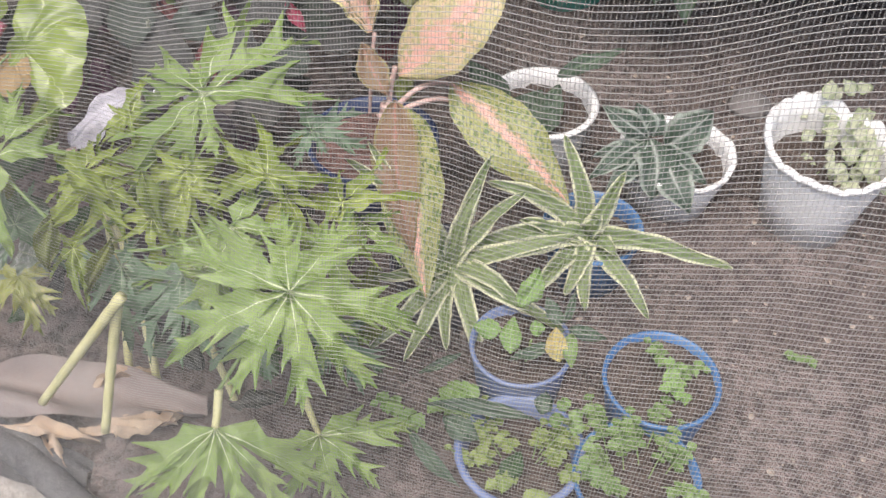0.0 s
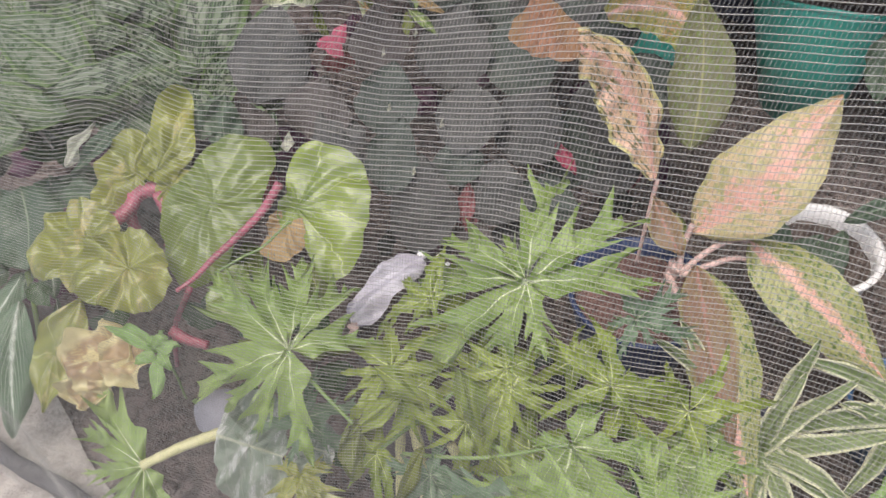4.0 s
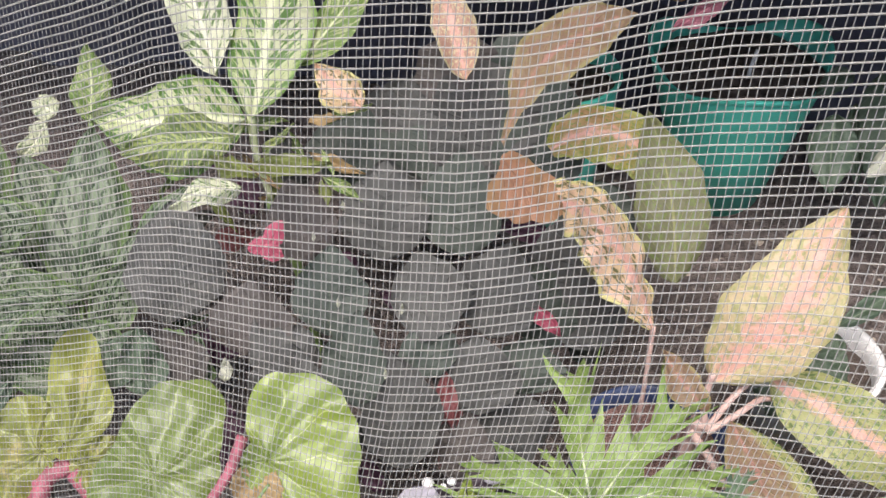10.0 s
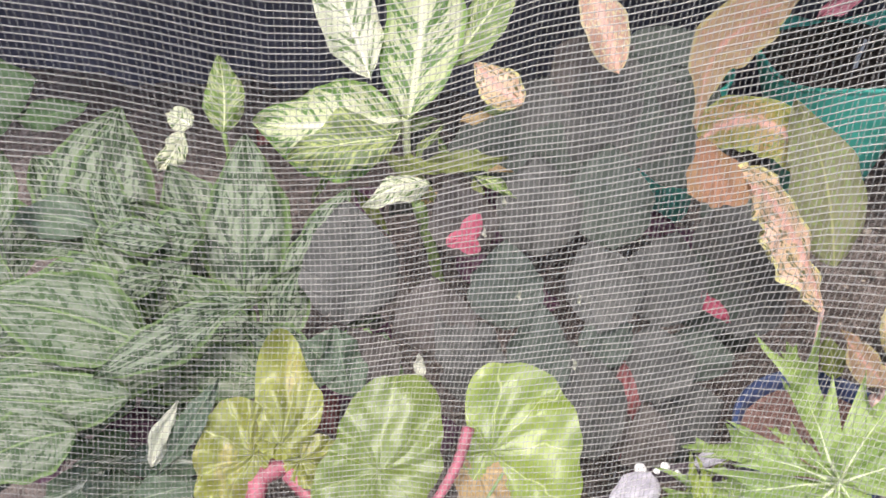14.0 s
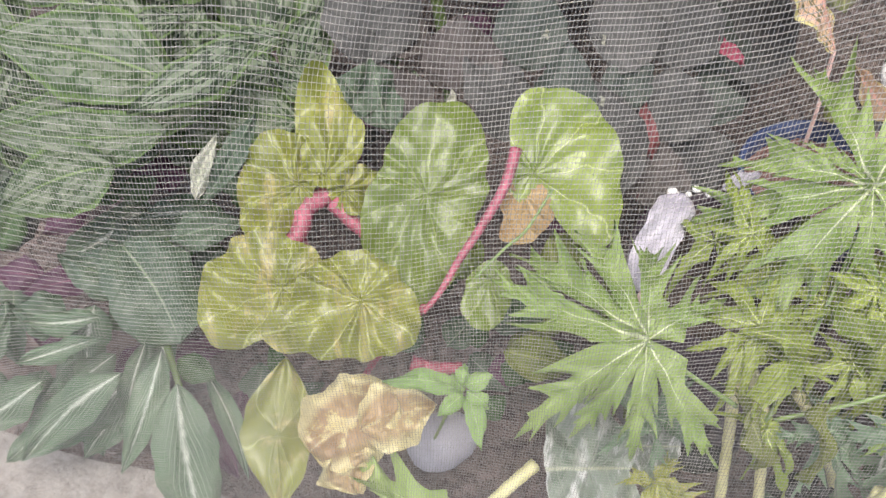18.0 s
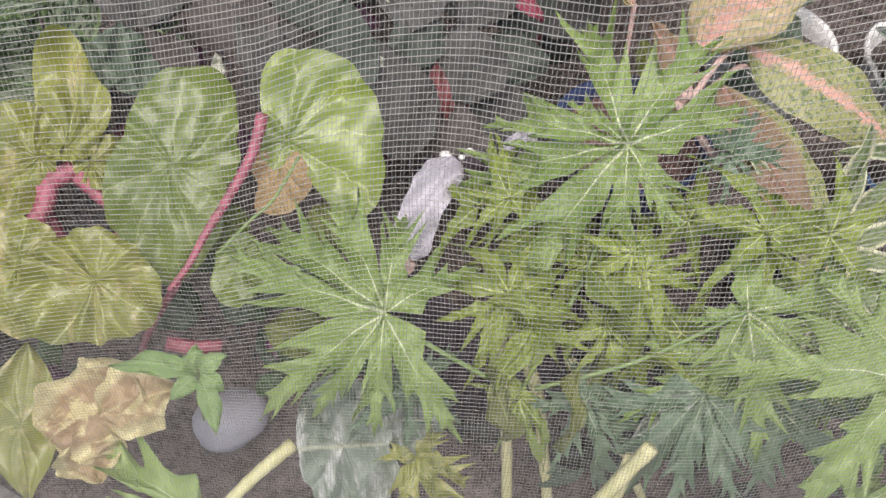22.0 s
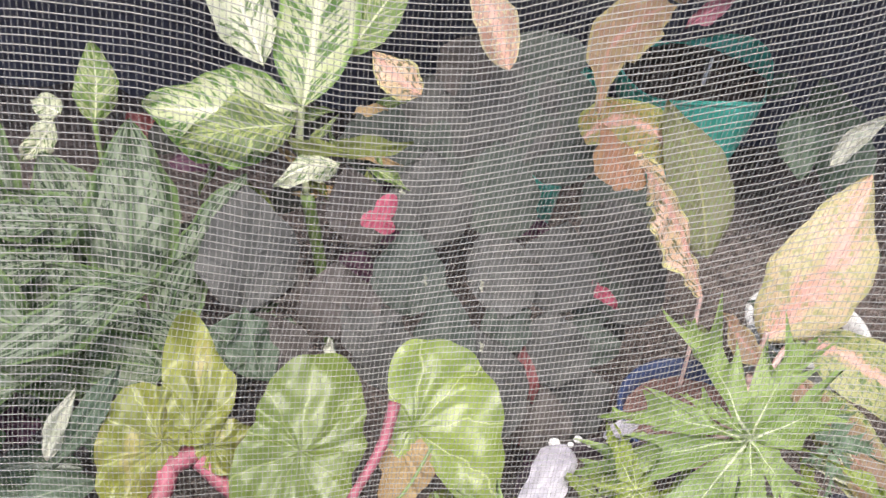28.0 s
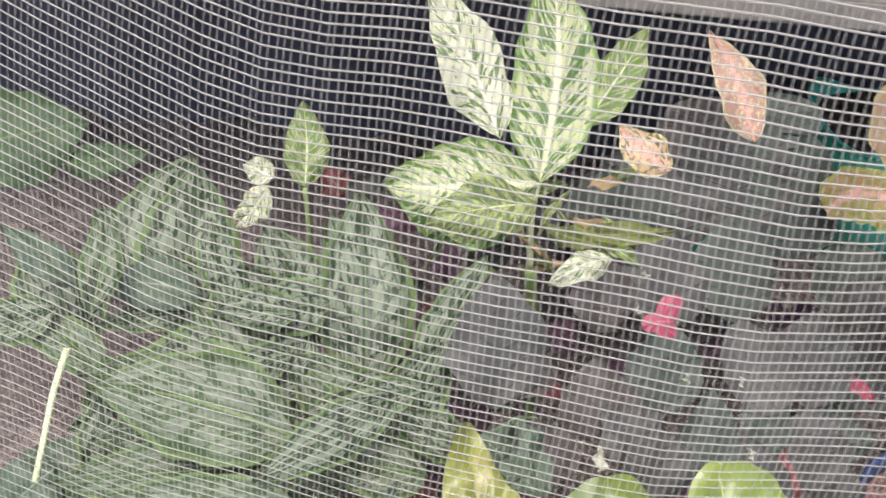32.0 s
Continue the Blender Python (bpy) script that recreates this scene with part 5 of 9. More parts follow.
leaf(silver_plant, M_SILVER, (-0.672, 1.275, 0.332), (-0.717, 1.312, 0.353), 0.068, (-0.06, -0.55, 0.83), 'ovate', fold=0.2, wave=0.008)
leaf(silver_plant, M_SILVER, (-0.689, 1.279, 0.291), (-0.648, 1.307, 0.353), 0.074, (-0.44, -0.67, 0.59), 'ovate', fold=0.2, wave=0.008)
leaf(silver_plant, M_SILVER, (-0.794, 1.375, 0.336), (-0.899, 1.411, 0.32), 0.077, (-0.28, -0.44, 0.85), 'ovate', fold=0.2, wave=0.008)
leaf(silver_plant, M_SILVER, (-0.978, 1.475, 0.303), (-1.078, 1.54, 0.327), 0.098, (-0.08, -0.46, 0.89), 'ovate', fold=0.2)
leaf(silver_plant, M_SILVER_LIGHT, (-0.942, 1.375, 0.3), (-1.071, 1.443, 0.311), 0.075, (-0.14, -0.42, 0.9), 'ovate', fold=0.2)
leaf(silver_plant, M_SILVER, (-0.89, 1.545, 0.341), (-1, 1.598, 0.345), 0.113, (-0.2, -0.49, 0.85), 'ovate', fold=0.15)
leaf(silver_plant, M_SILVER, (-0.861, 1.516, 0.286), (-0.929, 1.616, 0.376), 0.104, (0.04, -0.65, 0.75), 'ovate', fold=0.15, arch=0.06, wave=0.008)
leaf(silver_plant, M_SILVER_LIGHT, (-0.809, 1.381, 0.283), (-0.892, 1.475, 0.355), 0.097, (0.02, -0.6, 0.8), 'ovate', fold=0.15, arch=0.06, wave=0.008)
leaf(silver_plant, M_SILVER_LIGHT, (-0.901, 1.459, 0.294), (-1.016, 1.547, 0.338), 0.100, (-0.05, -0.49, 0.87), 'ovate', fold=0.15, arch=0.06, wave=0.008)
leaf(silver_plant, M_SILVER_LIGHT, (-0.86, 1.341, 0.288), (-0.978, 1.428, 0.329), 0.087, (-0.04, -0.47, 0.88), 'ovate', fold=0.15, arch=0.06, wave=0.008)
leaf(silver_plant, M_SILVER, (-0.924, 1.574, 0.255), (-1.017, 1.7, 0.363), 0.107, (0.06, -0.63, 0.78), 'ovate', fold=0.15, arch=0.06, wave=0.008)
leaf(silver_plant, M_SILVER, (-0.772, 1.398, 0.291), (-0.726, 1.435, 0.368), 0.072, (-0.35, -0.75, 0.57), 'ovate', fold=0.15, arch=0.06, wave=0.008)
leaf(silver_plant, M_SILVER, (-0.828, 1.586, 0.293), (-0.874, 1.677, 0.383), 0.094, (0.01, -0.7, 0.71), 'ovate', fold=0.15, arch=0.06, wave=0.008)
leaf(silver_plant, M_SILVER, (-0.736, 1.313, 0.325), (-0.807, 1.369, 0.355), 0.056, (-0.06, -0.53, 0.85), 'ovate', fold=0.15, arch=0.06, wave=0.008)
leaf(silver_plant, M_SILVER_LIGHT, (-0.789, 1.297, 0.325), (-0.886, 1.341, 0.323), 0.073, (-0.21, -0.42, 0.88), 'ovate', fold=0.15, arch=0.06, wave=0.008)
leaf(silver_plant, M_SILVER_LIGHT, (-1.001, 1.348, 0.299), (-1.082, 1.396, 0.312), 0.071, (-0.09, -0.4, 0.91), 'ovate', fold=0.15, arch=0.06, wave=0.008)
leaf(silver_plant, M_SILVER, (-0.675, 1.382, 0.294), (-0.647, 1.427, 0.37), 0.059, (-0.32, -0.76, 0.57), 'ovate', fold=0.15, arch=0.06, wave=0.008)
leaf(silver_plant, M_SILVER, (-1.004, 1.702, 0.286), (-1.067, 1.793, 0.365), 0.104, (0.07, -0.63, 0.78), 'ovate', fold=0.15, arch=0.06, wave=0.008)
stalk(silver_plant, M_STALK_GREEN, [(-0.808, 1.457, 0.294), (-0.8, 1.486, 0.189), (-0.793, 1.511, 0.077)], 0.006)
stalk(silver_plant, M_STALK_GREEN, [(-0.754, 1.437, 0.318), (-0.765, 1.473, 0.202), (-0.779, 1.505, 0.078)], 0.006)
stalk(silver_plant, M_STALK_GREEN, [(-1.004, 1.625, 0.272), (-0.966, 1.613, 0.149), (-0.923, 1.592, 0.016)], 0.006)
stalk(silver_plant, M_STALK_GREEN, [(-0.895, 1.416, 0.242), (-0.881, 1.464, 0.137), (-0.866, 1.508, 0.029)], 0.006)

stalk(silver_plant, M_STALK_PALE, [(-1.107, 1.47, 0.433), (-1.125, 1.438, 0.411), (-1.139, 1.404, 0.389), (-1.153, 1.37, 0.367)], 0.0035, 0.0028)

# low plant with white-veined leaves beside the net
veined_plant = thing('white_veined_plant', (-1.0, 1.1, 0.0), 'grey-green plant with white-veined drooping leaves', 'plant')
leaf(veined_plant, M_GREYGREEN, (-1.009, 1.215, 0.285), (-0.97, 1.095, 0.244), 0.099, (0.05, -0.31, 0.95), 'round', fold=0.1)
leaf(veined_plant, M_WHITEVEIN, (-1.138, 1.137, 0.225), (-1.043, 1.13, 0.241), 0.025, (-0.18, -0.42, 0.89), 'lance')
leaf(veined_plant, M_WHITEVEIN, (-0.993, 1.115, 0.216), (-1.066, 1.027, 0.137), 0.039, (-0.07, -0.63, 0.77), 'ovate', fold=0.3)
leaf(veined_plant, M_WHITEVEIN, (-0.985, 1.069, 0.21), (-0.995, 0.942, 0.067), 0.071, (0.07, -0.75, 0.66), 'ovate', fold=0.2)
leaf(veined_plant, M_WHITEVEIN, (-1.04, 1.109, 0.201), (-1.166, 1.081, 0.128), 0.052, (-0.32, -0.56, 0.77), 'ovate', fold=0.2)
leaf(veined_plant, M_PLAINGREEN, (-0.98, 1.101, 0.209), (-0.946, 1.072, 0.196), 0.033, (0.04, -0.37, 0.93), 'ovate')
leaf(veined_plant, M_GREYGREEN, (-0.96, 1.215, 0.27), (-0.877, 1.207, 0.283), 0.047, (-0.18, -0.47, 0.86), 'ovate')
leaf(veined_plant, M_GREYGREEN, (-1.085, 1.186, 0.222), (-1.14, 1.209, 0.226), 0.055, (-0.08, -0.36, 0.93), 'ovate')
leaf(veined_plant, M_WHITEVEIN, (-1.047, 1.161, 0.237), (-1.127, 1.182, 0.235), 0.030, (-0.12, -0.39, 0.91), 'lance')
leaf(veined_plant, M_GREYGREEN, (-1.012, 1.2, 0.223), (-1.083, 1.255, 0.246), 0.056, (0.01, -0.38, 0.92), 'ovate')
leaf(veined_plant, M_GREYGREEN, (-0.837, 1.255, 0.389), (-0.918, 1.196, 0.328), 0.029, (-0.12, -0.63, 0.77), 'lance', fold=0.3)
leaf(veined_plant, M_FLOWER, (-0.919, 1.197, 0.342), (-0.881, 1.243, 0.383), 0.021, (-0.06, -0.64, 0.77), 'ovate', fold=0.3)
leaf(veined_plant, M_PURPLE, (-1.059, 1.239, 0.215), (-1.135, 1.248, 0.205), 0.039, (-0.17, -0.45, 0.88), 'ovate')
leaf(veined_plant, M_PURPLE, (-0.979, 1.08, 0.132), (-0.951, 1.008, 0.086), 0.031, (0.13, -0.5, 0.86), 'lance')
leaf(veined_plant, M_WHITEVEIN, (-0.959, 1.109, 0.17), (-0.941, 1, 0.095), 0.025, (0.1, -0.55, 0.83), 'lance')
stalk(veined_plant, M_STALK_GREEN, [(-0.987, 1.116, 0.218), (-0.99, 1.084, 0.132), (-1.008, 1.06, 0.024)], 0.004)

# dull grey-purple leaf clump
grey_plant = thing('grey_leaf_plant', (-0.42, 1.38, 0.0), 'clump of dull grey-purple oval leaves', 'plant')
leaf(grey_plant, M_GREY, (-0.689, 1.363, 0.322), (-0.658, 1.461, 0.433), 0.125, (0.05, -0.76, 0.65), 'ovate', fold=0.05, arch=0.02, cup=0.03, wave=0.004)
leaf(grey_plant, M_GREY_BROWN, (-0.6, 1.29, 0.319), (-0.58, 1.348, 0.385), 0.102, (-0.02, -0.75, 0.66), 'ovate', fold=0.05, arch=0.02, cup=0.03, wave=0.004)
leaf(grey_plant, M_GREY_GREEN, (-0.501, 1.307, 0.311), (-0.481, 1.378, 0.392), 0.097, (-0.07, -0.74, 0.67), 'ovate', fold=0.05, arch=0.02, cup=0.03, wave=0.004)
leaf(grey_plant, M_GREY, (-0.422, 1.324, 0.33), (-0.318, 1.314, 0.338), 0.117, (-0.11, -0.47, 0.87), 'ovate', fold=0.05, arch=0.02, cup=0.03, wave=0.004)
leaf(grey_plant, M_GREY, (-0.306, 1.292, 0.272), (-0.259, 1.365, 0.36), 0.116, (-0.25, -0.68, 0.69), 'ovate', fold=0.05, arch=0.02, cup=0.03, wave=0.004)
leaf(grey_plant, M_GREY, (-0.163, 1.285, 0.218), (-0.172, 1.409, 0.349), 0.121, (-0.18, -0.72, 0.67), 'round', fold=0.05, arch=0.02, cup=0.03, wave=0.004)
leaf(grey_plant, M_GREY_GREEN, (-0.484, 1.218, 0.278), (-0.464, 1.292, 0.361), 0.079, (-0.08, -0.73, 0.67), 'ovate', fold=0.05, arch=0.02, cup=0.03, wave=0.004)
leaf(grey_plant, M_GREY, (-0.439, 1.165, 0.215), (-0.44, 1.262, 0.319), 0.102, (-0.03, -0.73, 0.68), 'ovate', fold=0.05, arch=0.02, cup=0.03, wave=0.004)
leaf(grey_plant, M_GREY, (-0.34, 1.214, 0.226), (-0.325, 1.278, 0.298), 0.113, (-0.17, -0.72, 0.67), 'ovate', fold=0.05, arch=0.02, cup=0.03, wave=0.004)
leaf(grey_plant, M_GREY, (-0.571, 1.213, 0.302), (-0.545, 1.262, 0.358), 0.091, (-0.09, -0.73, 0.68), 'ovate', fold=0.05, arch=0.02, cup=0.03, wave=0.004)
leaf(grey_plant, M_GREY_GREEN, (-0.223, 1.298, 0.22), (-0.223, 1.38, 0.309), 0.089, (-0.16, -0.73, 0.67), 'ovate', fold=0.05, arch=0.02, cup=0.03, wave=0.004)
leaf(grey_plant, M_GREY_BROWN, (-0.505, 1.424, 0.332), (-0.52, 1.498, 0.409), 0.095, (0.04, -0.72, 0.7), 'ovate', fold=0.05, arch=0.02, cup=0.03, wave=0.004)
leaf(grey_plant, M_GREY, (-0.411, 1.448, 0.287), (-0.388, 1.538, 0.388), 0.125, (-0.1, -0.73, 0.67), 'ovate', fold=0.05, arch=0.02, cup=0.03, wave=0.004)
leaf(grey_plant, M_GREY_GREEN, (-0.305, 1.445, 0.274), (-0.28, 1.541, 0.382), 0.127, (-0.16, -0.72, 0.68), 'ovate', fold=0.05, arch=0.02, cup=0.03, wave=0.004)
leaf(grey_plant, M_GREY_GREEN, (-0.442, 1.577, 0.316), (-0.399, 1.651, 0.405), 0.124, (-0.12, -0.73, 0.67), 'ovate', fold=0.05, arch=0.02, cup=0.03, wave=0.004)
leaf(grey_plant, M_GREY_GREEN, (-0.329, 1.587, 0.304), (-0.291, 1.67, 0.401), 0.135, (-0.16, -0.72, 0.68), 'ovate', fold=0.05, arch=0.02, cup=0.03, wave=0.004)
leaf(grey_plant, M_GREY_BROWN, (-0.242, 1.601, 0.306), (-0.201, 1.674, 0.392), 0.110, (-0.21, -0.69, 0.69), 'ovate', fold=0.05, arch=0.02, cup=0.03, wave=0.004)
leaf(grey_plant, M_GREY_BROWN, (-0.608, 1.378, 0.324), (-0.678, 1.424, 0.36), 0.070, (0.1, -0.52, 0.85), 'ovate', fold=0.05, arch=0.02, cup=0.03, wave=0.004)
leaf(grey_plant, M_GREY_BROWN, (-0.657, 1.243, 0.332), (-0.692, 1.295, 0.382), 0.076, (0.2, -0.6, 0.77), 'ovate', fold=0.05, arch=0.02, cup=0.03, wave=0.004)
leaf(grey_plant, M_GREY, (-0.529, 1.256, 0.296), (-0.584, 1.32, 0.354), 0.081, (0.14, -0.59, 0.79), 'ovate', fold=0.05, arch=0.02, cup=0.03, wave=0.004)
leaf(grey_plant, M_GREY_GREEN, (-0.379, 1.248, 0.271), (-0.396, 1.296, 0.319), 0.082, (0.01, -0.7, 0.71), 'ovate', fold=0.05, arch=0.02, cup=0.03, wave=0.004)
leaf(grey_plant, M_GREY_GREEN, (-0.272, 1.256, 0.196), (-0.251, 1.303, 0.25), 0.103, (-0.25, -0.68, 0.69), 'ovate', fold=0.05, arch=0.02, cup=0.03, wave=0.004)
leaf(grey_plant, M_GREY, (-0.276, 1.187, 0.15), (-0.314, 1.255, 0.216), 0.110, (0.03, -0.69, 0.73), 'ovate', fold=0.05, arch=0.02, cup=0.03, wave=0.004)
leaf(grey_plant, M_GREY_BROWN, (-0.38, 1.167, 0.168), (-0.351, 1.219, 0.229), 0.090, (-0.23, -0.68, 0.69), 'ovate', fold=0.05, arch=0.02, cup=0.03, wave=0.004)
leaf(grey_plant, M_GREY_GREEN, (-0.099, 1.381, 0.273), (-0.139, 1.423, 0.311), 0.077, (-0.04, -0.69, 0.72), 'ovate', fold=0.05, arch=0.02, cup=0.03, wave=0.004)
leaf(grey_plant, M_GREY, (-0.506, 1.614, 0.389), (-0.545, 1.615, 0.382), 0.072, (-0.16, -0.59, 0.79), 'ovate', fold=0.05, arch=0.02, cup=0.03, wave=0.004)
disc_leaf(grey_plant, M_RED, (-0.552, 1.296, 0.478), (-0.18, -0.67, 0.72), (0.95, -0.28, -0.02), [(-165, 0.022), (-120, 0.012), (-40, 0.022), (0, 0.012), (62, 0.032), (120, 0.010)], quilt=0.005)
leaf(grey_plant, M_RED, (-0.248, 1.308, 0.301), (-0.218, 1.275, 0.271), 0.024, (0.02, -0.66, 0.75), 'ovate')
leaf(grey_plant, M_DULLRED, (-0.371, 1.251, 0.275), (-0.374, 1.201, 0.221), 0.027, (-0.1, -0.73, 0.68), 'lance')
leaf(grey_plant, M_DULLRED, (-0.357, 1.256, 0.254), (-0.397, 1.185, 0.17), 0.024, (-0.22, -0.69, 0.69), 'lance')
leaf(grey_plant, M_DULLRED, (-0.348, 1.495, 0.291), (-0.294, 1.489, 0.294), 0.032, (-0.1, -0.52, 0.85), 'ovate')
leaf(grey_plant, M_GREYGREEN, (-0.711, 1.25, 0.359), (-0.746, 1.283, 0.388), 0.073, (0.2, -0.52, 0.83), 'ovate', wave=0.01)
leaf(grey_plant, M_GREYGREEN, (-0.701, 1.225, 0.349), (-0.705, 1.28, 0.407), 0.054, (0.16, -0.71, 0.69), 'ovate', wave=0.01)
leaf(grey_plant, M_FLOWER, (-0.625, 1.241, 0.336), (-0.62, 1.259, 0.357), 0.015, (0.01, -0.76, 0.65), 'ovate', fold=0.4)
leaf(grey_plant, M_FLOWER, (-0.486, 1.305, 0.357), (-0.484, 1.314, 0.366), 0.005, (-0.05, -0.7, 0.71), 'ovate', fold=0.4)
leaf(grey_plant, M_FLOWER, (-0.413, 1.299, 0.334), (-0.41, 1.308, 0.344), 0.005, (-0.13, -0.72, 0.68), 'ovate', fold=0.4)
leaf(grey_plant, M_FLOWER, (-0.501, 1.4, 0.382), (-0.499, 1.409, 0.392), 0.005, (-0.04, -0.74, 0.67), 'ovate', fold=0.4)
leaf(grey_plant, M_FLOWER, (-0.448, 1.219, 0.316), (-0.446, 1.228, 0.325), 0.005, (-0.08, -0.7, 0.71), 'ovate', fold=0.4)
leaf(grey_plant, M_FLOWER, (-0.458, 1.457, 0.377), (-0.456, 1.466, 0.387), 0.006, (-0.06, -0.74, 0.67), 'ovate', fold=0.4)

# spider plants
spider_a = thing('spider_plant', (0.22, 1.02, 0.0), 'cream-edged spider plant in a blue pot', 'plant', 'spider plants')
leaf(spider_a, M_SPIDER, (0.22, 0.992, 0.098), (0.424, 0.914, 0.109), 0.038, (-0.21, -0.43, 0.88), 'strap', fold=0.35, arch=0.2)
leaf(spider_a, M_SPIDER, (0.22, 0.992, 0.098), (0.301, 0.861, 0.061), 0.038, (-0.17, -0.36, 0.92), 'strap', fold=0.35, arch=0.15)
leaf(spider_a, M_SPIDER, (0.22, 0.992, 0.098), (0.207, 0.867, 0.067), 0.037, (-0.08, -0.23, 0.97), 'strap', fold=0.35, arch=0.12)
leaf(spider_a, M_SPIDER, (0.22, 0.992, 0.098), (0.116, 0.876, 0.075), 0.038, (0.09, -0.27, 0.96), 'strap', fold=0.35, arch=0.15)
leaf(spider_a, M_SPIDER, (0.22, 0.992, 0.098), (0.017, 0.937, 0.13), 0.038, (0.25, -0.41, 0.88), 'strap', fold=0.35, arch=0.15)
leaf(spider_a, M_SPIDER, (0.22, 0.992, 0.098), (0.067, 1.011, 0.196), 0.039, (0.37, -0.61, 0.7), 'strap', fold=0.35, arch=0.12)
leaf(spider_a, M_SPIDER, (0.22, 0.992, 0.098), (0.178, 1.06, 0.241), 0.037, (0.06, -0.89, 0.44), 'strap', fold=0.35, arch=0.1)
leaf(spider_a, M_SPIDER, (0.22, 0.992, 0.098), (0.267, 1.02, 0.205), 0.037, (-0.45, -0.79, 0.41), 'strap', fold=0.35, arch=0.12)
leaf(spider_a, M_SPIDER, (0.22, 0.992, 0.098), (0.112, 0.968, 0.158), 0.039, (0.51, -0.44, 0.74), 'strap', fold=0.35, arch=0.1)
leaf(spider_a, M_SPIDER, (0.22, 0.992, 0.098), (0.079, 0.925, 0.119), 0.038, (0.29, -0.32, 0.9), 'strap', fold=0.35, arch=0.12)
leaf(spider_a, M_SPIDER, (0.22, 0.992, 0.098), (0.228, 0.971, 0.161), 0.040, (-0.79, -0.61, -0.1), 'strap', fold=0.35, arch=0.05)
leaf(spider_a, M_SPIDER, (0.22, 0.992, 0.098), (0.178, 0.888, 0.086), 0.037, (0.04, -0.13, 0.99), 'strap', fold=0.35, arch=0.1)
leaf(spider_a, M_SPIDER, (0.22, 0.992, 0.098), (0.253, 0.931, 0.125), 0.039, (-0.52, 0.09, 0.85), 'strap', fold=0.35, arch=0.1)
spider_b = thing('spider_plant', (0.0, 0.95, 0.0), 'cream-edged spider plant in a dark pot', 'plant', 'spider plants')
leaf(spider_b, M_SPIDER, (0.013, 0.935, 0.101), (0.115, 0.956, 0.228), 0.033, (-0.5, -0.69, 0.52), 'strap', fold=0.35, arch=0.1)
leaf(spider_b, M_SPIDER, (0.013, 0.935, 0.101), (0.068, 0.994, 0.262), 0.033, (-0.26, -0.87, 0.41), 'strap', fold=0.35, arch=0.1)
leaf(spider_b, M_SPIDER, (0.013, 0.935, 0.101), (-0.137, 0.991, 0.259), 0.033, (0.39, -0.68, 0.62), 'strap', fold=0.35, arch=0.15)
leaf(spider_b, M_SPIDER, (0.013, 0.935, 0.101), (0.186, 0.912, 0.188), 0.034, (-0.45, -0.45, 0.77), 'strap', fold=0.35, arch=0.1)
leaf(spider_b, M_SPIDER, (0.013, 0.935, 0.101), (0.123, 0.827, 0.111), 0.033, (-0.29, -0.21, 0.93), 'strap', fold=0.35, arch=0.15)
leaf(spider_b, M_SPIDER, (0.013, 0.935, 0.101), (0.183, 0.806, 0.093), 0.033, (-0.2, -0.32, 0.92), 'strap', fold=0.35, arch=0.15)
leaf(spider_b, M_SPIDER, (0.013, 0.935, 0.101), (0.064, 0.745, 0.037), 0.033, (-0.04, -0.33, 0.94), 'strap', fold=0.35, arch=0.15)
leaf(spider_b, M_SPIDER, (0.013, 0.935, 0.101), (-0.055, 0.78, 0.069), 0.033, (0.1, -0.24, 0.97), 'strap', fold=0.35, arch=0.12)
leaf(spider_b, M_SPIDER, (0.013, 0.935, 0.101), (-0.106, 0.789, 0.077), 0.033, (0.15, -0.28, 0.95), 'strap', fold=0.35, arch=0.12)
leaf(spider_b, M_SPIDER, (0.013, 0.935, 0.101), (-0.098, 0.865, 0.146), 0.034, (0.49, -0.23, 0.84), 'strap', fold=0.35, arch=0.1)
leaf(spider_b, M_SPIDER, (0.013, 0.935, 0.101), (0.005, 0.792, 0.08), 0.033, (0.01, -0.15, 0.99), 'strap', fold=0.35, arch=0.1)
leaf(spider_b, M_SPIDER, (0.013, 0.935, 0.101), (0.052, 0.962, 0.233), 0.033, (-0.32, -0.9, 0.28), 'strap', fold=0.35, arch=0.1)
leaf(spider_b, M_SPIDER, (0.013, 0.935, 0.101), (-0.106, 1.009, 0.275), 0.033, (0.34, -0.76, 0.55), 'strap', fold=0.35, arch=0.1)

# small leafy plants in the pots
bud_plant = thing('budding_plant', (0.13, 0.80, 0.0), 'small green plant with a yellow bud in a pot', 'plant')
leaf(bud_plant, M_SEEDLING, (0.078, 0.782, 0.138), (0.04, 0.786, 0.143), 0.029, (0.1, -0.6, 0.8), 'ovate', arch=0.1)
leaf(bud_plant, M_SEEDLING, (0.091, 0.757, 0.12), (0.096, 0.801, 0.143), 0.031, (0.0, -0.5, 0.87), 'ovate', arch=0.1)
leaf(bud_plant, M_SEEDLING, (0.104, 0.802, 0.164), (0.129, 0.835, 0.204), 0.034, (0.0, -0.8, 0.6), 'ovate', arch=0.1)
leaf(bud_plant, M_SEEDLING, (0.117, 0.783, 0.138), (0.138, 0.785, 0.14), 0.023, (-0.1, -0.6, 0.8), 'ovate', arch=0.1)
leaf(bud_plant, M_GREYGREEN, (0.142, 0.766, 0.127), (0.088, 0.749, 0.117), 0.020, (0.0, -0.41, 0.91), 'ovate', arch=0.1)
leaf(bud_plant, M_GREYGREEN, (0.158, 0.789, 0.143), (0.139, 0.816, 0.168), 0.023, (0.0, -0.71, 0.71), 'ovate', arch=0.1)
leaf(bud_plant, M_GREYGREEN, (0.168, 0.781, 0.142), (0.219, 0.767, 0.137), 0.020, (-0.1, -0.5, 0.86), 'ovate', arch=0.1)
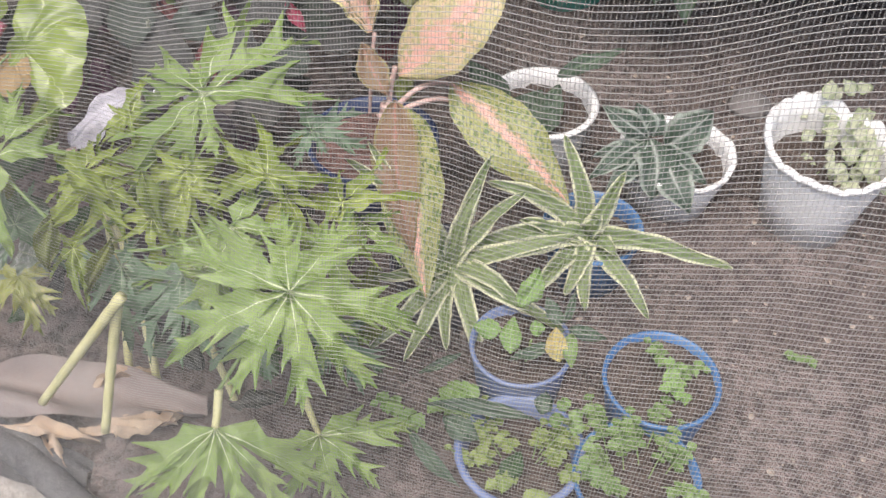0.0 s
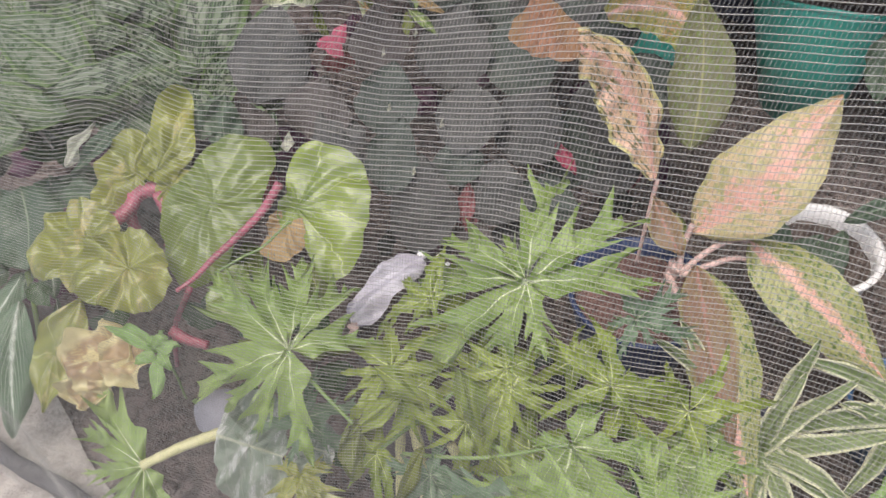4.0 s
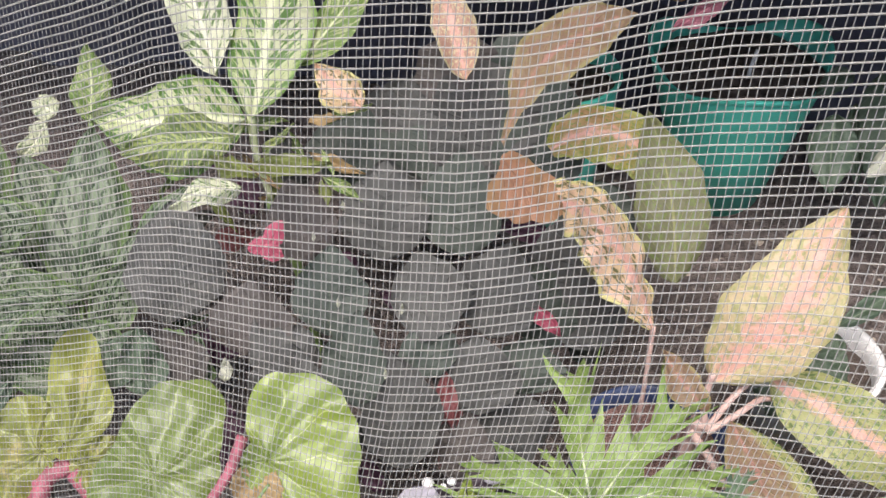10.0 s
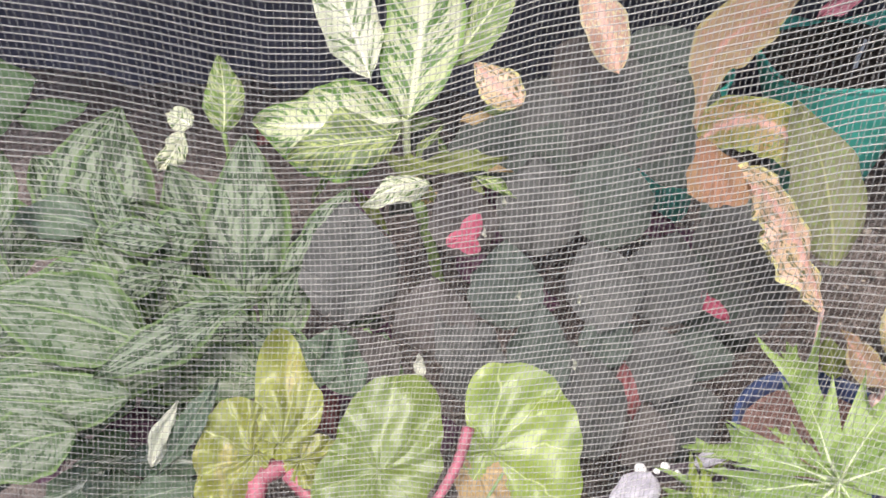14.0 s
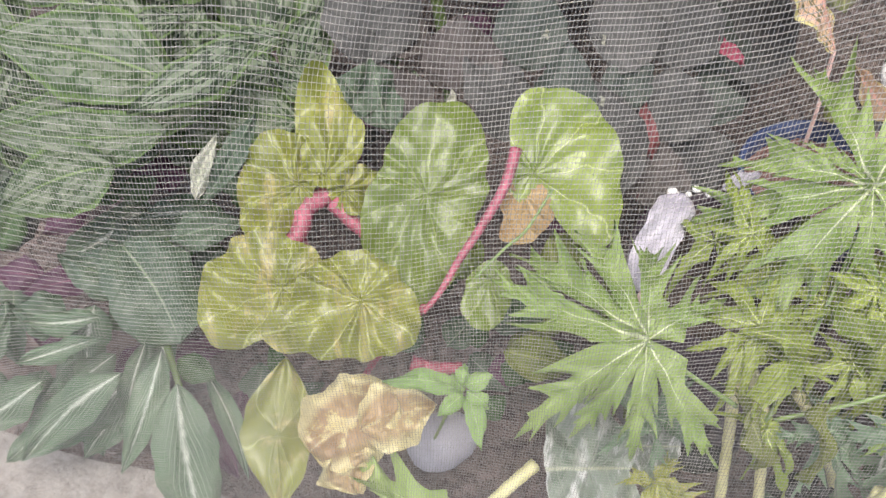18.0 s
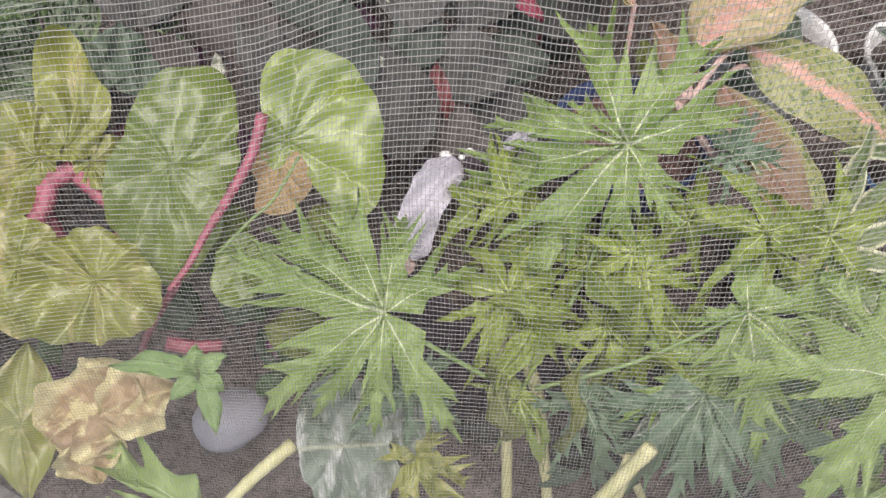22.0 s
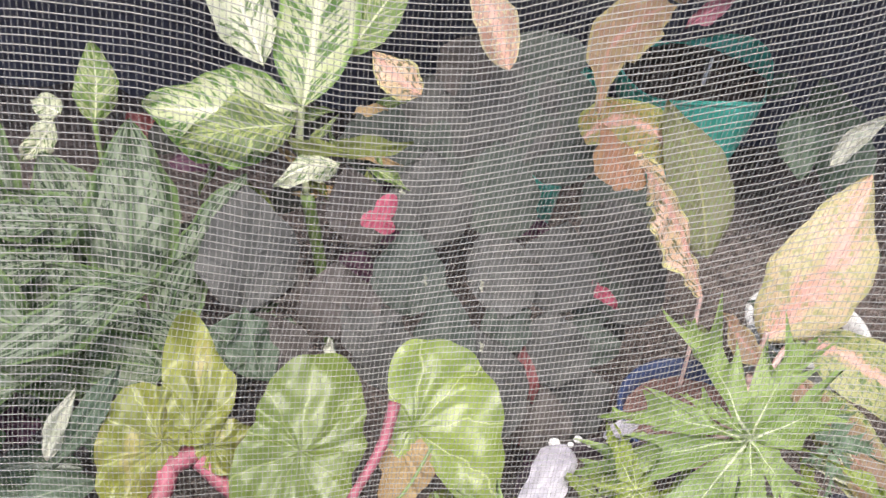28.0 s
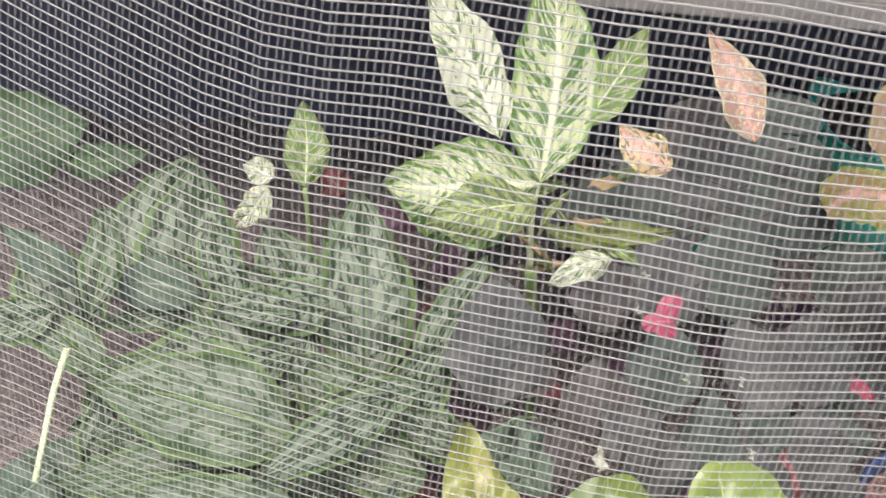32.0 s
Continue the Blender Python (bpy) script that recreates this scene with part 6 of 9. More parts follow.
leaf(bud_plant, M_GREYGREEN, (0.161, 0.789, 0.143), (0.179, 0.824, 0.176), 0.012, (0.0, -0.71, 0.71), 'ovate', arch=0.1)
leaf(bud_plant, M_HERB, (0.172, 0.777, 0.14), (0.172, 0.736, 0.114), 0.022, (-0.1, -0.5, 0.86), 'ovate', arch=0.1)
leaf(bud_plant, M_YELBUD, (0.156, 0.746, 0.115), (0.152, 0.785, 0.142), 0.031, (-0.1, -0.6, 0.8), 'ovate', arch=0.1, fold=0.5)
leaf(bud_plant, M_GREYGREEN, (0.119, 0.67, 0.094), (-0.029, 0.689, 0.102), 0.021, (0.0, -0.5, 0.87), 'lance', arch=0.06)
leaf(bud_plant, M_GREYGREEN, (-0.047, 0.661, 0.089), (0.022, 0.597, 0.049), 0.021, (0.0, -0.5, 0.87), 'lance', arch=0.06)
leaf(bud_plant, M_GREYGREEN, (-0.001, 0.673, 0.095), (0.048, 0.648, 0.079), 0.033, (0.0, -0.5, 0.87), 'lance', arch=0.06)
leaf(bud_plant, M_PLAINGREEN, (0.101, 0.635, 0.074), (0.075, 0.589, 0.045), 0.030, (0.0, -0.5, 0.87), 'lance', arch=0.06)
leaf(bud_plant, M_GREYGREEN, (0.128, 0.676, 0.095), (0.135, 0.702, 0.112), 0.026, (0.0, -0.6, 0.8), 'lance', arch=0.06)
leaf(bud_plant, M_GREYGREEN, (0.026, 0.741, 0.143), (-0.035, 0.72, 0.125), 0.013, (0.0, -0.6, 0.8), 'lance', arch=0.06)
leaf(bud_plant, M_HERB, (0.146, 0.67, 0.122), (0.164, 0.678, 0.126), 0.018, (0.0, -0.6, 0.8), 'round', arch=0.05)
leaf(bud_plant, M_HERB, (0.136, 0.654, 0.11), (0.154, 0.662, 0.114), 0.018, (0.0, -0.6, 0.8), 'round', arch=0.05)
leaf(bud_plant, M_HERB, (0.162, 0.657, 0.113), (0.18, 0.666, 0.117), 0.018, (0.0, -0.6, 0.8), 'round', arch=0.05)
leaf(bud_plant, M_HERB, (0.161, 0.646, 0.104), (0.179, 0.655, 0.108), 0.018, (0.0, -0.6, 0.8), 'round', arch=0.05)
stalk(bud_plant, M_STALK_GREEN, [(0.112, 0.771, 0.047), (0.114, 0.768, 0.085), (0.119, 0.773, 0.13)], 0.002)
striped_plant = thing('silver_striped_plant', (0.42, 1.16, 0.0), 'silver-striped dark plant in a white bag pot', 'plant')
leaf(striped_plant, M_STRIPED, (0.361, 1.164, 0.125), (0.432, 1.185, 0.183), 0.071, (-0.3, -0.75, 0.6), 'ovate', fold=0.2, arch=0.14)
leaf(striped_plant, M_STRIPED, (0.337, 1.178, 0.133), (0.332, 1.079, 0.088), 0.076, (0.1, -0.4, 0.91), 'ovate', fold=0.2, arch=0.14)
leaf(striped_plant, M_STRIPED, (0.355, 1.16, 0.123), (0.391, 1.056, 0.083), 0.068, (-0.25, -0.4, 0.88), 'ovate', fold=0.2, arch=0.14)
leaf(striped_plant, M_STRIPED, (0.33, 1.17, 0.134), (0.231, 1.1, 0.114), 0.038, (0.2, -0.5, 0.84), 'ovate', fold=0.2, arch=0.14)
leaf(striped_plant, M_STRIPED, (0.33, 1.17, 0.14), (0.254, 1.189, 0.192), 0.046, (0.25, -0.76, 0.6), 'ovate', fold=0.2, arch=0.14)
leaf(striped_plant, M_STRIPED, (0.336, 1.175, 0.139), (0.31, 1.204, 0.184), 0.048, (0.0, -0.86, 0.51), 'ovate', fold=0.2, arch=0.14)
leaf(striped_plant, M_STRIPED, (0.321, 1.152, 0.126), (0.237, 1.132, 0.131), 0.041, (0.2, -0.5, 0.84), 'ovate', fold=0.2, arch=0.14)
leaf(striped_plant, M_STRIPED, (0.356, 1.162, 0.124), (0.418, 1.093, 0.11), 0.046, (-0.35, -0.45, 0.82), 'ovate', fold=0.2, arch=0.14)
leaf(striped_plant, M_STRIPED, (0.339, 1.174, 0.137), (0.352, 1.192, 0.174), 0.038, (-0.1, -0.91, 0.4), 'ovate', fold=0.2, arch=0.14)
leaf(striped_plant, M_STRIPED, (0.322, 1.152, 0.125), (0.259, 1.084, 0.103), 0.043, (0.1, -0.35, 0.93), 'ovate', fold=0.2, arch=0.14)
pale_plant = thing('pale_variegated_plant', (0.62, 1.18, 0.0), 'pale cream-green leafy plant in a white bag pot', 'plant')
leaf(pale_plant, M_PALE, (0.64, 1.065, 0.142), (0.618, 1.047, 0.126), 0.022, (-0.26, -0.45, 0.86), 'ovate', fold=0.2)
leaf(pale_plant, M_PALE, (0.736, 1.129, 0.145), (0.734, 1.11, 0.128), 0.027, (-0.33, -0.61, 0.72), 'ovate', fold=0.2)
leaf(pale_plant, M_PALE, (0.697, 1.196, 0.152), (0.681, 1.21, 0.165), 0.025, (-0.08, -0.73, 0.68), 'ovate', fold=0.2)
leaf(pale_plant, M_PALE, (0.589, 1.151, 0.149), (0.578, 1.166, 0.162), 0.025, (-0.13, -0.7, 0.7), 'ovate', fold=0.2)
leaf(pale_plant, M_PALE, (0.668, 1.157, 0.115), (0.689, 1.174, 0.131), 0.025, (-0.26, -0.47, 0.84), 'ovate', fold=0.2)
leaf(pale_plant, M_PALE, (0.652, 1.241, 0.184), (0.621, 1.224, 0.168), 0.022, (-0.18, -0.48, 0.86), 'ovate', fold=0.2)
leaf(pale_plant, M_PALE, (0.667, 1.141, 0.161), (0.683, 1.127, 0.148), 0.027, (-0.08, -0.72, 0.69), 'ovate', fold=0.2)
leaf(pale_plant, M_PALE, (0.633, 1.162, 0.16), (0.604, 1.163, 0.16), 0.021, (-0.02, -0.53, 0.85), 'ovate', fold=0.2)
leaf(pale_plant, M_PALE, (0.593, 1.209, 0.147), (0.576, 1.237, 0.172), 0.027, (-0.15, -0.71, 0.69), 'ovate', fold=0.2)
leaf(pale_plant, M_PALE, (0.646, 1.158, 0.158), (0.672, 1.182, 0.179), 0.026, (-0.25, -0.47, 0.85), 'ovate', fold=0.2)
leaf(pale_plant, M_PALE, (0.63, 1.125, 0.196), (0.645, 1.145, 0.215), 0.019, (-0.3, -0.53, 0.79), 'ovate', fold=0.2)
leaf(pale_plant, M_PALE, (0.718, 1.185, 0.239), (0.748, 1.171, 0.226), 0.021, (-0.02, -0.7, 0.71), 'ovate', fold=0.2)
leaf(pale_plant, M_PALE, (0.616, 1.051, 0.132), (0.631, 1.063, 0.143), 0.022, (-0.26, -0.46, 0.85), 'ovate', fold=0.2)
leaf(pale_plant, M_PALE, (0.669, 1.203, 0.14), (0.7, 1.224, 0.16), 0.022, (-0.23, -0.47, 0.85), 'ovate', fold=0.2)
leaf(pale_plant, M_PALE, (0.645, 1.118, 0.143), (0.627, 1.127, 0.152), 0.019, (0.02, -0.68, 0.73), 'ovate', fold=0.2)
leaf(pale_plant, M_PALE, (0.655, 1.183, 0.128), (0.694, 1.175, 0.121), 0.021, (0.03, -0.59, 0.81), 'ovate', fold=0.2)
leaf(pale_plant, M_PALE, (0.693, 1.162, 0.158), (0.662, 1.157, 0.153), 0.024, (-0.07, -0.47, 0.88), 'ovate', fold=0.2)
leaf(pale_plant, M_PALE, (0.608, 1.169, 0.148), (0.638, 1.178, 0.156), 0.022, (-0.1, -0.46, 0.88), 'ovate', fold=0.2)
leaf(pale_plant, M_PALE, (0.637, 1.074, 0.157), (0.667, 1.077, 0.16), 0.022, (-0.04, -0.47, 0.88), 'ovate', fold=0.2)
leaf(pale_plant, M_PALE, (0.589, 1.083, 0.159), (0.621, 1.08, 0.156), 0.023, (0.03, -0.53, 0.85), 'ovate', fold=0.2)
leaf(pale_plant, M_PALE, (0.631, 1.18, 0.155), (0.619, 1.2, 0.173), 0.025, (-0.17, -0.71, 0.68), 'ovate', fold=0.2)
leaf(pale_plant, M_PALE, (0.668, 1.131, 0.149), (0.65, 1.158, 0.173), 0.019, (-0.16, -0.71, 0.68), 'ovate', fold=0.2)
leaf(pale_plant, M_PALE, (0.628, 1.159, 0.155), (0.609, 1.143, 0.141), 0.020, (-0.23, -0.47, 0.85), 'ovate', fold=0.2)
leaf(pale_plant, M_PALE, (0.652, 1.124, 0.105), (0.655, 1.14, 0.12), 0.023, (-0.31, -0.62, 0.72), 'ovate', fold=0.2)
leaf(pale_plant, M_PALE, (0.641, 1.11, 0.133), (0.65, 1.129, 0.15), 0.018, (-0.31, -0.55, 0.78), 'ovate', fold=0.2)
leaf(pale_plant, M_PALE, (0.646, 1.146, 0.165), (0.634, 1.127, 0.148), 0.025, (-0.3, -0.53, 0.8), 'ovate', fold=0.2)
leaf(pale_plant, M_PALE, (0.669, 1.148, 0.165), (0.651, 1.126, 0.145), 0.026, (-0.29, -0.5, 0.81), 'ovate', fold=0.2)
leaf(pale_plant, M_PALE, (0.673, 1.145, 0.11), (0.648, 1.149, 0.113), 0.027, (0.01, -0.55, 0.83), 'ovate', fold=0.2)
leaf(pale_plant, M_PALE, (0.663, 1.101, 0.137), (0.674, 1.125, 0.158), 0.025, (-0.32, -0.54, 0.78), 'ovate', fold=0.2)
leaf(pale_plant, M_PALE, (0.676, 1.111, 0.136), (0.683, 1.13, 0.153), 0.020, (-0.32, -0.56, 0.76), 'ovate', fold=0.2)
leaf(pale_plant, M_PALE, (0.635, 1.153, 0.103), (0.657, 1.162, 0.111), 0.017, (-0.14, -0.44, 0.89), 'ovate', fold=0.2)
leaf(pale_plant, M_PALE, (0.734, 1.179, 0.223), (0.698, 1.167, 0.213), 0.026, (-0.1, -0.45, 0.89), 'ovate', fold=0.2)
leaf(pale_plant, M_PALE, (0.646, 1.185, 0.213), (0.63, 1.205, 0.231), 0.020, (-0.15, -0.72, 0.67), 'ovate', fold=0.2)
leaf(pale_plant, M_PALE, (0.638, 1.091, 0.168), (0.615, 1.101, 0.177), 0.025, (0.01, -0.65, 0.76), 'ovate', fold=0.2)
leaf(pale_plant, M_PALE, (0.713, 1.17, 0.168), (0.748, 1.184, 0.18), 0.026, (-0.13, -0.44, 0.89), 'ovate', fold=0.2)
leaf(pale_plant, M_PALE, (0.727, 1.134, 0.142), (0.74, 1.116, 0.126), 0.024, (-0.17, -0.72, 0.67), 'ovate', fold=0.2)
leaf(pale_plant, M_PALE, (0.582, 1.123, 0.087), (0.559, 1.137, 0.1), 0.020, (0.01, -0.67, 0.74), 'ovate', fold=0.2)
leaf(pale_plant, M_PALE, (0.593, 1.152, 0.119), (0.578, 1.136, 0.105), 0.022, (-0.25, -0.49, 0.83), 'ovate', fold=0.2)
leaf(pale_plant, M_PALE, (0.669, 1.051, 0.137), (0.701, 1.064, 0.149), 0.025, (-0.17, -0.41, 0.89), 'ovate', fold=0.2)
leaf(pale_plant, M_PALE, (0.597, 1.184, 0.187), (0.623, 1.178, 0.182), 0.020, (0.01, -0.6, 0.8), 'ovate', fold=0.2)
leaf(pale_plant, M_PALE, (0.597, 1.092, 0.158), (0.601, 1.107, 0.172), 0.016, (-0.3, -0.61, 0.74), 'ovate', fold=0.2)
leaf(pale_plant, M_PALE, (0.667, 1.128, 0.14), (0.705, 1.133, 0.144), 0.018, (-0.03, -0.47, 0.88), 'ovate', fold=0.2)
leaf(pale_plant, M_PALE, (0.634, 1.101, 0.134), (0.614, 1.08, 0.116), 0.022, (-0.27, -0.47, 0.84), 'ovate', fold=0.2)
leaf(pale_plant, M_PALE, (0.664, 1.101, 0.132), (0.687, 1.084, 0.117), 0.025, (-0.05, -0.7, 0.72), 'ovate', fold=0.2)
leaf(pale_plant, M_PALE, (0.674, 1.118, 0.147), (0.65, 1.1, 0.131), 0.025, (-0.24, -0.45, 0.86), 'ovate', fold=0.2)
leaf(pale_plant, M_PALE, (0.683, 1.194, 0.173), (0.657, 1.185, 0.165), 0.022, (-0.11, -0.45, 0.88), 'ovate', fold=0.2)
leaf(pale_plant, M_PALE, (0.605, 1.127, 0.113), (0.579, 1.122, 0.109), 0.023, (-0.05, -0.45, 0.89), 'ovate', fold=0.2)
leaf(pale_plant, M_PALE, (0.69, 1.112, 0.143), (0.656, 1.1, 0.132), 0.027, (-0.14, -0.43, 0.89), 'ovate', fold=0.2)
leaf(pale_plant, M_PALE, (0.731, 1.194, 0.158), (0.729, 1.171, 0.137), 0.018, (-0.32, -0.62, 0.71), 'ovate', fold=0.2)
leaf(pale_plant, M_PALE, (0.611, 1.198, 0.195), (0.62, 1.223, 0.217), 0.024, (-0.28, -0.57, 0.77), 'ovate', fold=0.2)
leaf(pale_plant, M_PALE, (0.68, 1.077, 0.156), (0.703, 1.077, 0.155), 0.025, (0.04, -0.5, 0.86), 'ovate', fold=0.2)
leaf(pale_plant, M_PALE, (0.687, 1.154, 0.117), (0.705, 1.167, 0.129), 0.017, (-0.24, -0.45, 0.86), 'ovate', fold=0.2)
leaf(pale_plant, M_PALE, (0.719, 1.099, 0.104), (0.701, 1.125, 0.127), 0.027, (-0.16, -0.71, 0.68), 'ovate', fold=0.2)
leaf(pale_plant, M_PALE, (0.642, 1.115, 0.181), (0.645, 1.138, 0.202), 0.023, (-0.3, -0.62, 0.72), 'ovate', fold=0.2)
leaf(pale_plant, M_PALE, (0.669, 1.237, 0.194), (0.695, 1.229, 0.187), 0.024, (0.01, -0.64, 0.76), 'ovate', fold=0.2)
leaf(pale_plant, M_PALE, (0.652, 1.108, 0.137), (0.652, 1.084, 0.115), 0.024, (-0.29, -0.65, 0.71), 'ovate', fold=0.2)
leaf(pale_plant, M_PALE, (0.626, 1.113, 0.126), (0.609, 1.095, 0.11), 0.017, (-0.27, -0.48, 0.83), 'ovate', fold=0.2)
leaf(pale_plant, M_PALE, (0.711, 1.161, 0.136), (0.71, 1.18, 0.152), 0.024, (-0.3, -0.62, 0.72), 'ovate', fold=0.2)
back_plant = thing('dark_leaf_plant', (0.16, 1.33, 0.0), 'dark green leafy plant in a white-rimmed pot', 'plant')
leaf(back_plant, M_GREYGREEN, (0.19, 1.285, 0.174), (0.306, 1.318, 0.204), 0.031, (-0.06, -0.55, 0.83), 'ovate', fold=0.2, arch=0.1)
leaf(back_plant, M_GREYGREEN, (0.109, 1.247, 0.139), (0.043, 1.303, 0.19), 0.058, (0.05, -0.64, 0.77), 'ovate', fold=0.2, arch=0.1)
leaf(back_plant, M_GREYGREEN, (0.139, 1.248, 0.114), (0.206, 1.269, 0.133), 0.049, (-0.07, -0.54, 0.84), 'ovate', fold=0.2, arch=0.1)
leaf(back_plant, M_GREYGREEN, (0.112, 1.241, 0.094), (0.169, 1.291, 0.139), 0.068, (-0.11, -0.59, 0.8), 'ovate', fold=0.2, arch=0.1)
leaf(back_plant, M_GREYGREEN, (0.168, 1.227, 0.095), (0.197, 1.291, 0.152), 0.048, (-0.12, -0.63, 0.77), 'ovate', fold=0.2, arch=0.1)
leaf(back_plant, M_GREYGREEN, (0.091, 1.212, 0.108), (0.053, 1.24, 0.133), 0.048, (0.06, -0.61, 0.79), 'ovate', fold=0.2, arch=0.1)
tall_plant = thing('broad_leaf_plant', (0.52, 1.62, 0.0), 'grey-green broad-leaf plant beside the teal pot', 'plant')
leaf(tall_plant, M_GREYGREEN, (0.43, 1.648, 0.327), (0.39, 1.513, 0.161), 0.090, (-0.45, -0.63, 0.63), 'ovate', fold=0.2, arch=0.1)
leaf(tall_plant, M_GREYGREEN, (0.394, 1.642, 0.28), (0.374, 1.557, 0.178), 0.038, (-0.43, -0.65, 0.63), 'ovate', fold=0.2, arch=0.1)
leaf(tall_plant, M_GREYGREEN, (0.446, 1.619, 0.298), (0.446, 1.482, 0.139), 0.086, (-0.43, -0.68, 0.59), 'ovate', fold=0.2, arch=0.1)
leaf(tall_plant, M_GREYGREEN, (0.418, 1.695, 0.301), (0.346, 1.684, 0.272), 0.040, (-0.26, -0.5, 0.83), 'ovate', fold=0.2, arch=0.1)
leaf(tall_plant, M_FLOWER, (0.318, 1.476, 0.268), (0.436, 1.491, 0.34), 0.037, (-0.43, -0.41, 0.8), 'ovate', fold=0.1)
leaf(tall_plant, M_GREYGREEN, (0.295, 1.555, 0.332), (0.266, 1.479, 0.245), 0.074, (-0.52, -0.55, 0.65), 'ovate', fold=0.1)

# torn white plastic and white grit
scrap = thing('plastic_scrap', (-0.52, 1.02, 0.2), 'torn white plastic scrap on the grow bag rim', 'plastic')
leaf(scrap, M_SCRAP, (-0.508, 0.982, 0.281), (-0.425, 1.06, 0.325), 0.041, (-0.12, -0.39, 0.91), 'tongue', fold=0.12, arch=0.08, wave=0.006, quilt=0.004)
leaf(scrap, M_SCRAP, (-0.369, 1.07, 0.302), (-0.316, 1.077, 0.301), 0.019, (0.07, -0.39, 0.92), 'ovate', fold=0.3, arch=0.1, wave=0.004)
leaf(scrap, M_PINK_PALE, (-0.503, 0.981, 0.289), (-0.512, 0.968, 0.277), 0.015, (-0.23, -0.57, 0.79), 'ovate', fold=0.3)
lump('white_grit', (-0.428, 1.076, 0.309), (0.0065, 0.0065, 0.0052), M_WHITE, 'small white grit stone on dark potting soil', 'stone', 575)
lump('white_grit', (-0.404, 1.069, 0.314), (0.0047, 0.0047, 0.0038), M_WHITE, 'small white grit stone on dark potting soil', 'stone', 618)
lump('white_grit', (-0.413, 1.068, 0.31), (0.0035, 0.0035, 0.0028), M_WHITE, 'small white grit stone on dark potting soil', 'stone', 605)
lump('white_grit', (-0.394, 1.06, 0.311), (0.0029, 0.0029, 0.0024), M_WHITE, 'small white grit stone on dark potting soil', 'stone', 640)

# low dark leaves that fill the bed, the darkest painted as gap shade
filler = thing('low_dark_plant', (-0.85, 1.2, 0.0), 'low dark green undergrowth with shade-coloured leaves between the plants', 'plant')
leaf(silver_plant, M_SILVER, (-1.002, 1.483, 0.348), (-1.125, 1.474, 0.313), 0.056, (-0.18, -0.6, 0.78), 'ovate', fold=0.2, arch=0.06, wave=0.006)
leaf(silver_plant, M_GREYGREEN, (-0.96, 1.51, 0.329), (-0.934, 1.584, 0.395), 0.049, (0.03, -0.67, 0.74), 'ovate', fold=0.2, arch=0.06, wave=0.006)
leaf(silver_plant, M_SILVER, (-0.86, 1.458, 0.311), (-0.937, 1.457, 0.293), 0.063, (-0.18, -0.56, 0.81), 'ovate', fold=0.2, arch=0.06, wave=0.006)
leaf(silver_plant, M_SILVER, (-0.988, 1.376, 0.29), (-1.104, 1.419, 0.299), 0.074, (-0.1, -0.45, 0.89), 'ovate', fold=0.2, arch=0.06, wave=0.006)
leaf(silver_plant, M_SILVER, (-1.098, 1.413, 0.282), (-1.087, 1.491, 0.348), 0.055, (0.12, -0.65, 0.75), 'ovate', fold=0.2, arch=0.06, wave=0.006)
leaf(silver_plant, M_GREYGREEN, (-1.141, 1.433, 0.309), (-1.215, 1.403, 0.269), 0.072, (-0.12, -0.68, 0.73), 'ovate', fold=0.2, arch=0.06, wave=0.006)
leaf(silver_plant, M_SILVER, (-1.094, 1.438, 0.279), (-1.097, 1.528, 0.352), 0.046, (0.14, -0.62, 0.77), 'ovate', fold=0.2, arch=0.06, wave=0.006)
leaf(silver_plant, M_SILVER, (-0.862, 1.485, 0.369), (-0.922, 1.462, 0.337), 0.061, (-0.15, -0.65, 0.75), 'ovate', fold=0.2, arch=0.06, wave=0.006)
leaf(silver_plant, M_SILVER, (-0.966, 1.489, 0.394), (-1.037, 1.473, 0.365), 0.067, (-0.16, -0.65, 0.74), 'ovate', fold=0.2, arch=0.06, wave=0.006)
leaf(silver_plant, M_SILVER, (-0.884, 1.387, 0.267), (-0.959, 1.365, 0.232), 0.070, (-0.19, -0.59, 0.79), 'ovate', fold=0.2, arch=0.06, wave=0.006)
leaf(silver_plant, M_SILVER, (-0.946, 1.543, 0.405), (-0.943, 1.608, 0.459), 0.047, (0.05, -0.64, 0.77), 'ovate', fold=0.2, arch=0.06, wave=0.006)
leaf(silver_plant, M_SILVER, (-0.949, 1.343, 0.282), (-1.035, 1.401, 0.311), 0.071, (-0.01, -0.46, 0.89), 'ovate', fold=0.2, arch=0.06, wave=0.006)
leaf(silver_plant, M_SILVER, (-0.877, 1.456, 0.339), (-0.964, 1.461, 0.324), 0.058, (-0.17, -0.55, 0.81), 'ovate', fold=0.2, arch=0.06, wave=0.006)
leaf(silver_plant, M_SILVER, (-1.118, 1.564, 0.407), (-1.208, 1.571, 0.393), 0.055, (-0.17, -0.6, 0.78), 'ovate', fold=0.2, arch=0.06, wave=0.006)
leaf(silver_plant, M_GREYGREEN, (-0.966, 1.559, 0.392), (-1.075, 1.599, 0.4), 0.063, (-0.14, -0.54, 0.83), 'ovate', fold=0.2, arch=0.06, wave=0.006)
leaf(silver_plant, M_GREYGREEN, (-1.097, 1.461, 0.257), (-1.182, 1.499, 0.269), 0.063, (-0.07, -0.44, 0.89), 'ovate', fold=0.2, arch=0.06, wave=0.006)
leaf(silver_plant, M_SILVER_LIGHT, (-0.961, 1.554, 0.365), (-1.085, 1.579, 0.358), 0.046, (-0.16, -0.56, 0.81), 'ovate', fold=0.2, arch=0.06, wave=0.006)
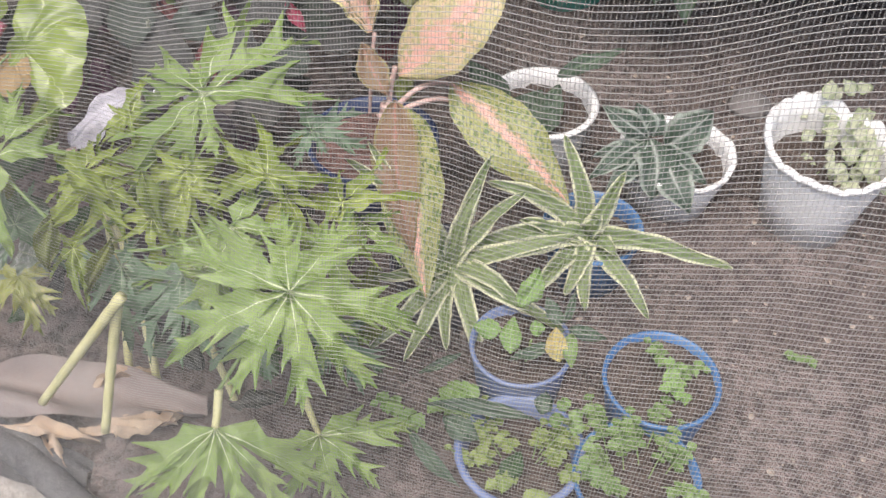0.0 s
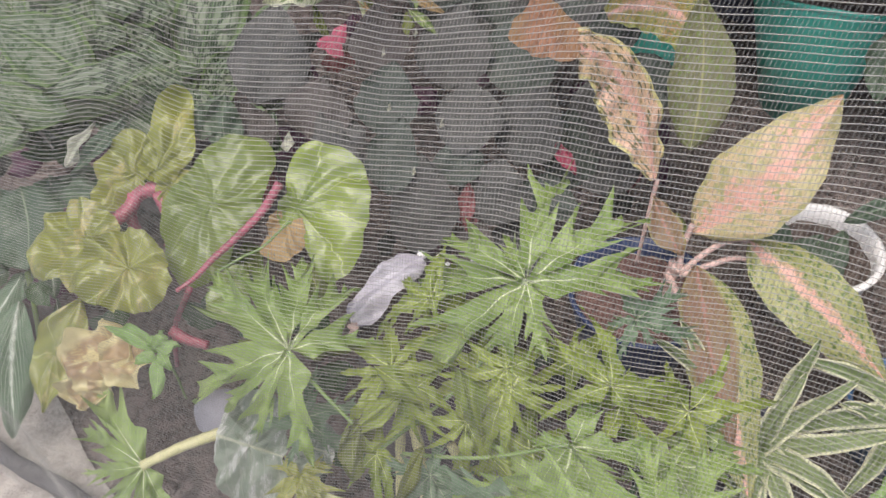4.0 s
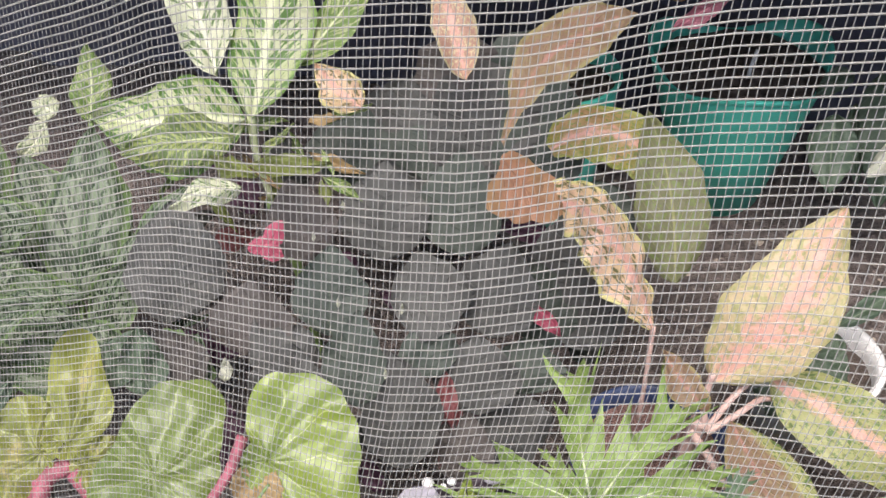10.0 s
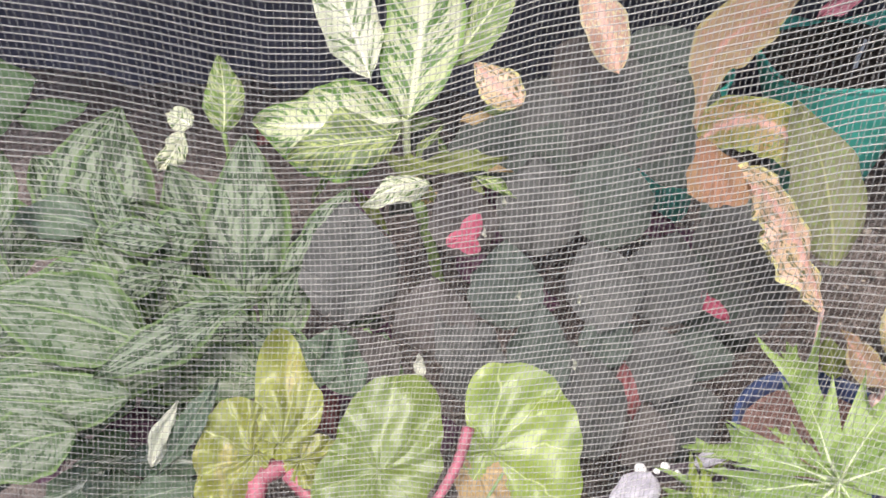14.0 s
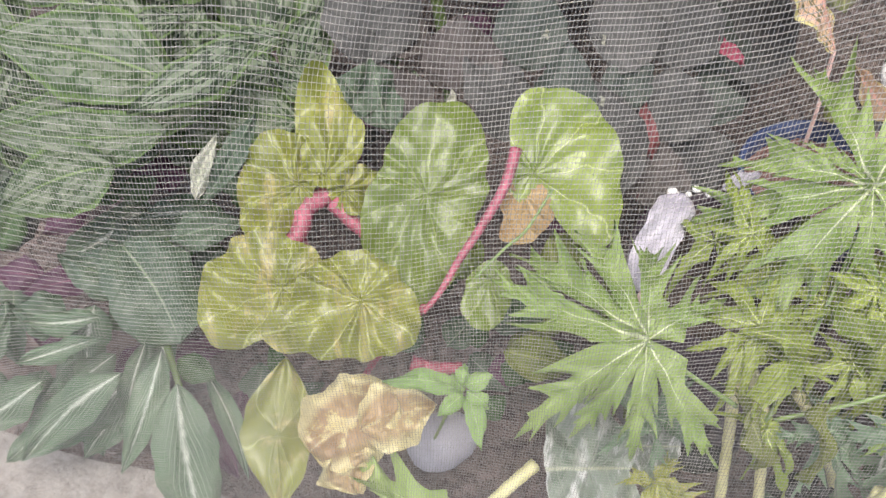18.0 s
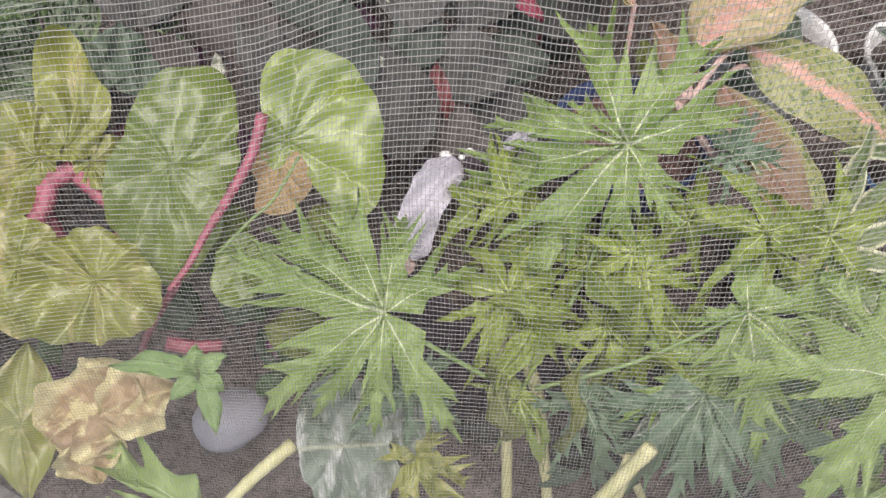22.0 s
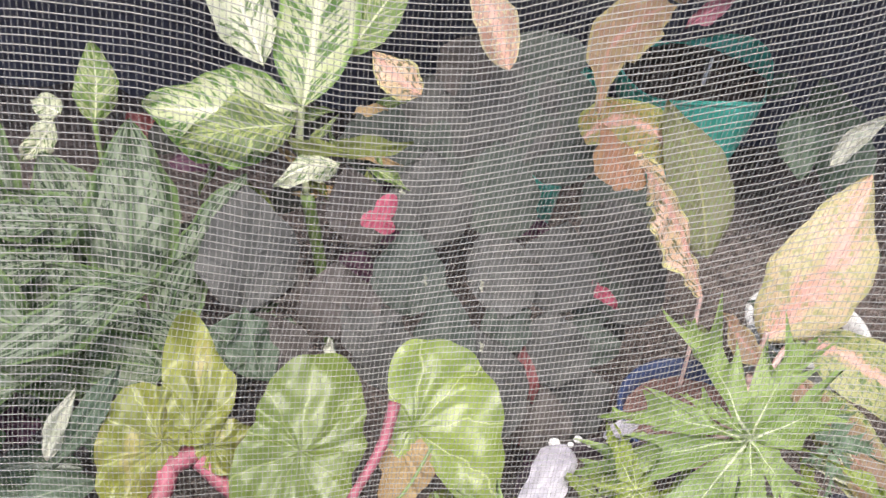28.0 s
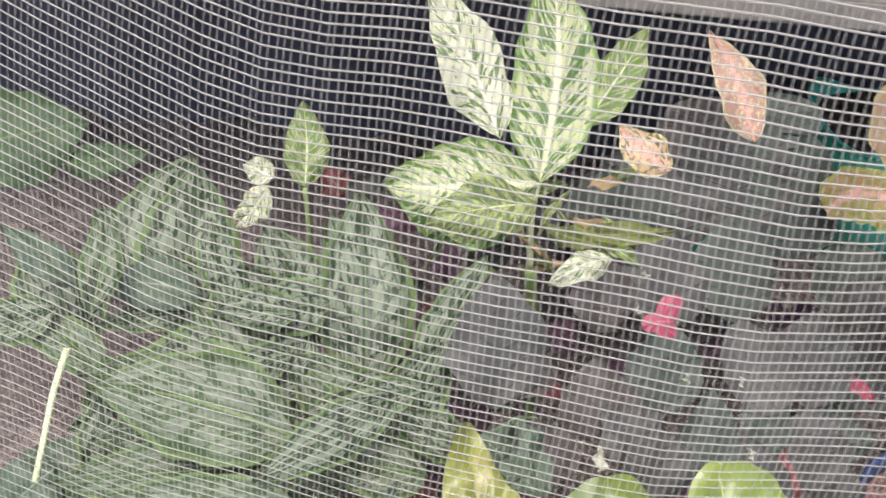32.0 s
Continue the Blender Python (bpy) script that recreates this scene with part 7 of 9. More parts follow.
leaf(silver_plant, M_SILVER, (-0.891, 1.447, 0.385), (-0.967, 1.445, 0.367), 0.043, (-0.17, -0.59, 0.79), 'ovate', fold=0.2, arch=0.06, wave=0.006)
leaf(silver_plant, M_SILVER_LIGHT, (-1.078, 1.504, 0.346), (-1.164, 1.589, 0.397), 0.052, (0.04, -0.48, 0.87), 'ovate', fold=0.2, arch=0.06, wave=0.006)
leaf(silver_plant, M_SILVER, (-1.095, 1.382, 0.245), (-1.122, 1.444, 0.29), 0.044, (0.15, -0.54, 0.83), 'ovate', fold=0.2, arch=0.06, wave=0.006)
leaf(silver_plant, M_SILVER, (-0.954, 1.372, 0.287), (-1.081, 1.418, 0.297), 0.066, (-0.1, -0.46, 0.88), 'ovate', fold=0.2, arch=0.06, wave=0.006)
leaf(silver_plant, M_SILVER_LIGHT, (-0.975, 1.406, 0.321), (-1.105, 1.445, 0.324), 0.061, (-0.12, -0.48, 0.87), 'ovate', fold=0.2, arch=0.06, wave=0.006)
leaf(silver_plant, M_SILVER, (-0.933, 1.526, 0.398), (-0.952, 1.585, 0.442), 0.048, (0.04, -0.59, 0.81), 'ovate', fold=0.2, arch=0.06, wave=0.006)
leaf(silver_plant, M_SILVER_LIGHT, (-0.979, 1.468, 0.29), (-1.078, 1.449, 0.253), 0.064, (-0.17, -0.61, 0.78), 'ovate', fold=0.2, arch=0.06, wave=0.006)
leaf(silver_plant, M_SILVER, (-1.173, 1.405, 0.234), (-1.164, 1.475, 0.293), 0.072, (0.16, -0.65, 0.74), 'ovate', fold=0.2, arch=0.06, wave=0.006)
leaf(silver_plant, M_SILVER, (-0.836, 1.499, 0.4), (-0.918, 1.507, 0.387), 0.069, (-0.18, -0.58, 0.79), 'ovate', fold=0.2, arch=0.06, wave=0.006)
leaf(silver_plant, M_SILVER_LIGHT, (-1.011, 1.428, 0.301), (-1.105, 1.403, 0.26), 0.052, (-0.17, -0.62, 0.76), 'ovate', fold=0.2, arch=0.06, wave=0.006)
leaf(silver_plant, M_SILVER, (-1.069, 1.382, 0.236), (-1.144, 1.445, 0.271), 0.043, (0.05, -0.44, 0.9), 'ovate', fold=0.2, arch=0.06, wave=0.006)
leaf(silver_plant, M_SILVER, (-0.979, 1.427, 0.276), (-1.055, 1.458, 0.285), 0.045, (-0.09, -0.47, 0.88), 'ovate', fold=0.2, arch=0.06, wave=0.006)
leaf(silver_plant, M_GREYGREEN, (-1.096, 1.609, 0.397), (-1.163, 1.679, 0.44), 0.044, (0.03, -0.5, 0.86), 'ovate', fold=0.2, arch=0.06, wave=0.006)
leaf(silver_plant, M_SILVER, (-1.074, 1.446, 0.246), (-1.181, 1.404, 0.188), 0.081, (-0.15, -0.65, 0.75), 'ovate', fold=0.2, arch=0.06, wave=0.006)
leaf(silver_plant, M_SILVER, (-0.874, 1.486, 0.404), (-0.96, 1.512, 0.407), 0.050, (-0.14, -0.55, 0.82), 'ovate', fold=0.2, arch=0.06, wave=0.006)
leaf(silver_plant, M_SILVER_LIGHT, (-1.082, 1.533, 0.417), (-1.053, 1.613, 0.489), 0.044, (0.1, -0.69, 0.72), 'ovate', fold=0.2, arch=0.06, wave=0.006)
leaf(silver_plant, M_SILVER, (-0.942, 1.506, 0.375), (-0.939, 1.557, 0.417), 0.050, (0.05, -0.64, 0.77), 'ovate', fold=0.2, arch=0.06, wave=0.006)
leaf(filler, M_GREYGREEN, (-1.032, 1.299, 0.204), (-0.994, 1.294, 0.209), 0.036, (-0.18, -0.47, 0.87), 'ovate', fold=0.2, arch=0.06)
leaf(filler, M_GREYGREEN, (-0.907, 1.239, 0.212), (-0.946, 1.213, 0.185), 0.039, (-0.13, -0.62, 0.78), 'ovate', fold=0.2, arch=0.06)
leaf(filler, M_PURPLE, (-1.054, 1.367, 0.212), (-1.111, 1.348, 0.187), 0.047, (-0.13, -0.62, 0.77), 'ovate', fold=0.2, arch=0.06)
leaf(filler, M_PLAINGREEN, (-0.929, 1.175, 0.149), (-0.894, 1.146, 0.136), 0.032, (0.03, -0.38, 0.92), 'ovate', fold=0.2, arch=0.06)
leaf(filler, M_GREYGREEN, (-0.989, 1.215, 0.152), (-0.942, 1.22, 0.166), 0.030, (-0.2, -0.49, 0.85), 'ovate', fold=0.2, arch=0.06)
leaf(filler, M_PURPLE, (-0.962, 1.241, 0.204), (-1.005, 1.246, 0.198), 0.025, (-0.17, -0.45, 0.88), 'ovate', fold=0.2, arch=0.06)
leaf(filler, M_PLAINGREEN, (-0.987, 1.335, 0.264), (-0.984, 1.304, 0.243), 0.044, (0.11, -0.55, 0.83), 'ovate', fold=0.2, arch=0.06)
leaf(filler, M_PURPLE, (-0.92, 1.181, 0.138), (-0.971, 1.225, 0.157), 0.028, (0.02, -0.38, 0.93), 'ovate', fold=0.2, arch=0.06)
leaf(filler, M_GREYGREEN, (-0.99, 1.37, 0.234), (-1.04, 1.397, 0.243), 0.042, (-0.07, -0.43, 0.9), 'ovate', fold=0.2, arch=0.06)
leaf(filler, M_PLAINGREEN, (-0.975, 1.259, 0.219), (-0.906, 1.235, 0.218), 0.025, (-0.13, -0.41, 0.9), 'ovate', fold=0.2, arch=0.06)
leaf(filler, M_GREYGREEN, (-0.884, 1.33, 0.23), (-0.865, 1.301, 0.215), 0.035, (0.01, -0.45, 0.89), 'ovate', fold=0.2, arch=0.06)
leaf(filler, M_PLAINGREEN, (-1.015, 1.226, 0.162), (-1.067, 1.22, 0.147), 0.036, (-0.19, -0.5, 0.84), 'ovate', fold=0.2, arch=0.06)
leaf(filler, M_PLAINGREEN, (-0.884, 1.27, 0.247), (-0.83, 1.27, 0.259), 0.036, (-0.19, -0.51, 0.84), 'ovate', fold=0.2, arch=0.06)
leaf(filler, M_PURPLE, (-0.926, 1.346, 0.235), (-0.998, 1.364, 0.232), 0.046, (-0.15, -0.47, 0.87), 'ovate', fold=0.2, arch=0.06)
leaf(filler, M_PLAINGREEN, (-1.001, 1.324, 0.249), (-1.063, 1.333, 0.242), 0.028, (-0.17, -0.49, 0.86), 'ovate', fold=0.2, arch=0.06)
leaf(filler, M_GREYGREEN, (-0.959, 1.216, 0.18), (-0.918, 1.193, 0.173), 0.024, (-0.05, -0.37, 0.93), 'ovate', fold=0.2, arch=0.06)
leaf(filler, M_PLAINGREEN, (-0.646, 1.004, 0.18), (-0.618, 0.981, 0.17), 0.038, (-0.02, -0.42, 0.91), 'ovate', fold=0.2, arch=0.06)
leaf(filler, M_GREYGREEN, (-0.689, 1.065, 0.149), (-0.649, 1.082, 0.169), 0.042, (-0.24, -0.45, 0.86), 'ovate', fold=0.2, arch=0.06)
leaf(filler, M_PURPLE, (-0.621, 1.001, 0.161), (-0.658, 1.013, 0.161), 0.042, (-0.11, -0.34, 0.93), 'ovate', fold=0.2, arch=0.06)
leaf(filler, M_GREYGREEN, (-0.637, 1.055, 0.208), (-0.609, 1.031, 0.197), 0.041, (-0.04, -0.45, 0.89), 'ovate', fold=0.2, arch=0.06)
leaf(filler, M_GREYGREEN, (-0.717, 1.063, 0.175), (-0.776, 1.089, 0.18), 0.043, (-0.08, -0.37, 0.93), 'ovate', fold=0.2, arch=0.06)
leaf(filler, M_PLAINGREEN, (-0.67, 0.987, 0.148), (-0.66, 0.963, 0.134), 0.036, (-0.02, -0.51, 0.86), 'ovate', fold=0.2, arch=0.06)
leaf(filler, M_PLAINGREEN, (-0.638, 1.067, 0.164), (-0.674, 1.064, 0.154), 0.033, (-0.22, -0.39, 0.9), 'ovate', fold=0.2, arch=0.06)
leaf(filler, M_PLAINGREEN, (-0.738, 1.111, 0.185), (-0.711, 1.074, 0.165), 0.036, (0.01, -0.47, 0.88), 'ovate', fold=0.2, arch=0.06)
leaf(filler, M_PLAINGREEN, (-0.616, 1.02, 0.205), (-0.601, 1.056, 0.233), 0.039, (-0.2, -0.55, 0.81), 'ovate', fold=0.2, arch=0.06)
leaf(filler, M_GREYGREEN, (-0.592, 1.054, 0.2), (-0.651, 1.055, 0.187), 0.033, (-0.21, -0.38, 0.9), 'ovate', fold=0.2, arch=0.06)
leaf(filler, M_GREYGREEN, (-0.919, 1.096, 0.09), (-0.896, 1.131, 0.119), 0.046, (-0.07, -0.61, 0.79), 'ovate', fold=0.2, arch=0.06)
leaf(filler, M_GREYGREEN, (-0.89, 1.079, 0.085), (-0.849, 1.076, 0.092), 0.028, (-0.18, -0.36, 0.92), 'ovate', fold=0.2, arch=0.06)
leaf(filler, M_PURPLE, (-0.915, 1.089, 0.113), (-0.855, 1.066, 0.11), 0.044, (-0.08, -0.32, 0.94), 'ovate', fold=0.2, arch=0.06)
leaf(filler, M_GREYGREEN, (-0.888, 1.097, 0.08), (-0.832, 1.097, 0.092), 0.027, (-0.19, -0.38, 0.9), 'ovate', fold=0.2, arch=0.06)
leaf(filler, M_PURPLE, (-0.927, 1.106, 0.108), (-0.944, 1.068, 0.078), 0.031, (-0.02, -0.61, 0.79), 'ovate', fold=0.2, arch=0.06)
leaf(filler, M_PLAINGREEN, (-0.875, 1.099, 0.114), (-0.881, 1.139, 0.14), 0.024, (0.07, -0.54, 0.84), 'ovate', fold=0.2, arch=0.06)
# Low purple, dull red and near-black leaves: the clump's shaded gaps as colour.
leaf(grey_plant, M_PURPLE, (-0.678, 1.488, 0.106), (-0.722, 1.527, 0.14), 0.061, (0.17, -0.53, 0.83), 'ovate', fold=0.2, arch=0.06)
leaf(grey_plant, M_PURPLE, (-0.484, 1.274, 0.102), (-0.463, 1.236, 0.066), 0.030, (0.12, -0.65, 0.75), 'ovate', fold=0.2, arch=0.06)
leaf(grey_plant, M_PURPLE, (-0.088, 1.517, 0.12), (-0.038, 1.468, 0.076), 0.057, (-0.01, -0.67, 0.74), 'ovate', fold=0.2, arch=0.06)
leaf(grey_plant, M_GAP_SHADE, (-0.511, 1.264, 0.099), (-0.494, 1.294, 0.134), 0.030, (-0.15, -0.71, 0.69), 'ovate', fold=0.2, arch=0.06)
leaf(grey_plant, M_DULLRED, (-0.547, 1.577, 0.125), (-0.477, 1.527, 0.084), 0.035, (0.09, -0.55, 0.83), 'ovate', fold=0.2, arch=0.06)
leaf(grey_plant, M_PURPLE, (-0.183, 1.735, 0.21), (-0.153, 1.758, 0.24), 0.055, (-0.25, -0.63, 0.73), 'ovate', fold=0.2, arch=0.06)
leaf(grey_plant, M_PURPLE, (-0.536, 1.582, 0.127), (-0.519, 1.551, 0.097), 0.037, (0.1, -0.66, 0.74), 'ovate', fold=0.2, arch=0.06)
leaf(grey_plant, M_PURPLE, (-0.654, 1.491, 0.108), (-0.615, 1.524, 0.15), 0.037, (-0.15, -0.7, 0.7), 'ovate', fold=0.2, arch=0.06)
leaf(grey_plant, M_GAP_SHADE, (-0.471, 1.349, 0.105), (-0.454, 1.3, 0.056), 0.039, (0.07, -0.69, 0.72), 'ovate', fold=0.2, arch=0.06)
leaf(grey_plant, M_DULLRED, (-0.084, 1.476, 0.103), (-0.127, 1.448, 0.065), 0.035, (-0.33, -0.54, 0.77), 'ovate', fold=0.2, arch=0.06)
leaf(grey_plant, M_GAP_SHADE, (-0.73, 1.485, 0.103), (-0.651, 1.47, 0.102), 0.035, (-0.07, -0.43, 0.9), 'ovate', fold=0.2, arch=0.06)
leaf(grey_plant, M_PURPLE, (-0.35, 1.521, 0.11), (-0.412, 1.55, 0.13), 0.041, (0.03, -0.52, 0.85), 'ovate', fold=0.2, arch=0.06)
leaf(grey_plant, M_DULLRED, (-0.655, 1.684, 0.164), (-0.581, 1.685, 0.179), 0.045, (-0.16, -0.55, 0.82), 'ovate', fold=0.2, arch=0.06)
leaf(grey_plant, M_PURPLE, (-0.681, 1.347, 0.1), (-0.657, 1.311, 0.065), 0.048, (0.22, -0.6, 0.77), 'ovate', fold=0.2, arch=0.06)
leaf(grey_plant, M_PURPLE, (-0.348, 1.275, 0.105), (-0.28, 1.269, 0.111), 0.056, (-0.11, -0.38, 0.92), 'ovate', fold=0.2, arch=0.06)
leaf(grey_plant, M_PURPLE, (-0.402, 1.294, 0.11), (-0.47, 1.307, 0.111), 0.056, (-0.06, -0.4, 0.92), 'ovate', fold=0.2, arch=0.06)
leaf(grey_plant, M_GAP_SHADE, (-0.614, 1.556, 0.114), (-0.689, 1.558, 0.102), 0.037, (-0.15, -0.49, 0.86), 'ovate', fold=0.2, arch=0.06)
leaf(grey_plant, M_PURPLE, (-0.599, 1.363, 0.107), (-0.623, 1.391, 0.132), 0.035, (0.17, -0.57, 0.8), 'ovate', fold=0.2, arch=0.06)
leaf(grey_plant, M_GAP_SHADE, (-0.731, 1.706, 0.17), (-0.634, 1.718, 0.2), 0.038, (-0.17, -0.6, 0.78), 'ovate', fold=0.2, arch=0.06)
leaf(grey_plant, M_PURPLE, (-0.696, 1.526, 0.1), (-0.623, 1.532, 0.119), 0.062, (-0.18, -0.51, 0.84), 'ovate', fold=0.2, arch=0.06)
leaf(grey_plant, M_GAP_SHADE, (-0.487, 1.761, 0.206), (-0.567, 1.741, 0.169), 0.057, (-0.19, -0.63, 0.76), 'ovate', fold=0.2, arch=0.06)
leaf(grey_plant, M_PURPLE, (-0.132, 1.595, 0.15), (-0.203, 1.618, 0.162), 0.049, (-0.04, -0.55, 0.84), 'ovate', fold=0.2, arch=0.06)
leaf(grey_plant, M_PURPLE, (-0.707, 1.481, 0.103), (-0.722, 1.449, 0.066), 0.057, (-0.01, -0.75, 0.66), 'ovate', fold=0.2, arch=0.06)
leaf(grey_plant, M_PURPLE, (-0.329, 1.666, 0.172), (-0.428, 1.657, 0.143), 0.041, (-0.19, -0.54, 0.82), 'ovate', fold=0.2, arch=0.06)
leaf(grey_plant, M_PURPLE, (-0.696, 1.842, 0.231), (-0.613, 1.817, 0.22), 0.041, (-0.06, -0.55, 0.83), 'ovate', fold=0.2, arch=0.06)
leaf(grey_plant, M_GAP_SHADE, (-0.69, 1.73, 0.182), (-0.739, 1.689, 0.129), 0.052, (-0.1, -0.74, 0.67), 'ovate', fold=0.2, arch=0.06)
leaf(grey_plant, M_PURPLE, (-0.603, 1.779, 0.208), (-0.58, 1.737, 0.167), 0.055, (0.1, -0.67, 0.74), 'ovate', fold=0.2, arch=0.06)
leaf(grey_plant, M_GAP_SHADE, (-0.444, 1.396, 0.101), (-0.357, 1.361, 0.079), 0.046, (0.04, -0.46, 0.89), 'ovate', fold=0.2, arch=0.06)
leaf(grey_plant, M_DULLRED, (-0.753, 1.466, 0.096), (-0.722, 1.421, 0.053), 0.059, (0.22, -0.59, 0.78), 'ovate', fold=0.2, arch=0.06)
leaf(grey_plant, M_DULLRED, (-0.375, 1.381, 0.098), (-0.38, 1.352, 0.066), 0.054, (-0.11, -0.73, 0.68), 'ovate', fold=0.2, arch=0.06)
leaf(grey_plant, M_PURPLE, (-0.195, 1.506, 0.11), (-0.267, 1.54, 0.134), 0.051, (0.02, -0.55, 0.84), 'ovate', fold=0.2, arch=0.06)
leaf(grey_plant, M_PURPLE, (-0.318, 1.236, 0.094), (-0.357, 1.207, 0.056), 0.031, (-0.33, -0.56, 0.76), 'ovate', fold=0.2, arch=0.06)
leaf(grey_plant, M_GAP_SHADE, (-0.272, 1.21, 0.108), (-0.317, 1.195, 0.083), 0.032, (-0.32, -0.44, 0.84), 'ovate', fold=0.2, arch=0.06)
leaf(grey_plant, M_GAP_SHADE, (-0.71, 1.857, 0.238), (-0.658, 1.893, 0.286), 0.054, (-0.09, -0.75, 0.66), 'ovate', fold=0.2, arch=0.06)
leaf(grey_plant, M_GAP_SHADE, (-0.129, 1.362, 0.099), (-0.141, 1.402, 0.139), 0.057, (-0.11, -0.72, 0.69), 'ovate', fold=0.2, arch=0.06)
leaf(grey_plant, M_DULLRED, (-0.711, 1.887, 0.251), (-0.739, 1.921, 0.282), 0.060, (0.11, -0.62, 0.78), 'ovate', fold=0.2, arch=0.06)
leaf(grey_plant, M_GAP_SHADE, (-0.23, 1.348, 0.111), (-0.294, 1.353, 0.104), 0.041, (-0.13, -0.41, 0.9), 'ovate', fold=0.2, arch=0.06)
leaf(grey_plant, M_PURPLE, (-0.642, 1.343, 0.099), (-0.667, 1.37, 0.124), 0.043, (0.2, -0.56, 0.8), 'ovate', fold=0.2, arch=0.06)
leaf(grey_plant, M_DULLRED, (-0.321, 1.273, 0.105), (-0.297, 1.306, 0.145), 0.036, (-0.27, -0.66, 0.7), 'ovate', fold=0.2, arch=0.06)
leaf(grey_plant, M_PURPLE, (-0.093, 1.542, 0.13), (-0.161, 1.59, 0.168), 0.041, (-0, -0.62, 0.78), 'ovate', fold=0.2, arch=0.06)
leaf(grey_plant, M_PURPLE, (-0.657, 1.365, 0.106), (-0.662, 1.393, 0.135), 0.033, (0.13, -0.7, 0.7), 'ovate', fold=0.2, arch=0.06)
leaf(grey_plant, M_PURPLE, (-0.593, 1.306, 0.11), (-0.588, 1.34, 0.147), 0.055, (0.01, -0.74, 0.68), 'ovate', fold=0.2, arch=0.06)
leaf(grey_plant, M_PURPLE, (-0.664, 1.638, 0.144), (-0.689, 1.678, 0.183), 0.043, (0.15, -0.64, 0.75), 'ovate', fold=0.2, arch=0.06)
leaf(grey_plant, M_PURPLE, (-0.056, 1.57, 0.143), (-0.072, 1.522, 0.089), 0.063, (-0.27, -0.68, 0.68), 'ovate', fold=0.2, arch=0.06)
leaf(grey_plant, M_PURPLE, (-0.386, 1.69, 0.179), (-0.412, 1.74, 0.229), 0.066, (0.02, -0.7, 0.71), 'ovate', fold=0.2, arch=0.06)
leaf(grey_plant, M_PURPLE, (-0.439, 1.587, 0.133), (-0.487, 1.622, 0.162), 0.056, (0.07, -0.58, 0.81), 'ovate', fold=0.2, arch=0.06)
leaf(round_plant, M_FIDDLE, (-0.639, 1.098, 0.282), (-0.691, 1.091, 0.265), 0.048, (-0.22, -0.45, 0.86), 'round', quilt=0.01)
leaf(veined_plant, M_GREYGREEN, (-1.065, 1.185, 0.151), (-1.14, 1.158, 0.112), 0.054, (-0.22, -0.56, 0.8), 'ovate', fold=0.25, arch=0.08, wave=0.006)
leaf(veined_plant, M_WHITEVEIN, (-1.086, 1.15, 0.119), (-1.2, 1.123, 0.07), 0.056, (-0.24, -0.5, 0.83), 'ovate', fold=0.25, arch=0.08, wave=0.006)
leaf(veined_plant, M_WHITEVEIN, (-1.108, 1.178, 0.097), (-1.167, 1.134, 0.048), 0.045, (-0.15, -0.64, 0.76), 'ovate', fold=0.25, arch=0.08, wave=0.006)
leaf(veined_plant, M_WHITEVEIN, (-1.037, 1.15, 0.128), (-1.118, 1.099, 0.069), 0.055, (-0.19, -0.6, 0.78), 'ovate', fold=0.25, arch=0.08, wave=0.006)
leaf(veined_plant, M_WHITEVEIN, (-1.027, 1.259, 0.171), (-1.001, 1.162, 0.102), 0.057, (0.11, -0.56, 0.82), 'ovate', fold=0.25, arch=0.08, wave=0.006)
leaf(veined_plant, M_GREYGREEN, (-1.15, 1.22, 0.211), (-1.223, 1.171, 0.154), 0.036, (-0.12, -0.67, 0.73), 'ovate', fold=0.25, arch=0.08, wave=0.006)
leaf(veined_plant, M_WHITEVEIN, (-1.06, 1.216, 0.193), (-1.086, 1.163, 0.146), 0.052, (0.01, -0.67, 0.75), 'ovate', fold=0.25, arch=0.08, wave=0.006)
leaf(veined_plant, M_WHITEVEIN, (-1.052, 1.165, 0.161), (-1.119, 1.144, 0.128), 0.033, (-0.23, -0.54, 0.81), 'ovate', fold=0.25, arch=0.08, wave=0.006)
leaf(veined_plant, M_GREYGREEN, (-1.161, 1.264, 0.181), (-1.162, 1.202, 0.133), 0.040, (0.16, -0.61, 0.78), 'ovate', fold=0.25, arch=0.08, wave=0.006)
leaf(veined_plant, M_WHITEVEIN, (-1.017, 1.172, 0.159), (-1.063, 1.101, 0.092), 0.031, (-0.07, -0.66, 0.75), 'ovate', fold=0.25, arch=0.08, wave=0.006)
leaf(veined_plant, M_WHITEVEIN, (-1.112, 1.187, 0.13), (-1.097, 1.098, 0.065), 0.054, (0.16, -0.56, 0.81), 'ovate', fold=0.25, arch=0.08, wave=0.006)
leaf(veined_plant, M_WHITEVEIN, (-1.041, 1.146, 0.132), (-1.144, 1.113, 0.081), 0.049, (-0.24, -0.52, 0.82), 'ovate', fold=0.25, arch=0.08, wave=0.006)
leaf(veined_plant, M_WHITEVEIN, (-1.048, 1.148, 0.129), (-1.132, 1.131, 0.095), 0.041, (-0.24, -0.48, 0.84), 'ovate', fold=0.25, arch=0.08, wave=0.006)
leaf(veined_plant, M_WHITEVEIN, (-1.135, 1.169, 0.143), (-1.23, 1.153, 0.108), 0.050, (-0.23, -0.49, 0.84), 'ovate', fold=0.25, arch=0.08, wave=0.006)
leaf(filler, M_GAP_SHADE, (-0.966, 1.247, 0.172), (-0.873, 1.231, 0.183), 0.046, (-0.18, -0.42, 0.89), 'ovate', fold=0.2, arch=0.06)
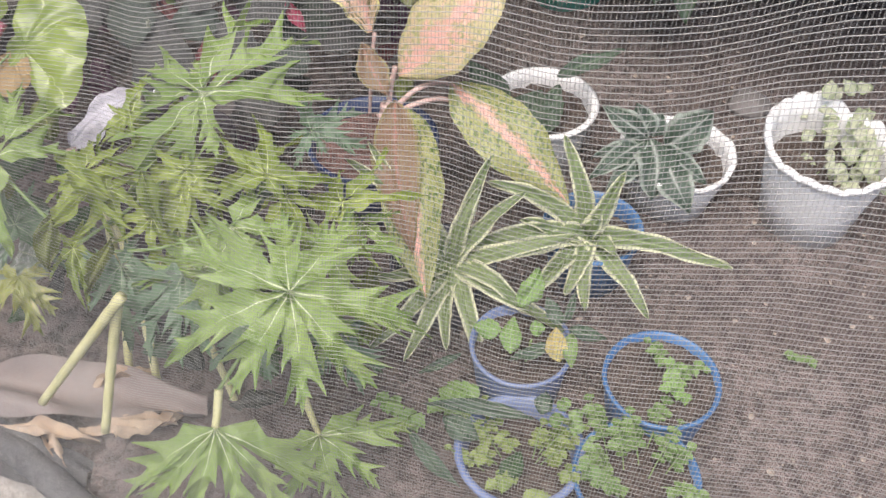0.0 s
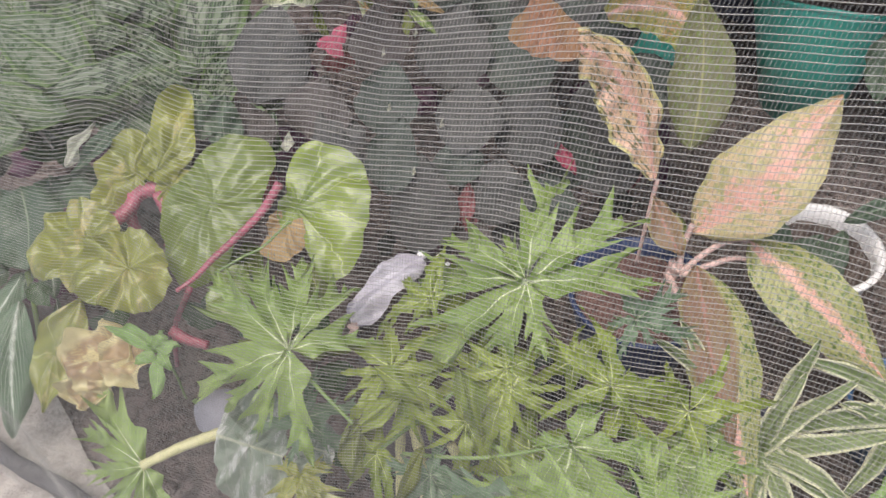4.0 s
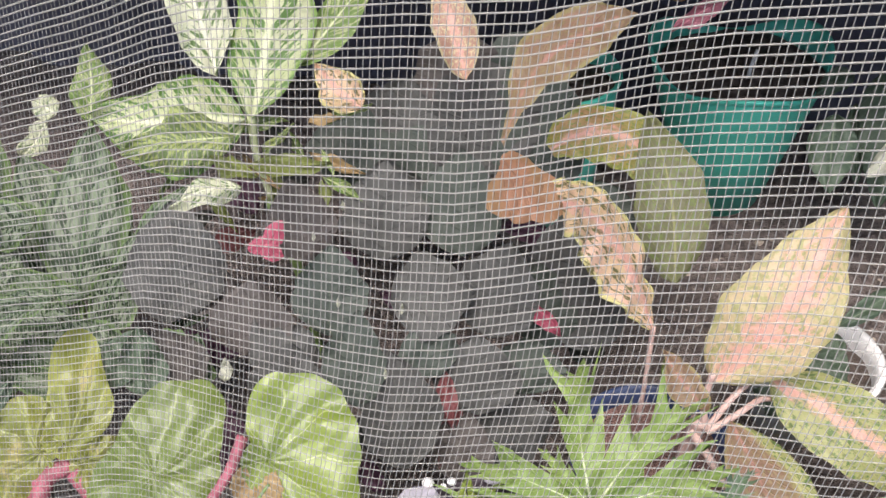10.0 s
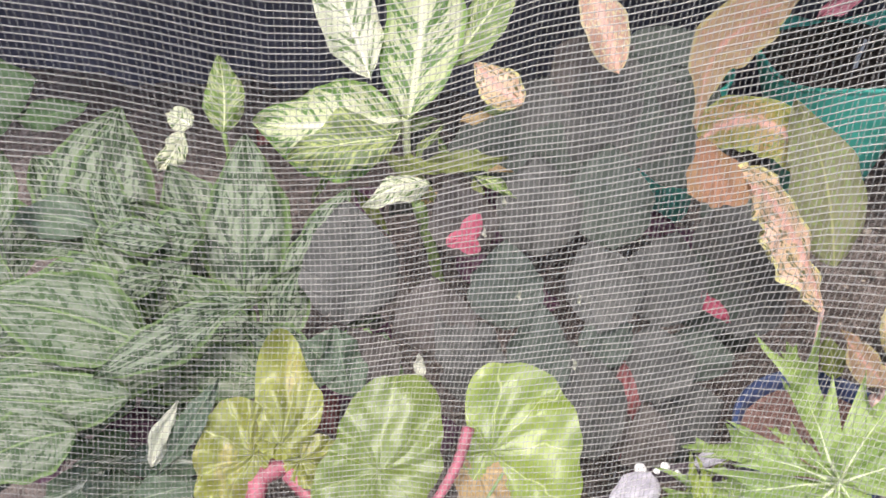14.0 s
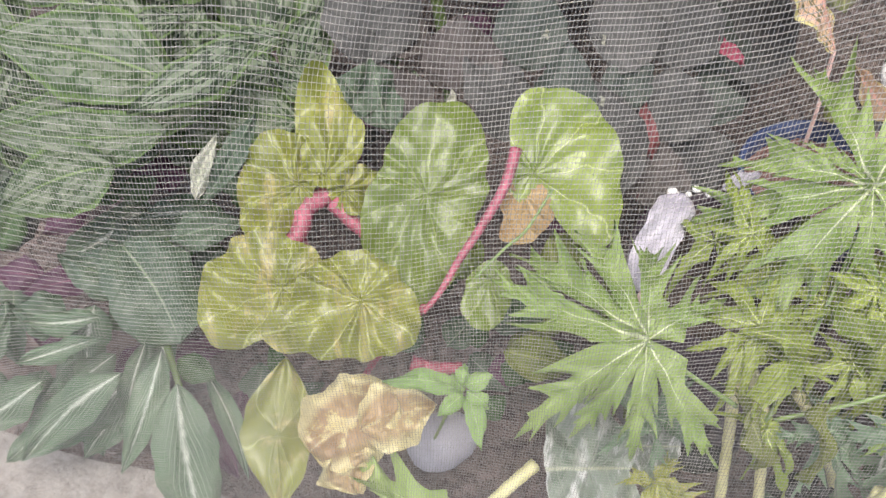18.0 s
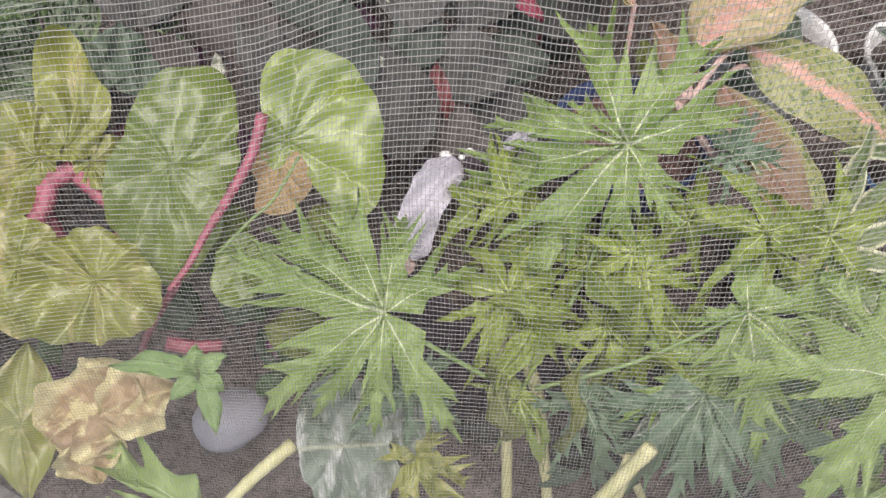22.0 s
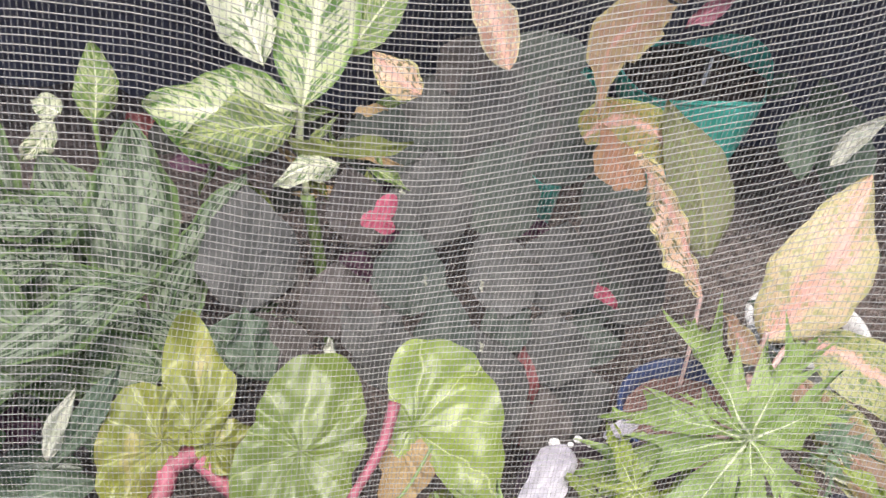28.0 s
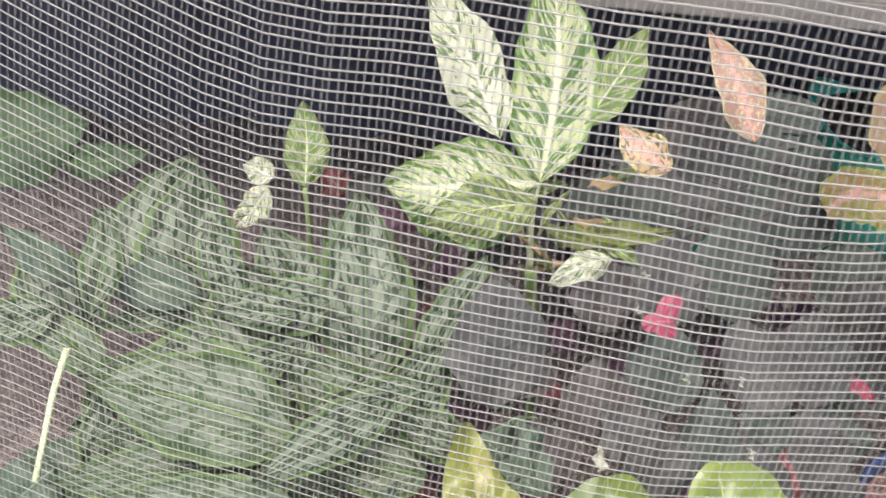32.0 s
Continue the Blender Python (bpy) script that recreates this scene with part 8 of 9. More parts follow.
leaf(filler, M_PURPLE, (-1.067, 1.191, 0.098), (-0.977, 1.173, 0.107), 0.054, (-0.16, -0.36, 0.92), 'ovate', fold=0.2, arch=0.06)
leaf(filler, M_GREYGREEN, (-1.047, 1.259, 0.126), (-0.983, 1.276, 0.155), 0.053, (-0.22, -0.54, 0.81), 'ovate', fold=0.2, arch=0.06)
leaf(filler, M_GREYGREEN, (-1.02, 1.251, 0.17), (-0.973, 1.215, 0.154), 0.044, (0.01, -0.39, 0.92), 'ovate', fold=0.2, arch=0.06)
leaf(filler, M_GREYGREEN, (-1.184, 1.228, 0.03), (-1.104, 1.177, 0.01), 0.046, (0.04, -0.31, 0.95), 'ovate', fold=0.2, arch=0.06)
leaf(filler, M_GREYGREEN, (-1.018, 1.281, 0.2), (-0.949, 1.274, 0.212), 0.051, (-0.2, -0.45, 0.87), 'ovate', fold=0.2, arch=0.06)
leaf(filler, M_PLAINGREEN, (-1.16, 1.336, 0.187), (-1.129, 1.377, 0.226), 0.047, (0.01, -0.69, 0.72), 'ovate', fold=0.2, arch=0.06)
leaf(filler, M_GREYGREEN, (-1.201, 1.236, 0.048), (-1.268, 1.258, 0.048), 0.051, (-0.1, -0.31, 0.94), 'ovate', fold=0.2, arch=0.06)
leaf(filler, M_GAP_SHADE, (-1.172, 1.362, 0.165), (-1.109, 1.379, 0.193), 0.046, (-0.18, -0.6, 0.78), 'ovate', fold=0.2, arch=0.06)
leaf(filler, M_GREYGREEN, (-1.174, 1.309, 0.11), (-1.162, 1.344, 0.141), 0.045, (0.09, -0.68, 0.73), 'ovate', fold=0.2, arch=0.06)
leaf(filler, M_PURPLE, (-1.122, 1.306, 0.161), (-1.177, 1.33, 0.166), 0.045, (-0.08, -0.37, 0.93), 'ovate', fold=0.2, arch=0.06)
leaf(filler, M_GAP_SHADE, (-1.044, 1.285, 0.135), (-0.989, 1.262, 0.131), 0.037, (-0.09, -0.38, 0.92), 'ovate', fold=0.2, arch=0.06)
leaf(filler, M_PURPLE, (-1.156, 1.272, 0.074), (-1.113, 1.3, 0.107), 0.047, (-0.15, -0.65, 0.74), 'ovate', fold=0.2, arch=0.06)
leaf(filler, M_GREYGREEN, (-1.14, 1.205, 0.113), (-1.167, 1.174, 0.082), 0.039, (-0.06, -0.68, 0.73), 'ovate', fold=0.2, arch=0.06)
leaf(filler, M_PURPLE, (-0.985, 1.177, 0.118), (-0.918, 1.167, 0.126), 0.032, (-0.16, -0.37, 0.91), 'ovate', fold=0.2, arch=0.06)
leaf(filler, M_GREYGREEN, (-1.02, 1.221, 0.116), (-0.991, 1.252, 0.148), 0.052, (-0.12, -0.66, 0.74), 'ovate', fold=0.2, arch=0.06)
# Low leaves under the shrub; the near-black ones carry its shade as colour.
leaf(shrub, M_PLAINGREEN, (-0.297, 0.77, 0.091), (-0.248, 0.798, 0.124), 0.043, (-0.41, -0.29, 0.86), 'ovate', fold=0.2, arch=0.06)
leaf(shrub, M_GAP_SHADE, (-0.176, 0.807, 0.089), (-0.185, 0.761, 0.056), 0.039, (-0.37, -0.49, 0.79), 'ovate', fold=0.2, arch=0.06)
leaf(filler, M_GAP_SHADE, (-0.446, 1.075, 0.132), (-0.428, 1.105, 0.157), 0.033, (-0.24, -0.53, 0.81), 'ovate', fold=0.2, arch=0.06)
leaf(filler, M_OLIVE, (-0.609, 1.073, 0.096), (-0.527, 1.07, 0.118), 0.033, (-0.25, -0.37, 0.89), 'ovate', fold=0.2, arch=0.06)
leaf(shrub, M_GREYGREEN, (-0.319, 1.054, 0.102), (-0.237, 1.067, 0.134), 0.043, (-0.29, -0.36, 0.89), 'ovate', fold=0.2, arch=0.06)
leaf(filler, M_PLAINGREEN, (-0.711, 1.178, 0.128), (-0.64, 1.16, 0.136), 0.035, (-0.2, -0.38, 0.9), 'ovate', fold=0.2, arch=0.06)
leaf(shrub, M_GAP_SHADE, (-0.1, 0.84, 0.1), (-0.162, 0.896, 0.121), 0.036, (-0.11, -0.46, 0.88), 'ovate', fold=0.2, arch=0.06)
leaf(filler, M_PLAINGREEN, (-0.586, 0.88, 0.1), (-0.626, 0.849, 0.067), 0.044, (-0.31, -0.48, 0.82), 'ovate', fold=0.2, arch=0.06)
leaf(shrub, M_GAP_SHADE, (-0.407, 0.809, 0.099), (-0.349, 0.802, 0.111), 0.037, (-0.22, -0.22, 0.95), 'ovate', fold=0.2, arch=0.06)
leaf(shrub, M_GAP_SHADE, (-0.328, 0.754, 0.087), (-0.384, 0.802, 0.105), 0.034, (-0.02, -0.37, 0.93), 'ovate', fold=0.2, arch=0.06)
leaf(shrub, M_GAP_SHADE, (-0.207, 1.031, 0.093), (-0.272, 1.035, 0.076), 0.053, (-0.26, -0.33, 0.91), 'ovate', fold=0.2, arch=0.06)
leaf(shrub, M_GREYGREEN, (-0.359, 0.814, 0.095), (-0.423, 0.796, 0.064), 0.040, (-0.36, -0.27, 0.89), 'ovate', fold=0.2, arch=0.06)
leaf(shrub, M_GAP_SHADE, (-0.289, 0.838, 0.084), (-0.313, 0.79, 0.044), 0.042, (-0.37, -0.48, 0.8), 'ovate', fold=0.2, arch=0.06)
leaf(shrub, M_GAP_SHADE, (-0.263, 0.918, 0.101), (-0.236, 0.875, 0.079), 0.049, (-0.12, -0.51, 0.85), 'ovate', fold=0.2, arch=0.06)
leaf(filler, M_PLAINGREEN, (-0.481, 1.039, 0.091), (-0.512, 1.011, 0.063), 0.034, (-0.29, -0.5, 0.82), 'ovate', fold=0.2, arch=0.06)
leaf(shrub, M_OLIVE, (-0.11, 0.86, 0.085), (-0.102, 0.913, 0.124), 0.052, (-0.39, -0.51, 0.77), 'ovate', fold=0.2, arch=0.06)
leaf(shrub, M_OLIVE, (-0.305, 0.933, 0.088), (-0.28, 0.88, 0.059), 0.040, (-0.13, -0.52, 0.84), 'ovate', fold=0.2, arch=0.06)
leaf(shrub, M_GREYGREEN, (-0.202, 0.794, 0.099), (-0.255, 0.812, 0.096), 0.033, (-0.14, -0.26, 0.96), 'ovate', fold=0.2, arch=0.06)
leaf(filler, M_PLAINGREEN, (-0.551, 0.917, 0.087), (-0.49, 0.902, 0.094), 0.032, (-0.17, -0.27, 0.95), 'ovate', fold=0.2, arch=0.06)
leaf(filler, M_GAP_SHADE, (-0.589, 0.933, 0.09), (-0.549, 0.943, 0.108), 0.049, (-0.3, -0.37, 0.88), 'ovate', fold=0.2, arch=0.06)
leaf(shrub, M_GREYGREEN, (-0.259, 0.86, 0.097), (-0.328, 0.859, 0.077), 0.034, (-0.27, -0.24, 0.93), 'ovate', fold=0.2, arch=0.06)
leaf(shrub, M_GAP_SHADE, (-0.376, 0.949, 0.094), (-0.308, 0.913, 0.089), 0.051, (-0.11, -0.34, 0.93), 'ovate', fold=0.2, arch=0.06)
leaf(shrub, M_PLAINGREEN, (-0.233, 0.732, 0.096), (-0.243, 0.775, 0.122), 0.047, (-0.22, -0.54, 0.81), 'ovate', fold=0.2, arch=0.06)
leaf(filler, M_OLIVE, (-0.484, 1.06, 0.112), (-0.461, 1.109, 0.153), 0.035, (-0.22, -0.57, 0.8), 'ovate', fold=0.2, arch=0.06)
leaf(filler, M_GAP_SHADE, (-0.58, 0.865, 0.086), (-0.542, 0.903, 0.122), 0.032, (-0.29, -0.49, 0.82), 'ovate', fold=0.2, arch=0.06)
leaf(shrub, M_GAP_SHADE, (-0.425, 0.856, 0.09), (-0.499, 0.883, 0.088), 0.036, (-0.12, -0.26, 0.96), 'ovate', fold=0.2, arch=0.06)
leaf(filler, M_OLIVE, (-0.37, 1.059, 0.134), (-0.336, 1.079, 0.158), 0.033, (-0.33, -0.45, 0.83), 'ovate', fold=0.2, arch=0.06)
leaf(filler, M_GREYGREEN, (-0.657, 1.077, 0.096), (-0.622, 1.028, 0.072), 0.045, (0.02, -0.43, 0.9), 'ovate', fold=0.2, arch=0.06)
leaf(shrub, M_GAP_SHADE, (-0.2, 1.046, 0.088), (-0.262, 1.083, 0.096), 0.056, (-0.13, -0.42, 0.9), 'ovate', fold=0.2, arch=0.06)
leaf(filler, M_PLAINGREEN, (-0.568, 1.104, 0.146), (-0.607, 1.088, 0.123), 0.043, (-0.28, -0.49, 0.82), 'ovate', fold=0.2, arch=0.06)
leaf(shrub, M_GAP_SHADE, (-0.216, 0.703, 0.1), (-0.285, 0.701, 0.079), 0.031, (-0.28, -0.15, 0.95), 'ovate', fold=0.2, arch=0.06)
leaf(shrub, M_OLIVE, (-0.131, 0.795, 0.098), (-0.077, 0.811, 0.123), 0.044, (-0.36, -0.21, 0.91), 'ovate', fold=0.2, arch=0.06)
leaf(shrub, M_GAP_SHADE, (-0.278, 0.749, 0.087), (-0.211, 0.761, 0.114), 0.034, (-0.34, -0.2, 0.92), 'ovate', fold=0.2, arch=0.06)
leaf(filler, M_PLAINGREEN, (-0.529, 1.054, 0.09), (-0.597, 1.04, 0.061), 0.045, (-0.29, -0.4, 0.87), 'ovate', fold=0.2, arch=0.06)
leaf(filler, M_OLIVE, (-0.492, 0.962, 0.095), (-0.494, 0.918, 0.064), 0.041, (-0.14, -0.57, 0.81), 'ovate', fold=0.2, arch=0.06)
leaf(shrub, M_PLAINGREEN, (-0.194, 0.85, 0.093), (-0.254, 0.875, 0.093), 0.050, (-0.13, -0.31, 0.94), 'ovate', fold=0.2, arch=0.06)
leaf(shrub, M_GAP_SHADE, (-0.331, 1.005, 0.101), (-0.3, 0.944, 0.068), 0.054, (-0.12, -0.52, 0.85), 'ovate', fold=0.2, arch=0.06)
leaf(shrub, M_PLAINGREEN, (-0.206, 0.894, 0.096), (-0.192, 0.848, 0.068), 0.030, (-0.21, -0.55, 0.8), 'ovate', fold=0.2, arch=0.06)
leaf(dumb_cane, M_DIEFF_GREEN, (-0.65, 1.618, 0.399), (-0.693, 1.583, 0.342), 0.011, (-0.35, -0.66, 0.67), 'lance', fold=0.3, arch=0.1, wave=0.006)
leaf(dumb_cane, M_BROWN, (-0.485, 1.607, 0.366), (-0.412, 1.563, 0.348), 0.020, (-0.15, -0.58, 0.8), 'lance', fold=0.3, arch=0.1, wave=0.006)
leaf(dumb_cane, M_DIEFF_GREEN, (-0.587, 1.606, 0.421), (-0.506, 1.589, 0.435), 0.022, (-0.25, -0.52, 0.82), 'lance', fold=0.3, arch=0.1, wave=0.006)
leaf(dumb_cane, M_BROWN, (-0.564, 1.593, 0.309), (-0.488, 1.573, 0.319), 0.014, (-0.24, -0.48, 0.84), 'lance', fold=0.3, arch=0.1, wave=0.006)
leaf(dumb_cane, M_DIEFF_LIME, (-0.499, 1.589, 0.43), (-0.555, 1.564, 0.379), 0.011, (-0.4, -0.56, 0.72), 'lance', fold=0.3, arch=0.1, wave=0.006)
leaf(dumb_cane, M_BROWN, (-0.482, 1.582, 0.432), (-0.437, 1.57, 0.438), 0.019, (-0.25, -0.52, 0.82), 'lance', fold=0.3, arch=0.1, wave=0.006)
leaf(dumb_cane, M_BROWN, (-0.58, 1.62, 0.379), (-0.528, 1.564, 0.337), 0.011, (-0.12, -0.66, 0.74), 'lance', fold=0.3, arch=0.1, wave=0.006)
leaf(dumb_cane, M_OLIVE, (-0.635, 1.584, 0.356), (-0.599, 1.528, 0.309), 0.017, (-0.11, -0.68, 0.73), 'lance', fold=0.3, arch=0.1, wave=0.006)
leaf(dumb_cane, M_DIEFF_GREEN, (-0.53, 1.644, 0.395), (-0.49, 1.599, 0.361), 0.018, (-0.15, -0.68, 0.72), 'lance', fold=0.3, arch=0.1, wave=0.006)
leaf(dumb_cane, M_OLIVE, (-0.474, 1.541, 0.366), (-0.479, 1.51, 0.329), 0.020, (-0.35, -0.69, 0.63), 'lance', fold=0.3, arch=0.1, wave=0.006)
leaf(dumb_cane, M_DIEFF_GREEN, (-0.475, 1.542, 0.371), (-0.426, 1.504, 0.348), 0.017, (-0.13, -0.63, 0.77), 'lance', fold=0.3, arch=0.1, wave=0.006)
leaf(dumb_cane, M_DIEFF_GREEN, (-0.47, 1.553, 0.408), (-0.459, 1.524, 0.38), 0.011, (-0.24, -0.72, 0.65), 'lance', fold=0.3, arch=0.1, wave=0.006)
leaf(dumb_cane, M_OLIVE, (-0.561, 1.617, 0.353), (-0.52, 1.564, 0.311), 0.022, (-0.13, -0.68, 0.73), 'lance', fold=0.3, arch=0.1, wave=0.006)
leaf(dumb_cane, M_DIEFF_GREEN, (-0.462, 1.592, 0.422), (-0.393, 1.586, 0.445), 0.015, (-0.31, -0.5, 0.81), 'lance', fold=0.3, arch=0.1, wave=0.006)
leaf(shrub, M_PALM_YEL, (-0.431, 0.854, 0.338), (-0.493, 0.812, 0.3), 0.023, (0, -0.67, 0.74), 'lance', fold=0.4, arch=0.2, wave=0.012)
leaf(shrub, M_PALM_YEL, (-0.375, 0.87, 0.352), (-0.347, 0.816, 0.304), 0.028, (0.25, -0.57, 0.78), 'lance', fold=0.4, arch=0.2, wave=0.012)
leaf(shrub, M_PALM_YEL, (-0.466, 0.87, 0.352), (-0.408, 0.84, 0.325), 0.031, (0.18, -0.44, 0.88), 'lance', fold=0.4, arch=0.2, wave=0.012)
leaf(shrub, M_OLIVE, (-0.41, 0.807, 0.296), (-0.442, 0.755, 0.249), 0.019, (0.1, -0.7, 0.71), 'lance', fold=0.4, arch=0.2, wave=0.012)
leaf(shrub, M_PALM_YEL, (-0.34, 0.802, 0.291), (-0.292, 0.757, 0.25), 0.026, (0.24, -0.5, 0.83), 'lance', fold=0.4, arch=0.2, wave=0.012)
leaf(shrub, M_OLIVE, (-0.487, 0.828, 0.314), (-0.489, 0.776, 0.267), 0.031, (0.27, -0.65, 0.71), 'lance', fold=0.4, arch=0.2, wave=0.012)
leaf(grey_plant, M_GREY, (-0.342, 1.583, 0.286), (-0.318, 1.686, 0.416), 0.176, (-0.31, -0.72, 0.62), 'round', fold=0.05, arch=0.02, cup=0.03, wave=0.006)
leaf(grey_plant, M_GREY, (-0.245, 1.558, 0.313), (-0.221, 1.661, 0.444), 0.159, (-0.36, -0.7, 0.62), 'round', fold=0.05, arch=0.02, cup=0.03, wave=0.006)
leaf(grey_plant, M_GREY_GREEN, (-0.173, 1.511, 0.3), (-0.159, 1.623, 0.436), 0.143, (-0.38, -0.69, 0.61), 'round', fold=0.05, arch=0.02, cup=0.03, wave=0.006)
leaf(grey_plant, M_GREY_BROWN, (-0.265, 1.635, 0.389), (-0.252, 1.697, 0.467), 0.126, (-0.34, -0.71, 0.62), 'round', fold=0.05, arch=0.02, cup=0.03, wave=0.006)
leaf(grey_plant, M_GREY_GREEN, (-0.175, 1.613, 0.416), (-0.156, 1.661, 0.481), 0.117, (-0.4, -0.68, 0.62), 'round', fold=0.05, arch=0.02, cup=0.03, wave=0.006)
leaf(grey_plant, M_GREY_BROWN, (-0.398, 1.624, 0.3), (-0.387, 1.687, 0.378), 0.117, (-0.27, -0.73, 0.63), 'round', fold=0.05, arch=0.02, cup=0.03, wave=0.006)
leaf(grey_plant, M_GREY_GREEN, (-0.126, 1.44, 0.247), (-0.092, 1.493, 0.327), 0.109, (-0.48, -0.62, 0.62), 'round', fold=0.05, arch=0.02, cup=0.03, wave=0.006)
leaf(silver_plant, M_WHITEVEIN, (-1.049, 1.405, 0.185), (-1.134, 1.475, 0.22), 0.067, (0.02, -0.42, 0.9), 'ovate', fold=0.2, arch=0.06, wave=0.006)
leaf(silver_plant, M_WHITEVEIN, (-0.896, 1.344, 0.148), (-1.015, 1.389, 0.133), 0.055, (-0.25, -0.36, 0.9), 'ovate', fold=0.2, arch=0.06, wave=0.006)
leaf(silver_plant, M_WHITEVEIN, (-1.006, 1.508, 0.26), (-1.088, 1.503, 0.207), 0.061, (-0.4, -0.63, 0.67), 'ovate', fold=0.2, arch=0.06, wave=0.006)
leaf(silver_plant, M_GREYGREEN, (-1.027, 1.423, 0.201), (-1.061, 1.485, 0.255), 0.053, (0.13, -0.61, 0.78), 'ovate', fold=0.2, arch=0.06, wave=0.006)
leaf(silver_plant, M_SILVER_LIGHT, (-0.904, 1.433, 0.283), (-0.917, 1.482, 0.334), 0.052, (0.04, -0.72, 0.7), 'ovate', fold=0.2, arch=0.06, wave=0.006)
leaf(silver_plant, M_WHITEVEIN, (-0.981, 1.393, 0.133), (-1.071, 1.419, 0.111), 0.052, (-0.32, -0.38, 0.87), 'ovate', fold=0.2, arch=0.06, wave=0.006)
leaf(silver_plant, M_GREYGREEN, (-1.02, 1.435, 0.175), (-1.14, 1.463, 0.139), 0.051, (-0.35, -0.42, 0.84), 'ovate', fold=0.2, arch=0.06, wave=0.006)
leaf(silver_plant, M_WHITEVEIN, (-0.994, 1.494, 0.267), (-1.078, 1.524, 0.254), 0.065, (-0.29, -0.44, 0.85), 'ovate', fold=0.2, arch=0.06, wave=0.006)
leaf(silver_plant, M_SILVER_LIGHT, (-1.023, 1.474, 0.281), (-1.113, 1.461, 0.214), 0.065, (-0.38, -0.67, 0.64), 'ovate', fold=0.2, arch=0.06, wave=0.006)
leaf(silver_plant, M_WHITEVEIN, (-1.016, 1.365, 0.156), (-1.115, 1.372, 0.107), 0.058, (-0.42, -0.47, 0.78), 'ovate', fold=0.2, arch=0.06, wave=0.006)
leaf(silver_plant, M_WHITEVEIN, (-0.891, 1.413, 0.261), (-0.947, 1.463, 0.288), 0.058, (-0.02, -0.49, 0.87), 'ovate', fold=0.2, arch=0.06, wave=0.006)


# ---- herbs in the small pots ----
def herb_clump(name, c, r, n, h, label, seed, mat=M_HERB, size=0.012, pairs=5):
    """Sprigs that lean outwards, each with pairs of toothed leaflets; every sprig's leaflets are one leaf."""
    ob = thing(name, c, label, "herb", "potted herbs")
    rs = np.random.RandomState(seed)
    for i in range(n):
        a, q = rs.uniform(0, 6.28), 0.75 * r * math.sqrt(rs.uniform(0.02, 1))
        lean, bent = rs.uniform(0.3, 1.0) * h, a + rs.uniform(-0.9, 0.9)
        p0 = np.array((c[0] + q * math.cos(a), c[1] + q * math.sin(a), c[2] - 0.004))
        p2 = p0 + np.array((lean * math.cos(bent), lean * math.sin(bent), h * rs.uniform(0.45, 1.1)))
        p1 = (p0 + p2) / 2 + np.array((0, 0, 0.15 * h))
        stalk(ob, M_STALK_GREEN, [tuple(p0), tuple(p1), tuple(p2)], 0.0009)
        V, F, U = [], [], []
        for k in range(2 * pairs + 1):
            f = 1.0 if k == 2 * pairs else 0.35 + 0.6 * (k // 2) / pairs
            at = p0 * (1 - f) ** 2 + p1 * 2 * f * (1 - f) + p2 * f * f
            b = bent + (0.0 if k == 2 * pairs else (1.15 if k % 2 else -1.15)) + rs.uniform(-0.35, 0.35)
            d = np.array([math.cos(b), math.sin(b), rs.uniform(-0.25, 0.35)])
            d /= np.linalg.norm(d)
            s = np.cross((0, 0, 1), d)
            s /= np.linalg.norm(s)
            sz = size * rs.uniform(0.6, 1.25) * (1.15 - 0.3 * abs(f - 0.7))
            u, v = np.meshgrid(np.linspace(0, 1, 9), np.linspace(-1, 1, 5), indexing="ij")
            w = (0.10 + np.sin(np.pi * u ** 0.8)) * sz * 0.46 * (1 + 0.22 * np.sin(u * 21 + k))
            P = at + u[..., None] * sz * d + (v * w)[..., None] * s + (0.2 * sz * np.abs(v) - 0.3 * sz * u * u)[..., None] * np.array((0, 0, 1))
            F += strip_faces(9, 5, len(V) * 45)
            V.append(P.reshape(-1, 3))
            U.append(np.stack([u, v * 0.5 + 0.5], -1).reshape(-1, 2))
        part("leaf", np.concatenate(V), F, mat, ob, "", np.concatenate(U))
    return ob


herb_clump("leafy_herb", (0.318, 0.758, 0.080), 0.022, 3, 0.035, "small green seedlings growing in a blue pot", 21, size=0.014, pairs=2)
herb_clump("leafy_herb", (0.335, 0.720, 0.080), 0.010, 2, 0.035, "small green seedling with paired leaves in dark soil", 26, mat=M_SEEDLING, size=0.018, pairs=2)
herb_clump("leafy_herb", (0.246, 0.600, 0.058), 0.066, 16, 0.065, "light green feathery herb in a blue pot", 22, size=0.014, pairs=5)
herb_clump("leafy_herb", (0.105, 0.630, 0.045), 0.070, 15, 0.055, "bright green parsley-like herb in a faded pot", 23, mat=M_LIMEHERB, size=0.014, pairs=3)
herb_clump("leafy_herb", (-0.035, 0.765, 0.0), 0.040, 8, 0.075, "bright green parsley-like herb in soil", 24, mat=M_SEEDLING, size=0.018, pairs=3)
herb_clump("leafy_herb", (0.532, 0.84, 0.0), 0.012, 2, 0.025, "tiny green weed growing in bare soil", 25, size=0.013, pairs=2)

# ---- stones, husks and litter ----
lump("stone", (-0.718, 1.000, 0.052), (0.044, 0.034, 0.030), M_STONE, "smooth lavender-grey stone resting on soil", "stone", 1)
lump("stone", (0.578, 1.412, 0.010), (0.038, 0.036, 0.022), M_STONE_BROWN, "round flat grey stone lying on soil", "stone", 2)


